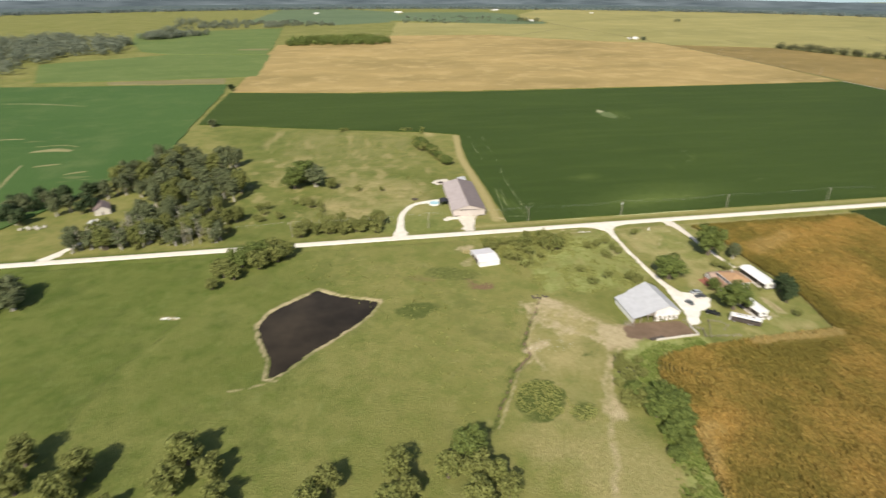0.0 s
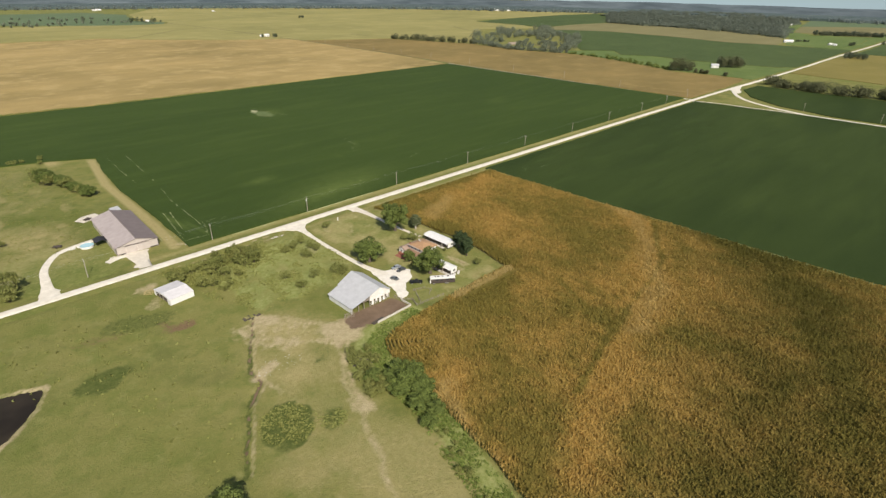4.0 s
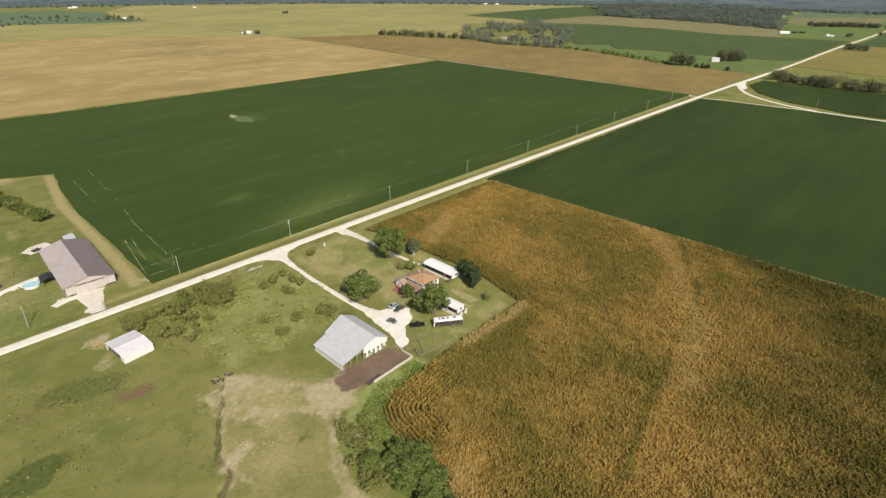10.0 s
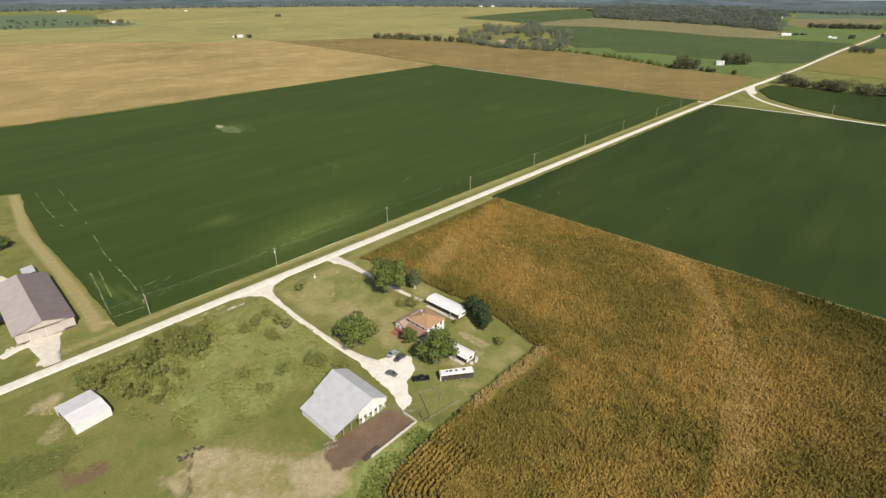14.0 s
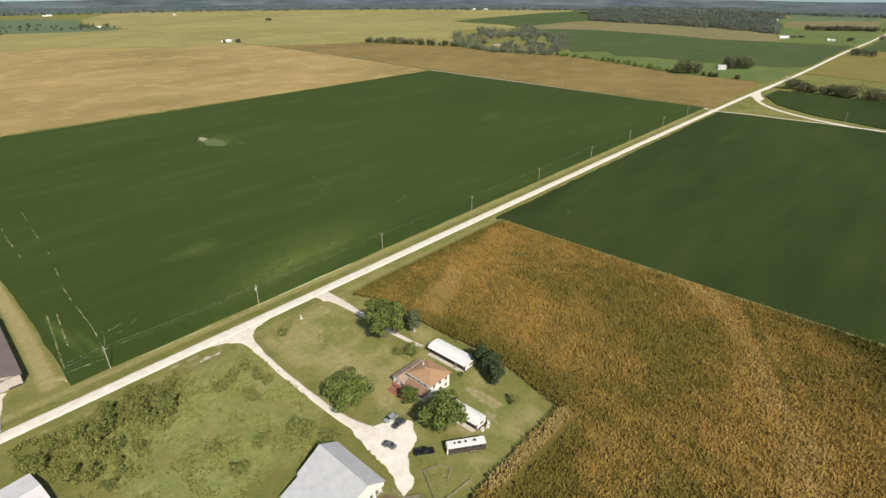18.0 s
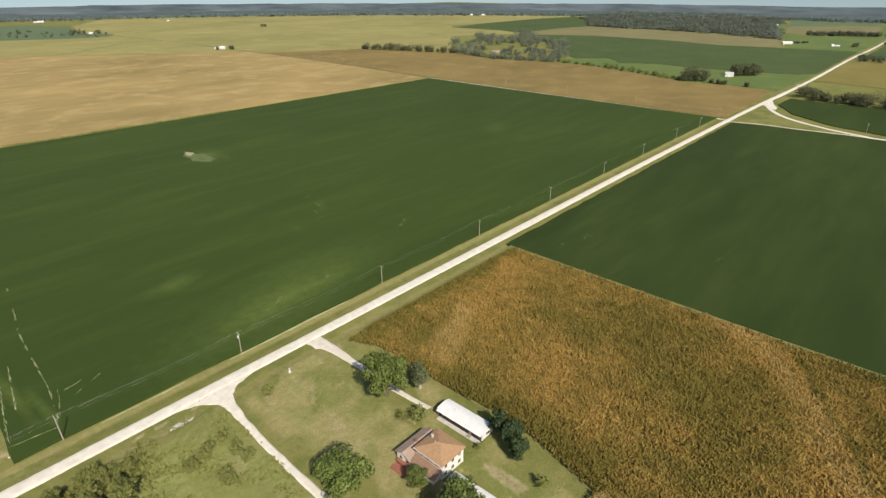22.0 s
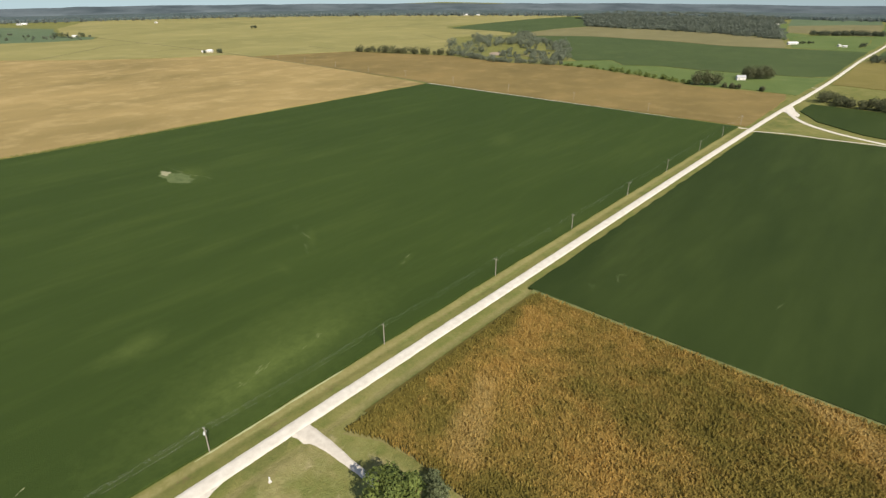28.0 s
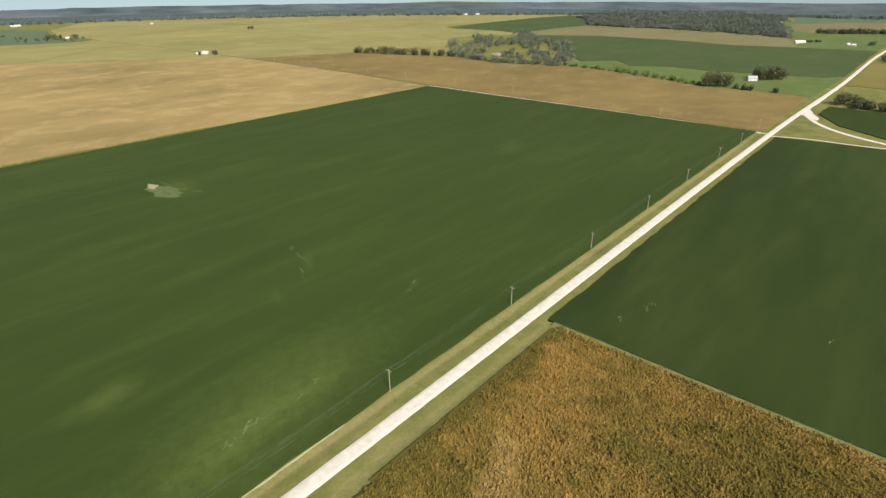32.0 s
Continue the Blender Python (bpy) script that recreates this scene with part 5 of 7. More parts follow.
weeds("field_edge_weeds", "pale green weeds along the ripe field border", [(-120, 416), (60, 405), (250, 402), (250, 409), (60, 415), (-120, 426)], 2500, 8, "leaf_b", 0.45, (0.5, 1.3), 14.0)

# ---- corn ----


def corn_dryness(X, Y):
    """How far the corn has turned brown at each place."""
    wx, wy = X + 9 * (fbm(X / 11, Y / 11) - 0.5), Y + 9 * (fbm(X / 9 + 7, Y / 9) - 0.5)
    dry = 0.36 + 1.1 * (fbm(X / 30 + 3, Y / 44) - 0.5) + 0.50 * (fbm(X / 4 + 1, Y / 6, 3) - 0.5) + 0.60 * (fbm(X / 14 + 5, Y / 11, 3) - 0.5)
    # a long pale band with a dark line beside it, and pale patches near road and thicket
    dry = dry + 0.35 * near_line(wx, wy, [(168, -156), (142, -176), (112, -188), (84, -196)], 5, 26)
    dry = dry + 0.95 * near_line(wx, wy, [(174, -108), (164, -126), (146, -143), (130, -154), (112, -164), (100, -173), (70, -180), (40, -186), (5, -197), (-20, -206)], 4.0, 18)
    dry = dry - 1.0 * near_line(X, Y, [(162, -141), (138, -153.5), (124, -163), (104, -168.5), (73, -173), (43, -178.5), (11, -187)], 1.0, 5.0)
    dry = dry + 0.60 * near_line(wx, wy, [(158, -19), (134, -31), (110, -32), (92, -40), (80, -46)], 4, 10)
    dry = dry + 0.35 * near_line(wx, wy, [(118, -62), (100, -78)], 4, 14)
    dry = dry - 0.40 * near_line(X, Y + wy - Y, [(66, -13), (100, -11), (172, -10)], 6, 8)
    dry = dry + 0.40 * near_line(wx, wy, [(-14, -152), (-24, -165), (-40, -205)], 5, 9)
    dry = dry - 0.10 * near_line(wx, wy, [(8, -122), (-8, -124), (-14, -134)], 6, 9)
    dry = dry + 0.28 * near_line(wx, wy, [(74, -146), (62, -160), (76, -172)], 2.0, 6)
    dry = dry - 0.5 * near_line(X, Y, [(70, -140), (62, -155), (52, -178)], 0.6, 3.0)
    dry = dry + 0.30 * near_line(wx, wy, [(15, -196), (48, -204), (60, -220)], 5, 16)
    dry = dry - 0.50 * near_line(wx, wy, [(76, -50), (74, -90), (68, -120), (20, -130)], 6, 20)
    dry = dry - 0.50 * near_line(wx, wy, [(62, -11), (110, -10), (170, -10)], 6, 12)
    dry = dry - 0.22 * near_line(wx, wy, [(140, -60), (130, -110), (100, -140)], 8, 26)
    dry = dry - 0.35 * near_line(wx, wy, [(168, -190), (130, -225), (90, -250)], 12, 34)
    dry = dry + 0.60 * near_line(X, Y, [(27, -116.6), (63, -116.6)], 2.2, 0.8)
    pale = 0.8 * near_line(X, Y, [(27, -116.6), (63, -116.6)], 2.2, 0.8)
    pale = np.maximum(pale, 0.55 * near_line(wx, wy, [(174, -108), (164, -126), (146, -143), (128, -153), (110, -164), (98, -174), (60, -183)], 2.5, 13))
    pale = np.maximum(pale, 0.5 * near_line(wx, wy, [(110, -32), (92, -40), (82, -46)], 3.0, 9))
    pale = np.maximum(pale, 0.5 * near_line(wx, wy, [(-17, -154), (-26, -167), (-42, -208)], 2.5, 6))
    deep = near_line(wx, wy, [(172, -195), (130, -225), (60, -240), (20, -260)], 38, 60) + 0.5 * near_line(wx, wy, [(172, -150), (168, -200)], 8, 20)
    deep = np.maximum(deep, 0.55 * near_line(wx, wy, [(74, -56), (72, -100), (68, -122), (30, -124)], 4, 14))
    clumps = np.clip((fbm(X / 1.3 + 11, Y / 3.4, 3) - 0.54) * 6, 0, 1)
    return dry, pale, np.maximum(deep * (0.75 + 0.9 * (fbm(X / 16, Y / 12) - 0.5)), 0.35 * clumps)


def build_corn():
    """Standing corn in rows: upright blades and a drooping leaf for each plant."""
    rng = np.random.RandomState(9)
    X, Y = np.meshgrid(np.arange(-62, 170.4, 0.80), np.arange(-288, -13, 0.72))
    X = (X + rng.uniform(-0.10, 0.10, X.shape)).ravel()
    Y = (Y + rng.uniform(-0.36, 0.36, Y.shape)).ravel()
    keep = (poly_dist(X, Y, CORN) < 0.2) & (Y > -282) & ~((np.abs(Y + 120.2) < 0.9) & (X > 26) & (X < 66))
    # rows that follow the field border round the corner by the barn
    rim = -poly_dist(X, Y, CORN)
    keep &= ~((rim < 12.5) & (X < 12) & (Y > -142))
    Xc, Yc = np.meshgrid(np.arange(-24, 12, 0.30), np.arange(-142, -114, 0.30))
    Xc, Yc = (Xc + rng.uniform(-0.1, 0.1, Xc.shape)).ravel(), (Yc + rng.uniform(-0.1, 0.1, Yc.shape)).ravel()
    rim = -poly_dist(Xc, Yc, CORN)
    row = (rim > 0.3) & (rim < 12.5) & (np.mod(rim, 1.4) < 0.42)
    X, Y, keep = np.concatenate([X, Xc[row]]), np.concatenate([Y, Yc[row]]), np.concatenate([keep, np.ones(row.sum(), bool)])
    X, Y = X[keep], Y[keep]
    n = len(X)
    h = (1.58 + 1.0 * fbm(X / 1.8, Y / 2.6, 3)) * rng.uniform(0.86, 1.14, n) * np.where(rng.rand(n) < 0.04, 1.35, 1.0)
    # shorter, thinner stalks along the roadside border
    border = np.clip((-9.2 - Y + 2.5 * (fbm(X / 5, Y / 5) - 0.5)) / 4.5, 0, 1)
    h = h * (0.42 + 0.58 * border)
    out = []
    for k in range(5):
        a = rng.uniform(0, 6.28, n)
        ux, uy = np.cos(a), np.sin(a)
        w = rng.uniform(0.15, 0.30, n)
        s = np.stack([ux * w, uy * w, 0 * w], -1)
        lean = np.stack([rng.normal(0, 0.16, n), rng.normal(0, 0.16, n), 0 * w], -1)
        base = np.stack([X, Y, h * (0.15 if k < 3 else 0.45)], -1)
        top = np.stack([X, Y, h * rng.uniform(0.80, 1.05, n)], -1) + lean
        if k >= 3:
            top = top + np.stack([-uy * 0.42, ux * 0.42, -0.16 * h], -1)
            base = np.stack([X, Y, h * 0.95], -1)
        out.append(np.stack([base - s * 0.5, base + s * 0.5, top + s * 0.75, top - s * 0.75], 1))
    ob = quads("corn_crop", np.concatenate(out), M["corn"])
    masks = corn_dryness(X, Y)
    paint(ob.data, "dry", [np.repeat(np.tile(m, 5), 4) for m in masks])
    return tagged(ob, "ripening corn with brown and green leaves", "corn field", kind="stuff")


build_corn()


def build_corn_layer():
    """The lower leaves that close the canopy between the stalks."""
    xs, ys = np.arange(-61, 172, 1.5), np.arange(-286, -11, 1.5)
    X, Y = np.meshgrid(xs, ys)
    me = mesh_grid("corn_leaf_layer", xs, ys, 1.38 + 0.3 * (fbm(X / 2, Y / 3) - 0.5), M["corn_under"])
    paint(me, "dry", corn_dryness(X, Y))
    for v in me.vertices:
        v.co.z -= 0.85 * min(1.0, max(0.0, (v.co.y + 13.7) / 4.5))
    bm = bmesh.new()
    bm.from_mesh(me)
    lim = poly_dist(X, Y, CORN).ravel()
    bmesh.ops.delete(bm, geom=[v for v, d in zip(bm.verts[:], lim) if d > -0.9 or (d > -13 and v.co.x < 12 and v.co.y > -142)], context="VERTS")
    bm.to_mesh(me)
    bm.free()
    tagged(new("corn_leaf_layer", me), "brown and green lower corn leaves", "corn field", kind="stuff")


build_corn_layer()
field("corn_soil", [(x, y - 1.6 if y > -12 else y) for x, y in CORN], plain("corn_soil", (0.150, 0.142, 0.050), (0.230, 0.200, 0.080), 0.4, 0.95), 0.03, "brown leaf-littered soil under the corn", 0.3, 10)


def build_backdrop():
    """Far hills beyond the plain: a long uneven ridge round the horizon."""
    verts, faces = [], []
    n = 240
    for i in range(n + 1):
        a = 2 * math.pi * i / n
        hgt = 36 + 9 * (float(fbm(np.array(i * 0.13), np.array(2.0))) - 0.5) + 5 * (float(vnoise(np.array(i * 0.9), np.array(7.0))) - 0.5)
        for k, (r, z) in enumerate(((2960, -2), (3000, hgt * 0.45), (3060, hgt * 0.8), (3140, hgt))):
            verts.append((r * math.cos(a), r * math.sin(a), z))
    for i in range(n):
        for k in range(3):
            p = i * 4 + k
            faces.append((p, p + 4, p + 5, p + 1))
    k = Mat("haze_tinted_hills", 1.0, spec=0.0)
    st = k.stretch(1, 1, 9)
    # blue-grey here is distance haze painted onto the wooded hills
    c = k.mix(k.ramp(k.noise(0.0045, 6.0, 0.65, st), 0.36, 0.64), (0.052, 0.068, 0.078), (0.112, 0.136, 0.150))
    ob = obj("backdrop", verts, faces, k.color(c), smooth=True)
    return tagged(ob, "hazy blue wooded hills along the horizon", "hills", kind="structure")


build_backdrop()
ribbon("bare_edge", [(30, 9.9, 0.15), (36, 9.9, 0.7), (42, 10.0, 0.3), (47, 10.0, 1.1), (52, 10.1, 0.5), (57, 10.1, 1.2), (62, 10.2, 0.7), (68, 10.2, 1.3), (74, 10.2, 0.7), (78, 10.2, 0.9), (84, 10.2, 0.2)], 0.7,
       M["straw"], "pale bare soil along the edge of the soybeans", 0.06, 0.03, 0.7, 0.8, "soil")
ribbon("bare_edge", [(-12, 9.9, 0.1), (-5, 9.9, 0.5), (2, 9.8, 0.15), (9, 9.8, 0.6), (14, 9.8, 0.1)], 0.5, M["straw"], "pale bare soil along the edge of the soybeans", 0.06, 0.03, 0.7, 0.6, "soil")
ribbon("grass_strip", [(172, -10), (171.8, -100), (171.9, -200), (171.8, -290)], 2.4, M["strip"], "pale green grass strip between corn and soybeans", 0.75, 0.1, 3.0, 1.2, "grass")

# ---- building helpers ----


def bm_prism(profile, y0, y1, bm=None):
    """A closed outline in x and z, drawn out along y."""
    bm = bm or bmesh.new()
    a = [bm.verts.new((x, y0, z)) for x, z in profile]
    b = [bm.verts.new((x, y1, z)) for x, z in profile]
    bm.faces.new(a)
    bm.faces.new(b[::-1])
    n = len(a)
    for i in range(n):
        bm.faces.new((a[i], b[i], b[(i + 1) % n], a[(i + 1) % n]))
    bmesh.ops.recalc_face_normals(bm, faces=bm.faces[:])
    return bm


M["pale_galv"] = plain("pale_weathered_sheet", (0.50, 0.48, 0.49), (0.60, 0.58, 0.59), 0.5, 0.55, 0.0, 0.08, 9.0)
M["pale_roof"] = plain("pale_sheet_roof", (0.32, 0.272, 0.258), (0.41, 0.352, 0.335), 0.3, 0.5, 0.0, 0.06, 10.0)
M["tan_light"] = plain("pale_tan_trim", (0.62, 0.56, 0.50), (0.70, 0.64, 0.58), 1.0, 0.5)
M["black_cloth"] = plain("black_cloth", (0.02, 0.02, 0.024), (0.035, 0.035, 0.04), 3.0, 0.8)
M["pool_water"] = plain("pool_water", (0.30, 0.47, 0.52), (0.38, 0.55, 0.60), 1.0, 0.1, 0, 0.02)
M["barn_boards"] = plain("grey_white_barn_boards", (0.42, 0.39, 0.36), (0.62, 0.59, 0.55), 1.5, 0.9, 0, 0.25, 8.0)
M["white_boards"] = plain("flaking_white_boards", (0.55, 0.52, 0.48), (0.76, 0.74, 0.70), 1.6, 0.85, 0, 0.2, 9.0)
M["hay"] = plain("old_hay", (0.26, 0.20, 0.09), (0.38, 0.30, 0.14), 2.0, 1.0, 0, 0.5, 12.0)
GLASS = Mat("window_glass", 0.08, spec=0.6)
GLASS.color((0.03, 0.035, 0.04))


def window(parent, x, y, z, w, h, face, frame_mat="white_siding"):
    """A framed window on a wall that faces along x or y ('x-', 'x+', 'y-', 'y+')."""
    ax, sg = face[0], 1 if face[1] == "+" else -1
    t = 0.08
    fr = bmesh.new()
    for u0, u1, v0, v1 in ((-w / 2 - t, w / 2 + t, h, h + t), (-w / 2 - t, w / 2 + t, -t, 0), (-w / 2 - t, -w / 2, 0, h), (w / 2, w / 2 + t, 0, h), (-0.03, 0.03, 0, h)):
        if ax == "x":
            bm_box(min(x, x + sg * 0.07), max(x, x + sg * 0.07), y + u0, y + u1, z + v0, z + v1, fr)
        else:
            bm_box(x + u0, x + u1, min(y, y + sg * 0.07), max(y, y + sg * 0.07), z + v0, z + v1, fr)
    f = part("window", fr, M[frame_mat], parent)
    pane = bmesh.new()
    if ax == "x":
        bm_box(min(x, x + sg * 0.03), max(x, x + sg * 0.03), y - w / 2, y + w / 2, z, z + h, pane)
    else:
        bm_box(x - w / 2, x + w / 2, min(y, y + sg * 0.03), max(y, y + sg * 0.03), z, z + h, pane)
    part("pane", pane, GLASS.m, f)
    return f


def roof_sheet(name, a, b, c, d, mat, parent, thick=0.12, label=""):
    """A sloping roof sheet: a, b along the ridge and c, d along the eave."""
    return part(name, bm_slab([a, b, c, d], thick), mat, parent, label)


def door(parent, x, y, z, w, h, face, mat, name="door", knob=True):
    sg = 1 if face[1] == "+" else -1
    bm = bmesh.new()
    if face[0] == "x":
        bm_box(min(x, x + sg * 0.06), max(x, x + sg * 0.06), y - w / 2, y + w / 2, z, z + h, bm, 0.01)
    else:
        bm_box(x - w / 2, x + w / 2, min(y, y + sg * 0.06), max(y, y + sg * 0.06), z, z + h, bm, 0.01)
    d = part(name, bm, M[mat], parent)
    if knob:
        k = (x + sg * 0.1, y + w * 0.38, z + 1.0) if face[0] == "x" else (x + w * 0.38, y + sg * 0.1, z + 1.0)
        part("handle", bm_rod(k, (k[0] + 0.001, k[1], k[2] + 0.2), 0.03, None, 6), M["wire"], d)
    return d


# ---- metal shop building across the road ----


def metal_building():
    t = thing("metal_building", "long tan metal shop building with a brown gable roof", "building", pose(-52.4, 47.5, 0, 0, 0, -2.9))
    w, l, e, r = 9.5, 23.7, 4.3, 6.9
    part("wall", bm_box(-w, -w + 0.2, -l, l, -0.3, e), M["tan_metal"], t)
    part("wall", bm_box(w - 0.2, w, -l, l, -0.3, e), M["tan_metal"], t)
    part("gable_wall", bm_prism([(-w + 0.2, -0.3), (w - 0.2, -0.3), (w - 0.2, e), (0, r - 0.1), (-w + 0.2, e)], -l, -l + 0.2), M["tan_metal"], t)
    part("gable_wall", bm_prism([(-w + 0.2, -0.3), (w - 0.2, -0.3), (w - 0.2, e), (0, r - 0.1), (-w + 0.2, e)], l - 0.2, l), M["tan_metal"], t)
    o = 0.5
    k = (r - e) / w
    roof_sheet("roof", (0, -l - o, r), (0, l + o, r), (-w - o, l + o, e - o * k), (-w - o, -l - o, e - o * k), M["pale_roof"], t, 0.12, label="pale tan roof slope")
    roof_sheet("roof", (0, l + o, r), (0, -l - o, r), (w + o, -l - o, e - o * k), (w + o, l + o, e - o * k), M["mauve_roof"], t, 0.12, label="mauve brown roof slope")
    part("ridge_cap", bm_prism([(-0.3, r - 0.05), (0, r + 0.08), (0.3, r - 0.05)], -l - o, l + o), M["mauve_roof"], t)
    part("eave_trim", bm_box(-w, w, -l - 0.06, -l, e - 0.25, e - 0.05), M["dark_trim"], t, "dark brown trim board")
    part("corner_trim", bm_box(-w - 0.05, -w + 0.15, -l - 0.05, -l, 0, e), M["dark_trim"], t)
    part("corner_trim", bm_box(w - 0.15, w + 0.05, -l - 0.05, -l, 0, e), M["dark_trim"], t)
    for i, (x0, x1) in enumerate(((-5.2, -0.3), (-0.1, 4.8))):
        d = part("sliding_door", bm_box(x0, x1, -l - 0.14, -l - 0.02, 0, 3.7, bevel=0.02), M["tan_metal"], t)
        part("door_frame", bm_box(x0 - 0.06, x0 + 0.06, -l - 0.2, -l - 0.14, 0, 3.7), M["tan_light"], d)
    part("door_track", bm_box(-5.4, 5.0, -l - 0.2, -l - 0.06, 3.72, 3.9), M["dark_trim"], t)
    for x0, x1 in ((-9.0, -5.6), (5.4, 9.2)):
        part("base_board", bm_box(x0, x1, -l - 0.08, -l, 0, 0.55), M["dark_trim"], t, "dark lower wainscot board")
    for yy in (-16, -8, 6, 14):
        window(t, -w, yy, 1.2, 1.2, 1.0, "x-", "tan_light")
        window(t, w, yy, 1.2, 1.2, 1.0, "x+", "tan_light")
    door(t, -w, -3, 0.05, 1.0, 2.05, "x-", "white_siding")


def lean_to():
    t = thing("lean_to", "small pale metal lean-to shed behind the shop building", "shed", pose(-46, 82.5, 0, 0, 0, -3))
    part("roof", bm_slab([(-2.4, -4, 2.6), (-2.4, 4, 2.6), (2.4, 4, 3.0), (2.4, -4, 3.0)], 0.1), M["galv"], t, "pale sheet roof")
    for x, y in itertools.product((-2.2, 2.2), (-3.8, 0, 3.8)):
        part("post", bm_rod((x, y, -0.3), (x, y, 2.6 + (x > 0) * 0.3), 0.08, None, 6), M["old_wood"], t)
    part("back_wall", bm_box(2.24, 2.34, -3.9, 3.9, -0.2, 2.8), M["tan_metal"], t)


lean_to()


def utility_trailer(x, y, r):
    t = thing("utility_trailer", "low dark flatbed utility trailer on a gravel pad", "trailer", pose(x, y, 0.05, 0, 0, r))
    part("bed", bm_box(-1.9, 1.9, -1.0, 1.0, 0.55, 0.67, bevel=0.02), M["dark_inside"], t)
    part("side_rail", bm_box(-1.9, 1.9, -1.02, -0.96, 0.67, 0.95), M["dark_trim"], t)
    part("side_rail", bm_box(-1.9, 1.9, 0.96, 1.02, 0.67, 0.95), M["dark_trim"], t)
    part("tongue", bm_rod((1.9, 0, 0.55), (3.2, 0, 0.5), 0.06, None, 6), M["dark_trim"], t)
    for sg in (-1, 1):
        part("tyre", bm_rod((0, sg * 1.04, 0.34), (0, sg * 1.24, 0.34), 0.34, None, 16), M["black"], t)
    part("jack", bm_rod((2.9, 0, 0.0), (2.9, 0, 0.7), 0.04, None, 6), M["wire"], t)


utility_trailer(-60.5, 83, 30)
utility_trailer(-81.5, 54.5, 150)


metal_building()


def dark_canopy():
    t = thing("yard_canopy", "dark cloth canopy on poles beside a pool", "canopy", pose(-64.6, 44.5, 0.05, 0, 0, -3))
    part("cover", bm_prism([(-2.9, 2.4), (0, 3.4), (2.9, 2.4), (2.9, 2.3), (0, 3.3), (-2.9, 2.3)], -3.2, 3.2), M["black_cloth"], t)
    for x, y in itertools.product((-2.75, 2.75), (-3.05, 3.05)):
        part("pole", bm_rod((x, y, -0.1), (x, y, 2.4), 0.04), M["wire"], t)
    p = thing("pool", "round pale blue above-ground pool", "pool", pose(-70.6, 45.5, 0.0))
    bm = bmesh.new()
    bmesh.ops.create_cone(bm, cap_ends=False, segments=28, radius1=3.1, radius2=3.1, depth=1.1, matrix=Matrix.Translation((0, 0, 0.55)))
    part("pool_wall", bm, M["white_metal"], p)
    bm = bmesh.new()
    bmesh.ops.create_circle(bm, cap_ends=True, segments=28, radius=3.08, matrix=Matrix.Translation((0, 0, 0.95)))
    part("water", bm, M["pool_water"], p, "clear light blue water")


dark_canopy()


# ---- white open shed in the pasture ----


def white_shed():
    t = thing("livestock_shed", "white metal open-ended livestock shed in the pasture", "shed", pose(-57.8, -31.6, 0, 0, 0, 6))
    w, l, e, r = 7.0, 5.1, 2.5, 3.6   # half width across y, half length along x
    m = Matrix.Rotation(radians(90), 4, "Z")

    def turn(bm):
        bm.transform(m)
        return bm

    c, es = -1.0, 2.7      # the ridge lies toward the south side
    part("wall", turn(bm_box(-w, -w + 0.15, -l, l, -0.3, es)), M["white_metal"], t)
    part("wall", turn(bm_box(w - 0.15, w, -l, l, -0.3, e)), M["white_metal"], t)
    part("gable_wall", turn(bm_prism([(-w + 0.15, -0.3), (w - 0.15, -0.3), (w - 0.15, e), (c, r - 0.1), (-w + 0.15, es)], -l, -l + 0.12)), M["white_metal"], t)
    part("gable_wall", turn(bm_prism([(-w + 0.15, 2.48), (w - 0.15, 2.4), (w - 0.15, e), (c, r - 0.1), (-w + 0.15, es)], l - 0.12, l)), M["white_metal"], t)
    part("gable_wall", turn(bm_box(-w + 0.15, -w + 2.6, l - 0.12, l, -0.3, 2.28)), M["white_metal"], t)
    part("gable_wall", turn(bm_box(w - 1.6, w - 0.15, l - 0.12, l, -0.3, 2.28)), M["white_metal"], t)
    # made-up dark panel that gives the opening its shadowed look
    part("inner_panel", turn(bm_box(-w + 0.3, w - 0.3, l - 5.1, l - 5.0, -0.3, 2.2)), M["dark_inside"], t, "added dark panel for the shadow inside")
    for x in (-0.4, 2.6):
        part("post", turn(bm_box(x - 0.1, x + 0.1, l - 0.3, l - 0.14, -0.3, 2.6)), M["old_wood"], t, "grey wooden post")
    # dark slab puts the shade inside the shed into the floor colour
    part("floor", turn(bm_box(-w + 0.2, w - 0.2, -l + 0.2, l - 0.3, -0.2, 0.05)), M["dark_inside"], t, "dark slab for the shaded shed floor")
    o = 0.12
    for x1, z1 in ((w + o, e - 0.05), (-w - o, es - 0.12)):
        bm = bm_slab([(c, -l - o, r), (c, l + o, r), (x1, l + o, z1), (x1, -l - o, z1)], 0.09)
        part("roof", turn(bm), M["pale_galv"], t, "pale lilac-grey sheet roof")
    part("ridge_cap", turn(bm_prism([(c - 0.25, r - 0.06), (c, r + 0.05), (c + 0.25, r - 0.06)], -l - o, l + o)), M["white_metal"], t)


white_shed()


# ---- barn ----


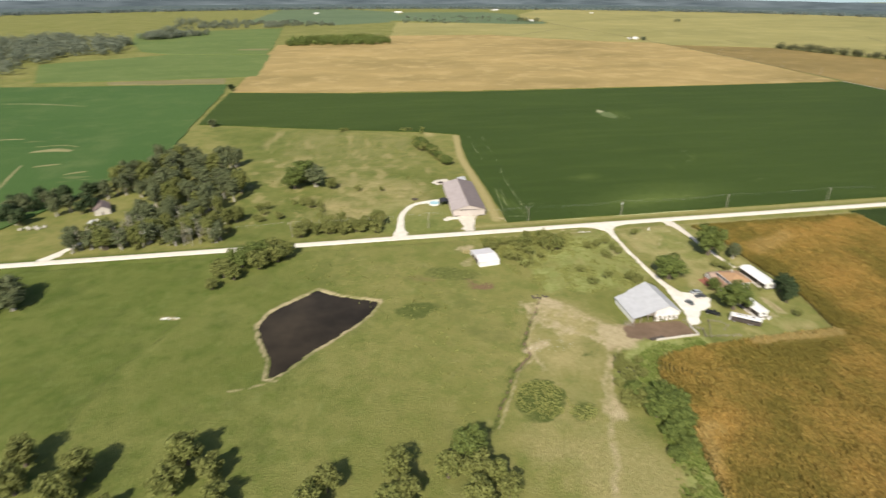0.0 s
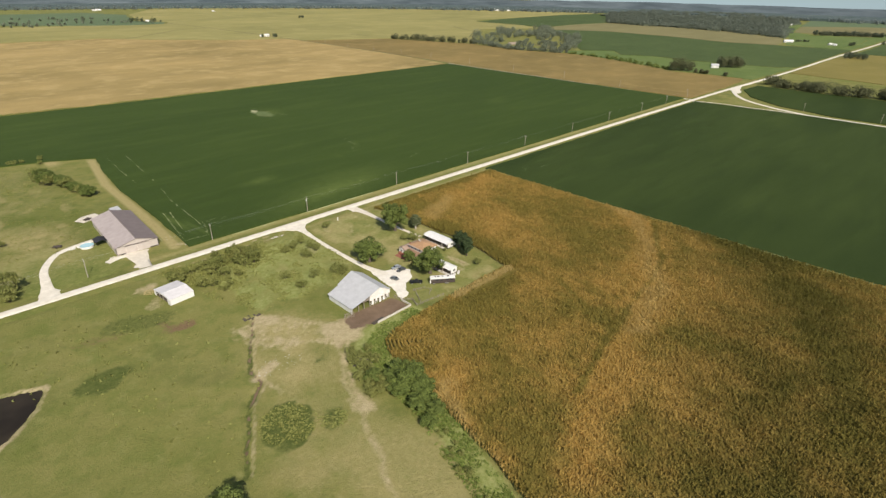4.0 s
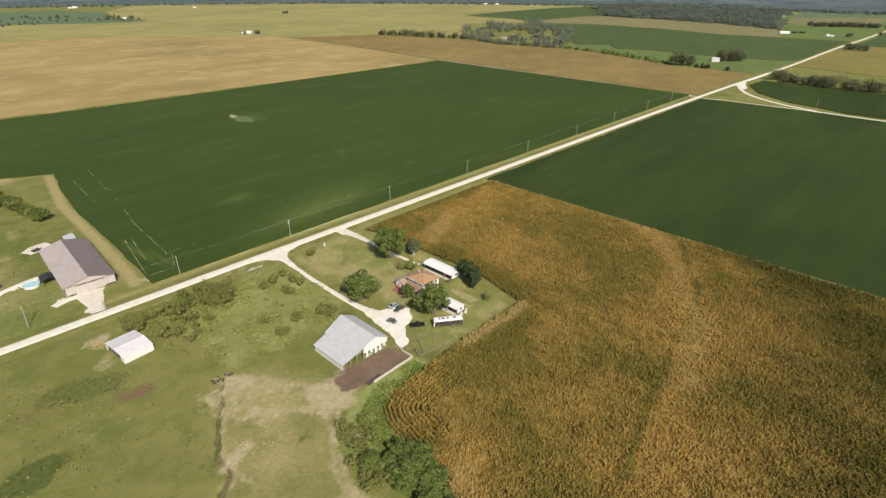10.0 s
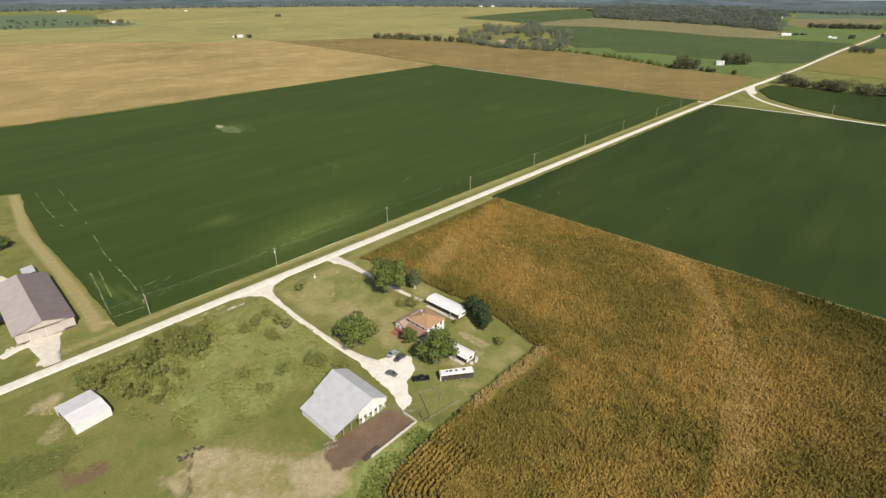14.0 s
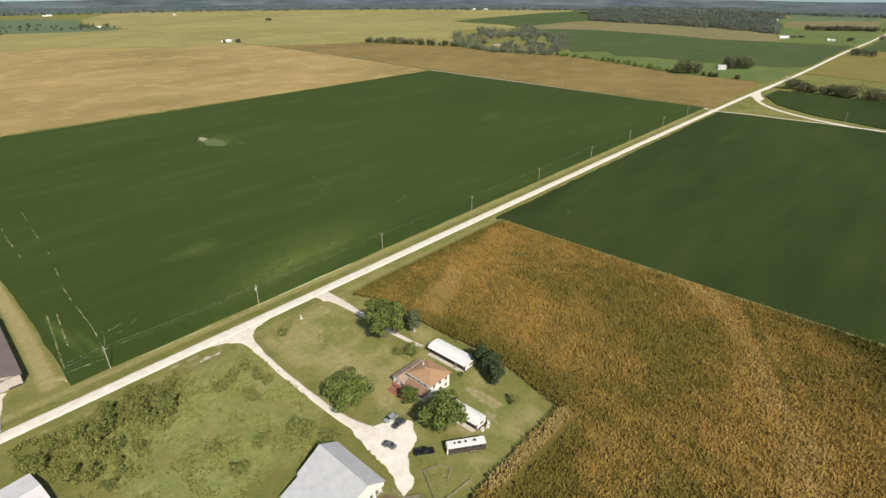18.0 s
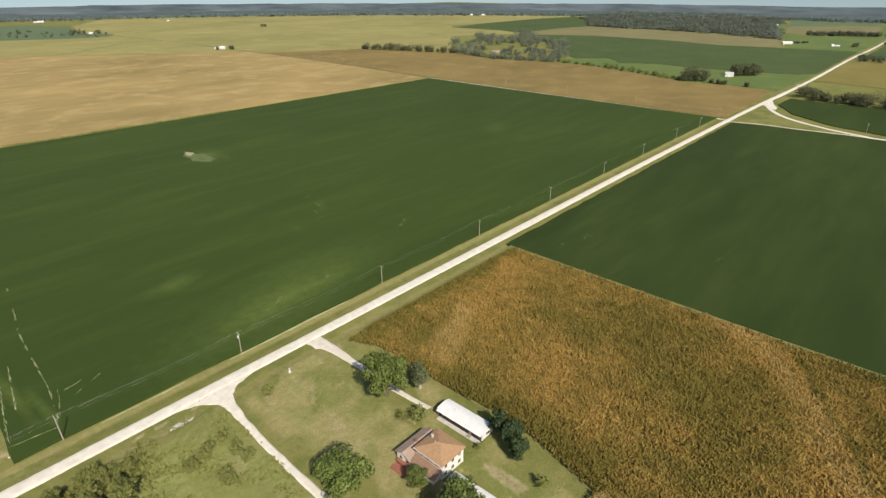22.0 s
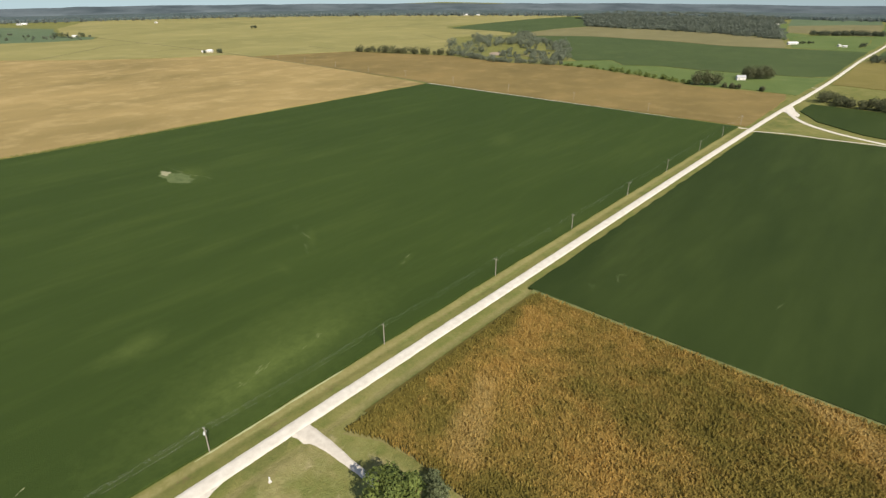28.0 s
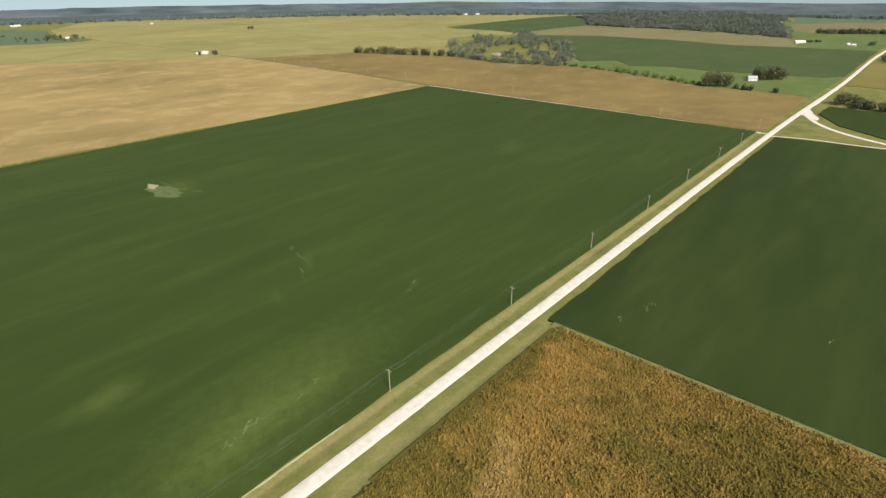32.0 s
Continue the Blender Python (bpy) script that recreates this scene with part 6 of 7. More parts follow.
def barn():
    t = thing("barn", "weathered barn with a wide pale metal roof and open board front", "barn")
    n, s = -76.8, -96.8
    R, B, W, E = (1.9, 7.2), (-6.6, 4.3), (-12.9, 2.7), (7.4, 4.4)     # ridge, break, west eave, east eave: x, z
    roof_sheet("roof", (R[0], n, R[1]), (R[0], s, R[1]), (B[0], s, B[1]), (B[0], n - 1.4, B[1]), M["galv"], t, 0.12)
    roof_sheet("lean_to_roof", (B[0], n - 2.2, B[1]), (B[0], s, B[1]), (W[0], s + 0.1, W[1]), (W[0], n - 3.0, W[1]), M["galv"], t, 0.12, label="pale sheet lean-to roof")
    roof_sheet("roof", (R[0], s, R[1]), (R[0], n, R[1]), (E[0], n - 0.3, E[1]), (E[0], s - 0.4, E[1]), M["galv"], t, 0.12)
    part("ridge_cap", bm_prism([(R[0] - 0.3, R[1] - 0.06), (R[0], R[1] + 0.07), (R[0] + 0.3, R[1] - 0.06)], s, n), M["galv"], t)
    y = n - 3.2
    part("wall", bm_prism([(B[0], -0.3), (6.9, -0.3), (6.9, E[1] - 0.1), (R[0], R[1] - 0.25), (B[0], B[1] - 0.2)], n - 1.6, n - 1.4), M["barn_boards"], t)
    part("wall", bm_box(6.7, 6.9, s + 0.5, n - 1.6, -0.3, E[1] - 0.2), M["barn_boards"], t)
    part("wall", bm_box(W[0] + 0.5, W[0] + 0.65, s + 0.6, y, -0.3, W[1] - 0.15), M["white_metal"], t)
    part("lean_to_wall", bm_prism([(W[0] + 0.65, -0.3), (B[0], -0.3), (B[0], B[1] - 0.2), (W[0] + 0.65, W[1] - 0.1)], y - 0.15, y), M["barn_boards"], t)
    # open south front: separate boards under the gable, posts below
    x = B[0] + 3.2
    i = 0
    while x < 6.7:
        zt = (R[1] - 0.3 - abs(x - R[0]) * (R[1] - B[1]) / 8.5) if x < R[0] else (R[1] - 0.3 - (x - R[0]) * (R[1] - E[1]) / 5.5)
        zb = (2.4, 0.2, 2.6, 1.4, 2.3, 0.1)[i % 6]
        part("board", bm_box(x, x + 0.92, s + 0.35, s + 0.42, zb, zt), M["white_boards"], t)
        x += 0.98
        i += 1
    for px in (-12.2, -9.2, -6.4, -3.4, -0.4, 2.6, 5.2, 6.8):
        zt = 2.6 if px < -9 else 4.0
        part("post", bm_box(px - 0.12, px + 0.12, s + 0.45, s + 0.7, -0.3, zt), M["old_wood"], t)
    for zz in (0.6, 1.3):
        part("rail", bm_box(-3.4, 6.8, s + 0.28, s + 0.34, zz, zz + 0.15), M["white_boards"], t)
    part("loft_floor", bm_box(-6.4, 6.6, s + 1.0, n - 1.8, 2.75, 2.9), M["old_wood"], t)
    part("hay", bm_box(-2, 6.4, s + 6, n - 2.2, 0.0, 2.3, bevel=0.2), M["hay"], t)


barn()


def low_wall(name, a, b, label, h=0.9, w=0.25, mat="concrete"):
    p, q = Vector((*a, 0)), Vector((*b, 0))
    t = thing(name, label, "wall", Matrix.Translation(p) @ Matrix.Rotation(math.atan2(q.y - p.y, q.x - p.x), 4, "Z"))
    L = (q - p).length
    n = max(1, int(L / 3))
    for i in range(n):
        part("wall_panel", bm_box(L * i / n, L * (i + 1) / n - 0.03, -w / 2, w / 2, -0.4, h + 0.06 * ((i * 7) % 3 - 1), bevel=0.03), M[mat], t)


low_wall("yard_wall", (9.2, -107.8), (-9, -108.4), "low pale concrete wall along the cattle yard")
low_wall("yard_wall", (9.2, -107.6), (9.0, -102), "low pale concrete wall along the cattle yard")
low_wall("muck_ridge", (-5, -106.8), (-11, -107.6), "dark wet muck piled against the wall", 0.5, 1.4, "dark_inside")


def fence(pts, label, posts=2.6, rails=(0.5, 1.0), name="fence", mat="old_wood", hgt=1.25):
    t = thing(name, label, "fence")
    for (ax, ay), (bx, by) in zip(pts[:-1], pts[1:]):
        L = math.hypot(bx - ax, by - ay)
        n = max(1, int(L / posts))
        for i in range(n + 1):
            x, y = ax + (bx - ax) * i / n, ay + (by - ay) * i / n
            part("post", bm_rod((x, y, -0.4), (x, y, hgt), 0.09, 0.08, 6), M[mat], t)
        for z in rails:
            part("rail", bm_rod((ax, ay, z), (bx, by, z), 0.055, None, 5), M[mat], t)


fence([(8.5, -98), (9, -102.2), (12.5, -105), (10.7, -109.8)], "old grey wooden corral fence by the barn", 1.6, (0.4, 0.8, 1.2), mat="old_wood", hgt=1.4)
fence([(18, -99.6), (22.7, -101.5), (24.1, -104.6), (21, -106.5)], "grey rail fence round a small pen", 2.0)
fence([(24.8, -111.3), (10.7, -109.8)], "long grey rail fence beside the corn", 2.5, (0.6, 1.1))
fence([(18.5, -100), (14.5, -107.2), (13, -109.9)], "grey rail fence across the garden", 2.2)
fence([(-15.4, -95.3), (-11.9, -96.5)], "short wooden gate panel by the barn corner", 1.2, (0.3, 0.7, 1.1))
fence([(-16.6, -96.8), (-13, -98.2)], "short wooden gate panel by the barn corner", 1.2, (0.3, 0.7, 1.1))


# ---- farmhouse ----


def hip_roof(x0, x1, y0, y1, z, rise, over):
    """A hipped roof with a short ridge along its longer side."""
    x0, x1, y0, y1 = x0 - over, x1 + over, y0 - over, y1 + over
    hx, hy = (x1 - x0) / 2, (y1 - y0) / 2
    cx, cy = (x0 + x1) / 2, (y0 + y1) / 2
    d = min(hx, hy)
    if hx > hy:
        a, b = (cx - hx + d, cy, z + rise), (cx + hx - d, cy, z + rise)
        faces = [(0, 1, 5, 4), (2, 3, 4, 5), (3, 0, 4), (1, 2, 5)]
    else:
        a, b = (cx, cy - hy + d, z + rise), (cx, cy + hy - d, z + rise)
        faces = [(0, 1, 4), (1, 2, 5, 4), (2, 3, 5), (3, 0, 4, 5)]
    bm = bmesh.new()
    vs = [bm.verts.new(v) for v in ((x0, y0, z), (x1, y0, z), (x1, y1, z), (x0, y1, z), a, b)]
    lo = [bm.verts.new((v.co.x, v.co.y, z - 0.22)) for v in vs[:4]]
    for f in faces:
        bm.faces.new([vs[i] for i in f])
    for i in range(4):
        bm.faces.new((vs[i], lo[i], lo[(i + 1) % 4], vs[(i + 1) % 4]))
    bm.faces.new(lo)
    bmesh.ops.recalc_face_normals(bm, faces=bm.faces[:])
    return bm


def farmhouse():
    t = thing("farmhouse", "white two-storey farmhouse with orange-brown hip roof and low wing", "house")
    part("upper_wall", bm_box(41.0, 49.8, -81.2, -71.8, -0.3, 5.5), M["white_siding"], t)
    part("roof", hip_roof(41.0, 49.8, -81.2, -71.8, 5.5, 1.7, 0.6), M["shingle"], t, "orange-brown shingle hip roof")
    part("wing_wall", bm_box(38.3, 49.8, -71.75, -66.9, -0.3, 2.9), M["white_siding"], t)
    for yy, z in ((-66.2, 2.75), (-72.2, 2.75)):
        part("wing_roof", bm_slab([(37.9, -69.2, 4.1), (49.9, -69.2, 4.1), (49.9, yy, z), (37.9, yy, z)], 0.14), M["shingle_wing"], t, "pale brown shingle wing roof")
    bm = bm_prism([(-71.7, 2.9), (-69.2, 3.95), (-66.95, 2.9)], 0, 0.2)
    bm.transform(Matrix(((0, 1, 0, 38.3), (1, 0, 0, 0), (0, 0, 1, 0), (0, 0, 0, 1))))
    bmesh.ops.recalc_face_normals(bm, faces=bm.faces[:])
    part("gable_wall", bm, M["white_siding"], t)
    part("patio", bm_box(34.6, 37.15, -75.5, -67.6, -0.2, 0.12, bevel=0.02), M["brick"], t, "red brick patio")
    part("porch_wall", bm_box(38.4, 40.95, -80.6, -71.8, -0.3, 2.5), M["white_siding"], t)
    part("porch_roof", bm_slab([(41, -81.4, 3.5), (41, -71.9, 3.5), (37.7, -71.9, 2.6), (37.7, -81.4, 2.6)], 0.16), M["shingle_dark"], t, "brown shingle porch roof")
    part("brick_front", bm_box(37.2, 38.3, -73.5, -67.4, -0.3, 0.9, bevel=0.03), M["brick"], t, "red brick planter wall")
    part("brick_front", bm_box(36.4, 38.35, -76.8, -73.6, -0.3, 0.45, bevel=0.03), M["brick"], t, "red brick front steps")
    part("chimney", bm_box(46.0, 46.6, -73.2, -72.6, 5.5, 7.0, bevel=0.03), M["concrete"], t)
    part("chimney", bm_box(43.4, 44.0, -69.4, -68.8, 3.0, 4.6, bevel=0.03), M["brick"], t)
    part("vent_pipe", bm_rod((44.8, -75.4, 6.4), (44.8, -75.4, 7.4), 0.12), M["white_metal"], t)
    for x in (42.6, 45.4, 48.2):
        window(t, x, -81.2, 3.4, 1.0, 1.3, "y-")
        window(t, x, -81.2, 0.9, 1.0, 1.3, "y-")
    for y in (-79, -76, -73.5):
        window(t, 49.8, y, 3.4, 1.0, 1.3, "x+")
        window(t, 49.8, y, 0.9, 1.0, 1.3, "x+")
        window(t, 41.0, y, 3.9, 1.0, 1.0, "x-")
    for y in (-70.8, -68.5):
        window(t, 38.3, y, 1.0, 1.1, 1.2, "x-")
    for y in (-79.2, -77.2):
        window(t, 38.4, y, 1.0, 1.1, 1.2, "x-")
    door(t, 38.4, -74.2, 0.1, 0.95, 2.05, "x-", "dark_trim")
    part("gutter", bm_box(40.28, 40.4, -81.8, -71.2, 5.32, 5.45), M["white_metal"], t)
    part("corner_board", bm_box(49.78, 49.9, -81.26, -81.1, 0, 5.4), M["white_siding"], t)


farmhouse()


def mobile_home(name, label, m, w, l, h, windows):
    """A long white home with a low arched roof, skirting, windows, door and steps; x across, y along."""
    t = thing(name, label, "mobile home", m)
    a = w / 2
    part("body", bm_box(-a, a, -l / 2, l / 2, 0.55, h, bevel=0.06), M["white_metal"], t)
    prof = [(-a - 0.15, h - 0.05)] + [(-a - 0.15 + (w + 0.3) * i / 10, h + 0.08 + 0.45 * math.sin(math.pi * i / 10)) for i in range(11)] + [(a + 0.15, h - 0.05)]
    part("roof", bm_prism(prof, -l / 2 - 0.2, l / 2 + 0.2), M["white_metal"], t, "white arched sheet roof")
    part("skirting", bm_box(-a + 0.1, a - 0.1, -l / 2 + 0.1, l / 2 - 0.1, -0.2, 0.57), M["dark_trim"], t)
    for y in windows:
        window(t, -a, y, 1.5, 1.5, 1.0, "x-", "dark_trim")
        window(t, a, y, 1.5, 1.2, 0.9, "x+")
    door(t, -a, windows[0] + 1.9, 0.6, 0.9, 2.0, "x-", "tan_metal")
    # added dark sheet over the white wall paints in its shaded side
    part("side_panel", bm_box(-a - 0.03, -a - 0.005, -l / 2 + 0.3, l / 2 - 0.3, 0.6, h - 0.55), M["dark_inside"], t, "dark panel painting the shade on this side")
    part("awning", bm_slab([(-a + 0.1, -l / 2, h + 0.02), (-a + 0.1, l / 2, h + 0.02), (-a - 0.9, l / 2, h - 0.3), (-a - 0.9, -l / 2, h - 0.3)], 0.05), M["white_metal"], t, "white sheet awning")
    part("deck", bm_box(-a - 1.5, -a - 0.05, -l / 2 + 0.6, l / 2 - 0.6, -0.2, 0.18, bevel=0.02), M["concrete"], t, "pale concrete walkway strip")
    s = part("steps", bm_box(-a - 1.2, -a - 0.02, windows[0] + 1.3, windows[0] + 2.5, -0.2, 0.35, bevel=0.02), M["old_wood"], t)
    window(t, 0, -l / 2, 1.4, 1.4, 1.0, "y-")
    part("vent", bm_box(-0.25, 0.25, l * 0.2, l * 0.2 + 0.5, h + 0.4, h + 0.75, bevel=0.05), M["white_metal"], t)
    return t


mobile_home("mobile_home", "long white mobile home with arched roof beside corn", pose(61.2, -72.4, 0, 0, 0, 1), 5.2, 17, 3.0, (-6, -2, 2, 6))
mobile_home("mobile_home", "narrow white mobile home behind a large tree", pose(42.0, -92.4, 0, 0, 0, 2), 3.9, 17, 2.9, (-5, -1, 3))
for i, (x, y, r) in enumerate(((41.5, -101.9, 0), (43.6, -102.3, 20), (44.8, -101.6, 40))):
    t = thing("storage_bin", "pale plastic storage bin beside the mobile home", "bin", pose(x, y, 0, 0, 0, r), "yard clutter")
    part("tub", bm_box(-0.5, 0.5, -0.4, 0.4, -0.05, 0.8, bevel=0.06), M["white_metal"], t)
    part("lid", bm_box(-0.55, 0.55, -0.45, 0.45, 0.8, 0.9, bevel=0.03), M["concrete"], t)

# ---- vehicles ----


def car_paint(name, c, rough=0.3, metal=0.3):
    k = Mat(name, rough, metal, 0.5)
    return k.color(k.mix(k.ramp(k.noise(1.5, 3.0), 0.3, 0.7), c, tuple(min(1, v * 1.25 + 0.004) for v in c)))


def wheels(t, xs, half, r, w=0.22):
    for x in xs:
        for sg in (-1, 1):
            ty = part("tyre", bm_rod((x, sg * (half - w), r), (x, sg * half, r), r, None, 18), M["black"], t)
            part("rim", bm_rod((x, sg * (half - 0.02), r), (x, sg * (half + 0.015), r), r * 0.6, None, 12), M["wire"], ty)


def car(label, m, paint_mat, l=4.7, w=1.8, kind="sedan"):
    """A car whose nose points along local x."""
    t = thing("car" if kind != "pickup" else "pickup_truck", label, "car" if kind != "pickup" else "pickup", m)
    h = l / 2
    if kind == "pickup":
        part("body", bm_box(-h, h, -w / 2, w / 2, 0.45, 1.05, bevel=0.09), paint_mat, t)
        cab = [(-0.5, 1.0), (-0.35, 1.8), (0.75, 1.8), (1.25, 1.05)]
        part("bed_rail", bm_box(-h + 0.05, -0.55, -w / 2, -w / 2 + 0.12, 1.0, 1.25, bevel=0.02), paint_mat, t)
        part("bed_rail", bm_box(-h + 0.05, -0.55, w / 2 - 0.12, w / 2, 1.0, 1.25, bevel=0.02), paint_mat, t)
        part("tailgate", bm_box(-h, -h + 0.08, -w / 2 + 0.12, w / 2 - 0.12, 1.0, 1.25, bevel=0.02), paint_mat, t)
    else:
        prof = [(-h, 0.4), (-h, 0.85), (-h + 0.5, 0.98), (h - 1.3, 0.95), (h - 0.1, 0.75), (h, 0.4)]
        bm = bm_prism(prof, -w / 2, w / 2)
        bmesh.ops.bevel(bm, geom=bm.edges[:], offset=0.07, segments=2, affect="EDGES")
        part("body", bm, paint_mat, t)
        cab = [(-h + 0.35, 0.93), (-h + 0.95, 1.45), (0.55, 1.47), (1.25, 0.93)]
    bm = bm_prism(cab, -w / 2 + 0.12, w / 2 - 0.12)
    bmesh.ops.bevel(bm, geom=bm.edges[:], offset=0.05, segments=2, affect="EDGES")
    c = part("cabin", bm, paint_mat, t)
    (x0, z0), (x1, z1), (x2, z2), (x3, z3) = cab
    part("windscreen", bm_slab([(x2 + 0.07, -w / 2 + 0.2, z2 - 0.04), (x2 + 0.07, w / 2 - 0.2, z2 - 0.04), (x3 + 0.02, w / 2 - 0.2, z3 + 0.08), (x3 + 0.02, -w / 2 + 0.2, z3 + 0.08)], 0.02), GLASS.m, c)
    part("rear_window", bm_slab([(x1 - 0.06, w / 2 - 0.2, z1 - 0.04), (x1 - 0.06, -w / 2 + 0.2, z1 - 0.04), (x0 + 0.02, -w / 2 + 0.2, z0 + 0.1), (x0 + 0.02, w / 2 - 0.2, z0 + 0.1)], 0.02), GLASS.m, c)
    for sg in (-1, 1):
        y = sg * (w / 2 - 0.11)
        part("side_window", bm_prism([(x0 + 0.35, z0 + 0.12), (x1 + 0.12, z1 - 0.1), (x2 - 0.05, z2 - 0.1), (x3 - 0.3, z3 + 0.12)], min(y, y + sg * 0.02), max(y, y + sg * 0.02)), GLASS.m, c)
        part("headlight", bm_box(h - 0.1, h + 0.01, sg * 0.62 - 0.16, sg * 0.62 + 0.16, 0.62, 0.76, bevel=0.02), M["porcelain"], t)
        part("tail_light", bm_box(-h - 0.01, -h + 0.06, sg * 0.7 - 0.12, sg * 0.7 + 0.12, 0.65, 0.82, bevel=0.02), M["brick"], t)
        part("mirror", bm_box(x3 - 0.45, x3 - 0.3, sg * (w / 2 + 0.02) - 0.09, sg * (w / 2 + 0.02) + 0.09, z3 + 0.1, z3 + 0.24, bevel=0.02), M["black"], t)
    part("bumper", bm_box(h - 0.05, h + 0.08, -w / 2 + 0.1, w / 2 - 0.1, 0.36, 0.55, bevel=0.03), M["dark_trim"], t)
    wheels(t, (-h + 0.95, h - 0.95), w / 2 + 0.01, 0.34)
    return t


car("silver sedan parked on the gravel yard", pose(26.2, -78.6, 0.12, 0, 0, 175), car_paint("silver_paint", (0.42, 0.44, 0.46), 0.3, 0.5))
car("dark grey car parked beside a silver car", pose(26.3, -82.0, 0.12, 0, 0, 178), car_paint("graphite_paint", (0.07, 0.075, 0.08), 0.3, 0.4))
car("grey hatchback parked on the gravel yard", pose(18.6, -86.2, 0.13, 0, 0, -70), car_paint("grey_paint", (0.13, 0.145, 0.15), 0.3, 0.4), 4.0)
car("black pickup truck parked beside a motorhome", pose(23.6, -95.2, 0.02, 0, 0, -38), car_paint("black_paint", (0.012, 0.012, 0.014), 0.3, 0.2), 5.6, 1.95, "pickup")


def motorhome():
    t = thing("motorhome", "large white motorhome with dark stripes parked on grass", "motorhome", pose(32.4, -103.0, 0.0, 0, 0, 180 - 36))
    l, w = 5.7, 1.3
    bm = bm_prism([(-l, 0.5), (-l, 3.1), (l - 0.35, 3.1), (l - 0.1, 2.7), (l, 0.9), (l, 0.5)], -w, w)
    bmesh.ops.bevel(bm, geom=bm.edges[:], offset=0.1, segments=2, affect="EDGES")
    b = part("body", bm, M["white_metal"], t)
    part("roof", bm_box(-l + 0.1, l - 0.5, -w + 0.12, w - 0.12, 3.08, 3.16, bevel=0.03), M["white_metal"], t)
    for x, s in ((-2.6, 0.45), (1.8, 0.45), (0.0, 0.28), (3.2, 0.25)):
        part("roof_unit", bm_box(x - s, x + s, -0.32, 0.32, 3.15, 3.42, bevel=0.06), M["dark_trim"] if s > 0.3 else M["black"], t, "dark roof air unit")
    for sg in (-1, 1):
        y = sg * (w + 0.012)
        part("stripe", bm_box(-l + 0.05, l - 0.4, min(y, y - sg * 0.03), max(y, y - sg * 0.03), 0.55, 2.6), M["dark_trim"], t, "dark brown side body panel")
        for x in (-3.9, -2.2, 0.4, 2.4):
            yy = sg * w
            part("side_window", bm_box(x - 0.55, x + 0.55, min(yy, yy + sg * 0.03), max(yy, yy + sg * 0.03), 1.75, 2.45, bevel=0.02), GLASS.m, b)
    part("windscreen", bm_slab([(l - 0.13, -w + 0.1, 2.75), (l - 0.13, w - 0.1, 2.75), (l + 0.03, w - 0.1, 1.3), (l + 0.03, -w + 0.1, 1.3)], 0.03), GLASS.m, b)
    part("front_panel", bm_box(l - 0.02, l + 0.06, -w + 0.1, w - 0.1, 0.5, 1.25, bevel=0.03), M["black"], t)
    wheels(t, (-2.4, -1.5, 3.9), w + 0.01, 0.45)


motorhome()

# ---- power line ----


def utility_pole(x, y, first=None, h=8.9, lean=0.0):
    t = thing("utility_pole", "weathered grey wooden utility pole with crossarm beside road", "utility pole", pose(x, y, 0, 0, lean, 0), "road power line")
    part("pole", bm_rod((0, 0, -0.6), (0, 0, h), 0.19, 0.13, 10), M["pole_wood"], t)
    part("crossarm", bm_box(-0.06, 0.06, -1.2, 1.2, h - 0.55, h - 0.40), M["pole_wood"], t)
    part("brace", bm_rod((0.07, 0.75, h - 0.5), (0.14, 0, h - 1.2), 0.025, None, 5), M["wire"], t)
    part("brace", bm_rod((0.07, -0.75, h - 0.5), (0.14, 0, h - 1.2), 0.025, None, 5), M["wire"], t)
    for yy in (-1.1, 1.1, 0):
        zz = h - 0.4 if yy else h
        part("insulator", bm_rod((0, yy, zz), (0, yy, zz + 0.22), 0.06, 0.04, 8), M["porcelain"], t)
    return t


POLES = [(-227, 10.2), (-153, 10.4), (-79.5, 10.8), (-21.9, 10.8), (34.6, 10.2), (103.2, 10.4), (173, 10.6), (243, 10.5), (313.2, 10.3), (378.7, 10.3), (447.3, 10.4), (506, 10.4), (566, 11.5)]
for i, (x, y) in enumerate(POLES):
    utility_pole(x, y, lean=(0, 0, 1.5, -1.0, 0.8, 0)[i % 6])
can = thing("transformer", "grey can transformer on a utility pole", "transformer", pose(34.3, 9.95, 7.4))
part("tank", bm_rod((0, 0, -0.5), (0, 0, 0.4), 0.24, None, 12), M["porcelain"], can)
part("bushing", bm_rod((0, 0, 0.4), (0, 0, 0.65), 0.05, None, 6), M["porcelain"], can)
line = thing("power_line", "three sagging bare wires between utility poles", "wires")
for dy, z in ((-1.1, 8.72), (1.1, 8.72), (0, 9.12)):
    bm = bmesh.new()
    for (ax, ay), (bx, by) in zip(POLES[:-1], POLES[1:]):
        pts = [(ax + (bx - ax) * i / 10, ay + dy + (by - ay) * i / 10, z - 4 * 0.9 * (i / 10) * (1 - i / 10)) for i in range(11)]
        for p, q in zip(pts[:-1], pts[1:]):
            bm_rod(p, q, 0.007, None, 4, bm)
    part("wire", bm, M["wire"], line)
for x, y in ((581, -110), (575, -180), (574, -250), (568, 102), (577, 194), (577, 286), (578, 378), (579, 470), (579, 550), (579, 630), (581, 716), (583, 801)):
    utility_pole(x, y)

# ---- small things ----


def yard_post(x, y):
    t = thing("yard_ornament", "small white stone yard ornament on a base", "ornament", pose(x, y, 0))
    part("base", bm_box(-0.45, 0.45, -0.45, 0.45, -0.1, 0.25, bevel=0.04), M["concrete"], t)
    bm = bm_rod((0, 0, 0.2), (0, 0, 1.1), 0.32, 0.2, 12)
    bm_rod((0, 0, 1.05), (0, 0, 1.6), 0.16, 0.28, 12, bm)
    part("column", bm, M["white_siding"], t)


yard_post(40, -12)


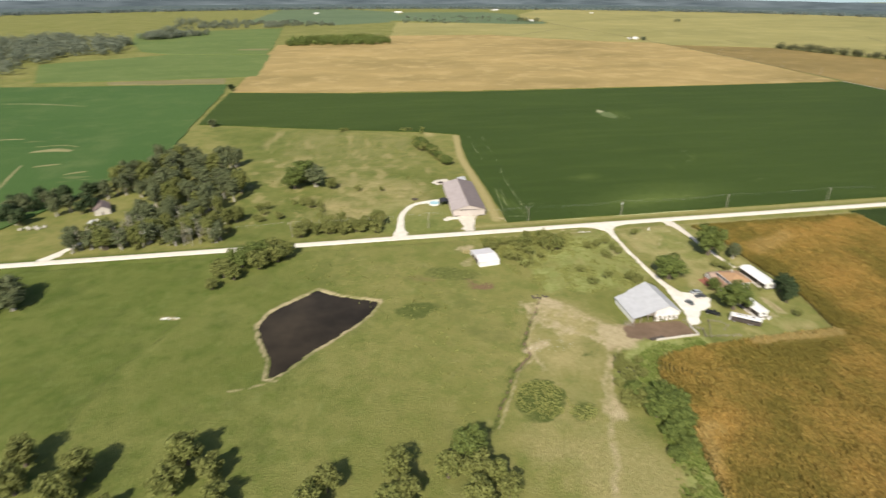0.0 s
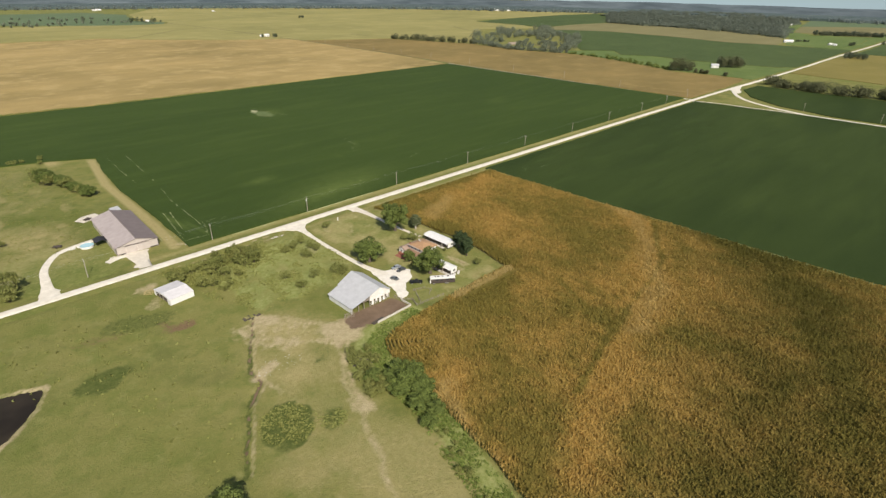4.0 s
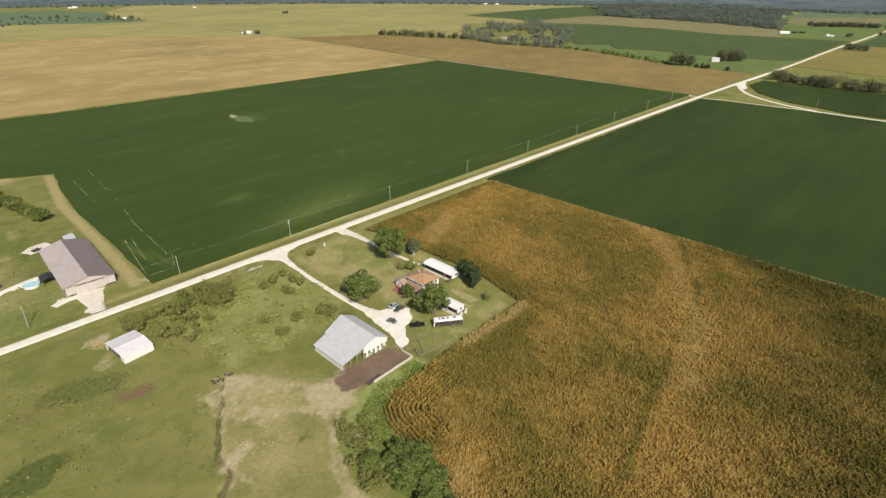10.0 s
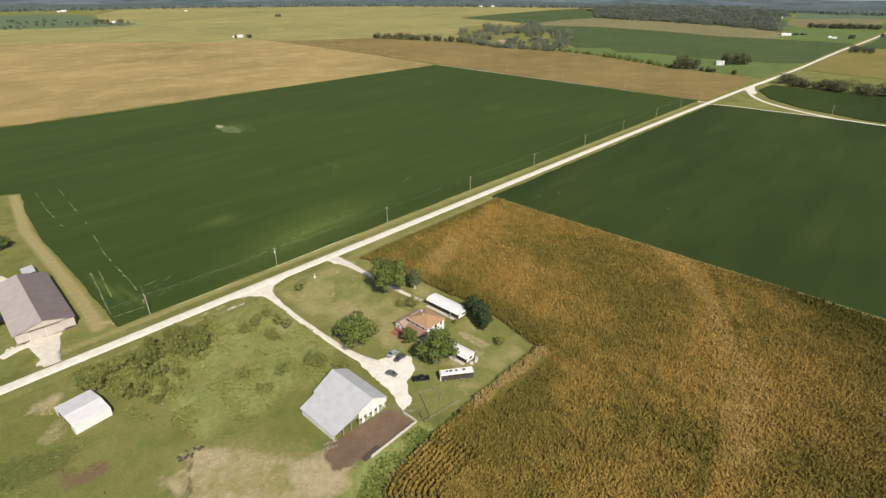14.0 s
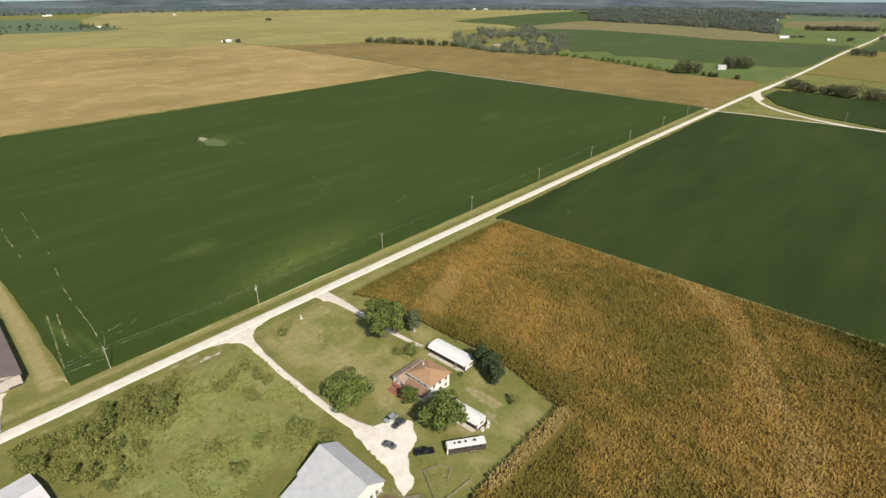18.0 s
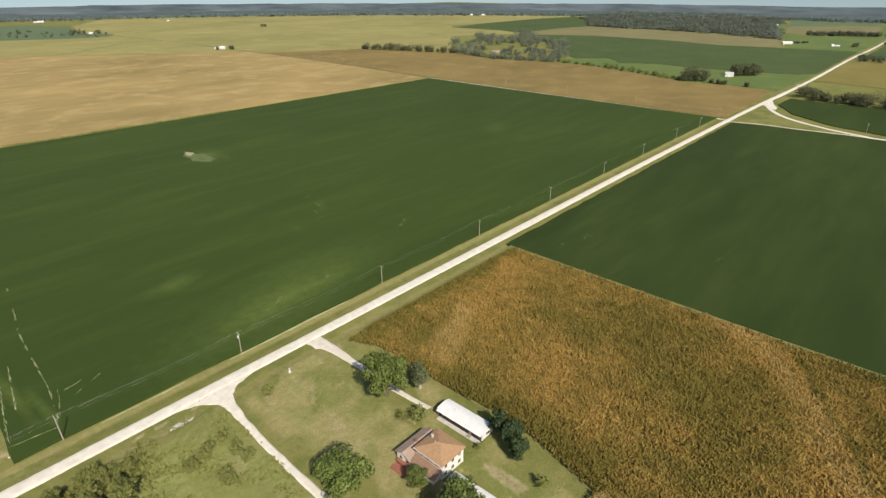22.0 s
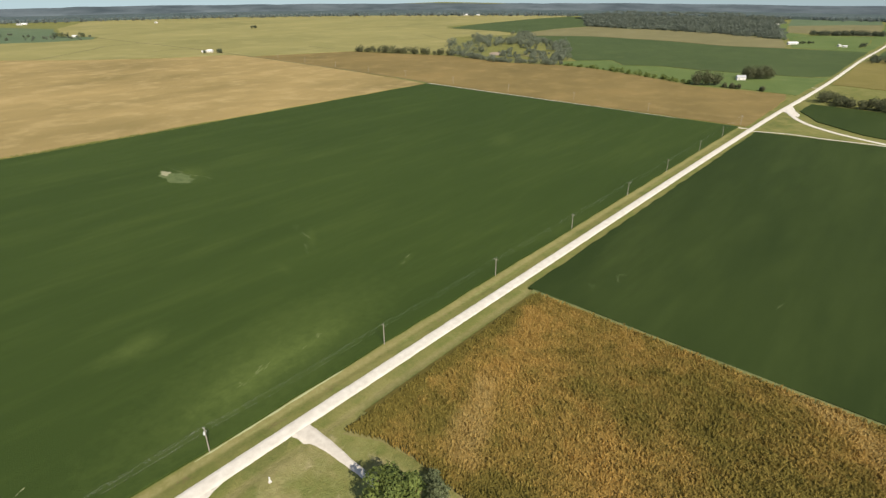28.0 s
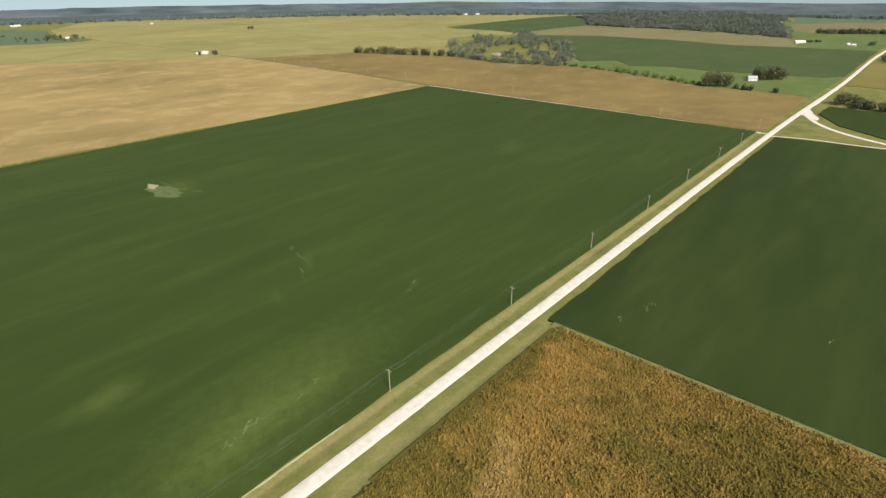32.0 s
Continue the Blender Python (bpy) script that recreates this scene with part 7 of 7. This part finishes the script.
def debris(name, label, cx, cy, rx, ry, n, size, mat, seed, z=0.0):
    """Loose flat chunks lying in a patch."""
    rng = np.random.RandomState(seed)
    bm = bmesh.new()
    for _ in range(n):
        a, r = rng.uniform(0, 6.28), math.sqrt(rng.rand())
        s = size * rng.uniform(0.4, 1.2)
        bmesh.ops.create_cube(bm, size=1, matrix=pose(cx + rx * r * math.cos(a), cy + ry * r * math.sin(a), z, rng.uniform(-9, 9), rng.uniform(-9, 9), rng.uniform(0, 180)) @ Matrix.Diagonal((s, s * rng.uniform(0.4, 0.9), s * 0.4, 1)))
    me = bpy.data.meshes.new(name)
    bm.to_mesh(me)
    bm.free()
    me.materials.append(M[mat])
    return tagged(new(name, me), label, "debris", kind="stuff")


debris("stone_rubble", "pale broken stone rubble by the roadside", 4, -8.7, 4, 0.9, 26, 0.7, "concrete", 1)
debris("stone_rubble", "pale broken stone rubble by the driveway", -62, 23.5, 6, 2, 50, 0.7, "gravel", 2)
debris("stone_rubble", "pale rubble and dead brush by the shed", -64, -22, 3, 2.5, 60, 0.6, "hay", 3)
debris("stone_rubble", "dark rocks at the creek head", -42.5, -70, 4, 1.6, 22, 0.9, "dark_inside", 4)
debris("stone_rubble", "white scraps and boards by the loop drive", -76, 48.5, 3, 1.5, 16, 1.1, "white_siding", 9)
debris("stone_rubble", "pale stones in the bare yard", -50, -104, 10, 5, 40, 0.35, "concrete", 5)
debris("stone_rubble", "dark logs and brush by the corn thicket", -29, -124, 3.5, 7, 30, 0.8, "dark_inside", 6)
debris("stone_rubble", "rough stones along the field corner", -29, 15, 6, 2, 50, 0.5, "gravel_worn", 7)
debris("stone_rubble", "white boards and scrap in the woodland clearing", -262, 50, 4, 5, 26, 1.4, "white_siding", 10)
debris("stone_rubble", "white scraps in the western pasture", -196, -61, 4, 1, 14, 0.8, "white_siding", 8)


def dry_streaks(lines, per, spread, seed, z=0.75):
    """Thin broken lines of dry bare canopy in the soybeans."""
    rng = np.random.RandomState(seed)
    out = []
    for pts in lines:
        for (ax, ay), (bx, by) in zip(pts[:-1], pts[1:]):
            n = int(math.hypot(bx - ax, by - ay) * per)
            t = rng.rand(n)
            keep = vnoise(t * 6 + ax, t * 3 + ay) > 0.36
            t = t[keep]
            c = np.stack([ax + t * (bx - ax), ay + t * (by - ay), np.full(len(t), z)], -1) + rng.normal(0, spread, (len(t), 3)) * (1, 1, 0.04)
            s, a = rng.uniform(0.6, 1.7, (len(t), 1)), math.atan2(by - ay, bx - ax) + rng.normal(0, 0.06, len(t))
            u = np.stack([np.cos(a), np.sin(a), 0 * a], -1) * s
            v = np.stack([-np.sin(a), np.cos(a), 0 * a], -1) * 0.05
            out.append(np.stack([c - u, c + v, c + u, c - v], 1))
    return tagged(quads("dry_streaks", np.concatenate(out), M["straw"]), "pale dry streaks among the soybeans", "dry plants", kind="stuff")


dry_streaks([[(-16, 200), (-19, 165), (-20, 130)], [(-4, 200), (-7, 165), (-10, 125)], [(-12, 110), (-16, 80), (-17, 60), (-18, 38), (-20.5, 20)], [(-27, 64), (-30, 42), (-33, 20)],
             [(-24, 62), (-28, 34)], [(-33, 18), (-22, 17)], [(-16, 36), (-19.5, 22)], [(-14, 22), (-6, 24)], [(-12, 30), (-2, 36)], [(-15, 34), (-9, 36)]], 1.7, 0.16, 3)
dry_streaks([[(146, 130), (141, 108)], [(136, 104), (130, 94)], [(152, 50), (162, 55)], [(148, 288), (152, 262), (158, 240)], [(55, 28), (70, 33)], [(80, 29), (92, 33)], [(190, -28), (194, -27)],
             [(205, -34), (211, -33)], [(223, -94), (229, -94)], [(199, 105), (200.5, 106)]], 1.3, 0.7, 4, 0.74)


def far_house(name, label, x, y, w, l, h, turn, roof="galv", wall="white_siding"):
    t = thing(name, label, "house", pose(x, y, 0.0, 0, 0, turn))
    part("wall", bm_prism([(-w / 2, -0.6), (w / 2, -0.6), (w / 2, h), (0, h + w * 0.28), (-w / 2, h)], -l / 2, l / 2), M[wall], t)
    k = 0.56
    for sg in (-1, 1):
        part("roof", bm_slab([(0, -l / 2 - 0.4, h + w * 0.28 + 0.15), (0, l / 2 + 0.4, h + w * 0.28 + 0.15), (sg * (w / 2 + 0.4), l / 2 + 0.4, h - 0.1), (sg * (w / 2 + 0.4), -l / 2 - 0.4, h - 0.1)], 0.15), M[roof], t)
    for i in range(max(2, int(l / 4))):
        yy = -l / 2 + (i + 0.5) * l / max(2, int(l / 4))
        window(t, -w / 2, yy, 1.1, 1.1, 1.2, "x-")
    door(t, 0, -l / 2, 0.0, 1.0, 2.05, "y-", "dark_trim", knob=False)


far_house("farmhouse", "white farmhouse alone on the yellow plain", 562, 1008, 7, 10, 4, 40, "white_metal")
far_house("shed", "low white outbuilding beside a lone farmhouse", 552, 1014, 5, 9, 2.6, 60, "white_metal")
far_house("machine_shed", "long white machine shed by the far road", 1474, 147, 8, 21, 3.6, 38, "white_metal", "white_metal")
far_house("farmhouse", "white farmhouse among trees behind the hedge", 860, 90, 8, 11, 4.2, 30, "galv")
for x, y, w, l, a in ((1466, 48, 5, 8, 0), (1478, 60, 5, 10, 70), (592, 2393, 8, 20, 50), (570, 2370, 8, 14, 20), (519, 1650, 7, 11, 40), (2066, 1558, 9, 26, 40), (2100, 1515, 8, 14, 20), (1806, 1935, 7, 12, 10),
                      (2180, 332, 6, 11, 60), (930, 2103, 7, 10, 10), (-212, 2176, 8, 18, 60), (123, 2224, 9, 30, 70)):
    far_house("farm_building", "pale farm building far off on the plain", x, y, w, l, 3.2, a, "white_metal")
far_house("cottage", "pale cottage half hidden in the woods", -266, 66, 8, 12, 3.2, 20, "mauve_roof", "concrete")
far_house("shed", "small white shed in a woodland clearing", -262, 42, 4, 6, 2.4, 30, "galv")
for i in range(6):
    t = thing("hay_bale", "grey plastic-wrapped round bale by the woods", "bale", pose(-300 + 2.2 * i, 44 + (i % 2) * 2, 0.7, 0, 90, 20 * i), "bales")
    part("bale", bm_rod((0, 0, -0.6), (0, 0, 0.6), 0.75, None, 16), M["concrete"], t)
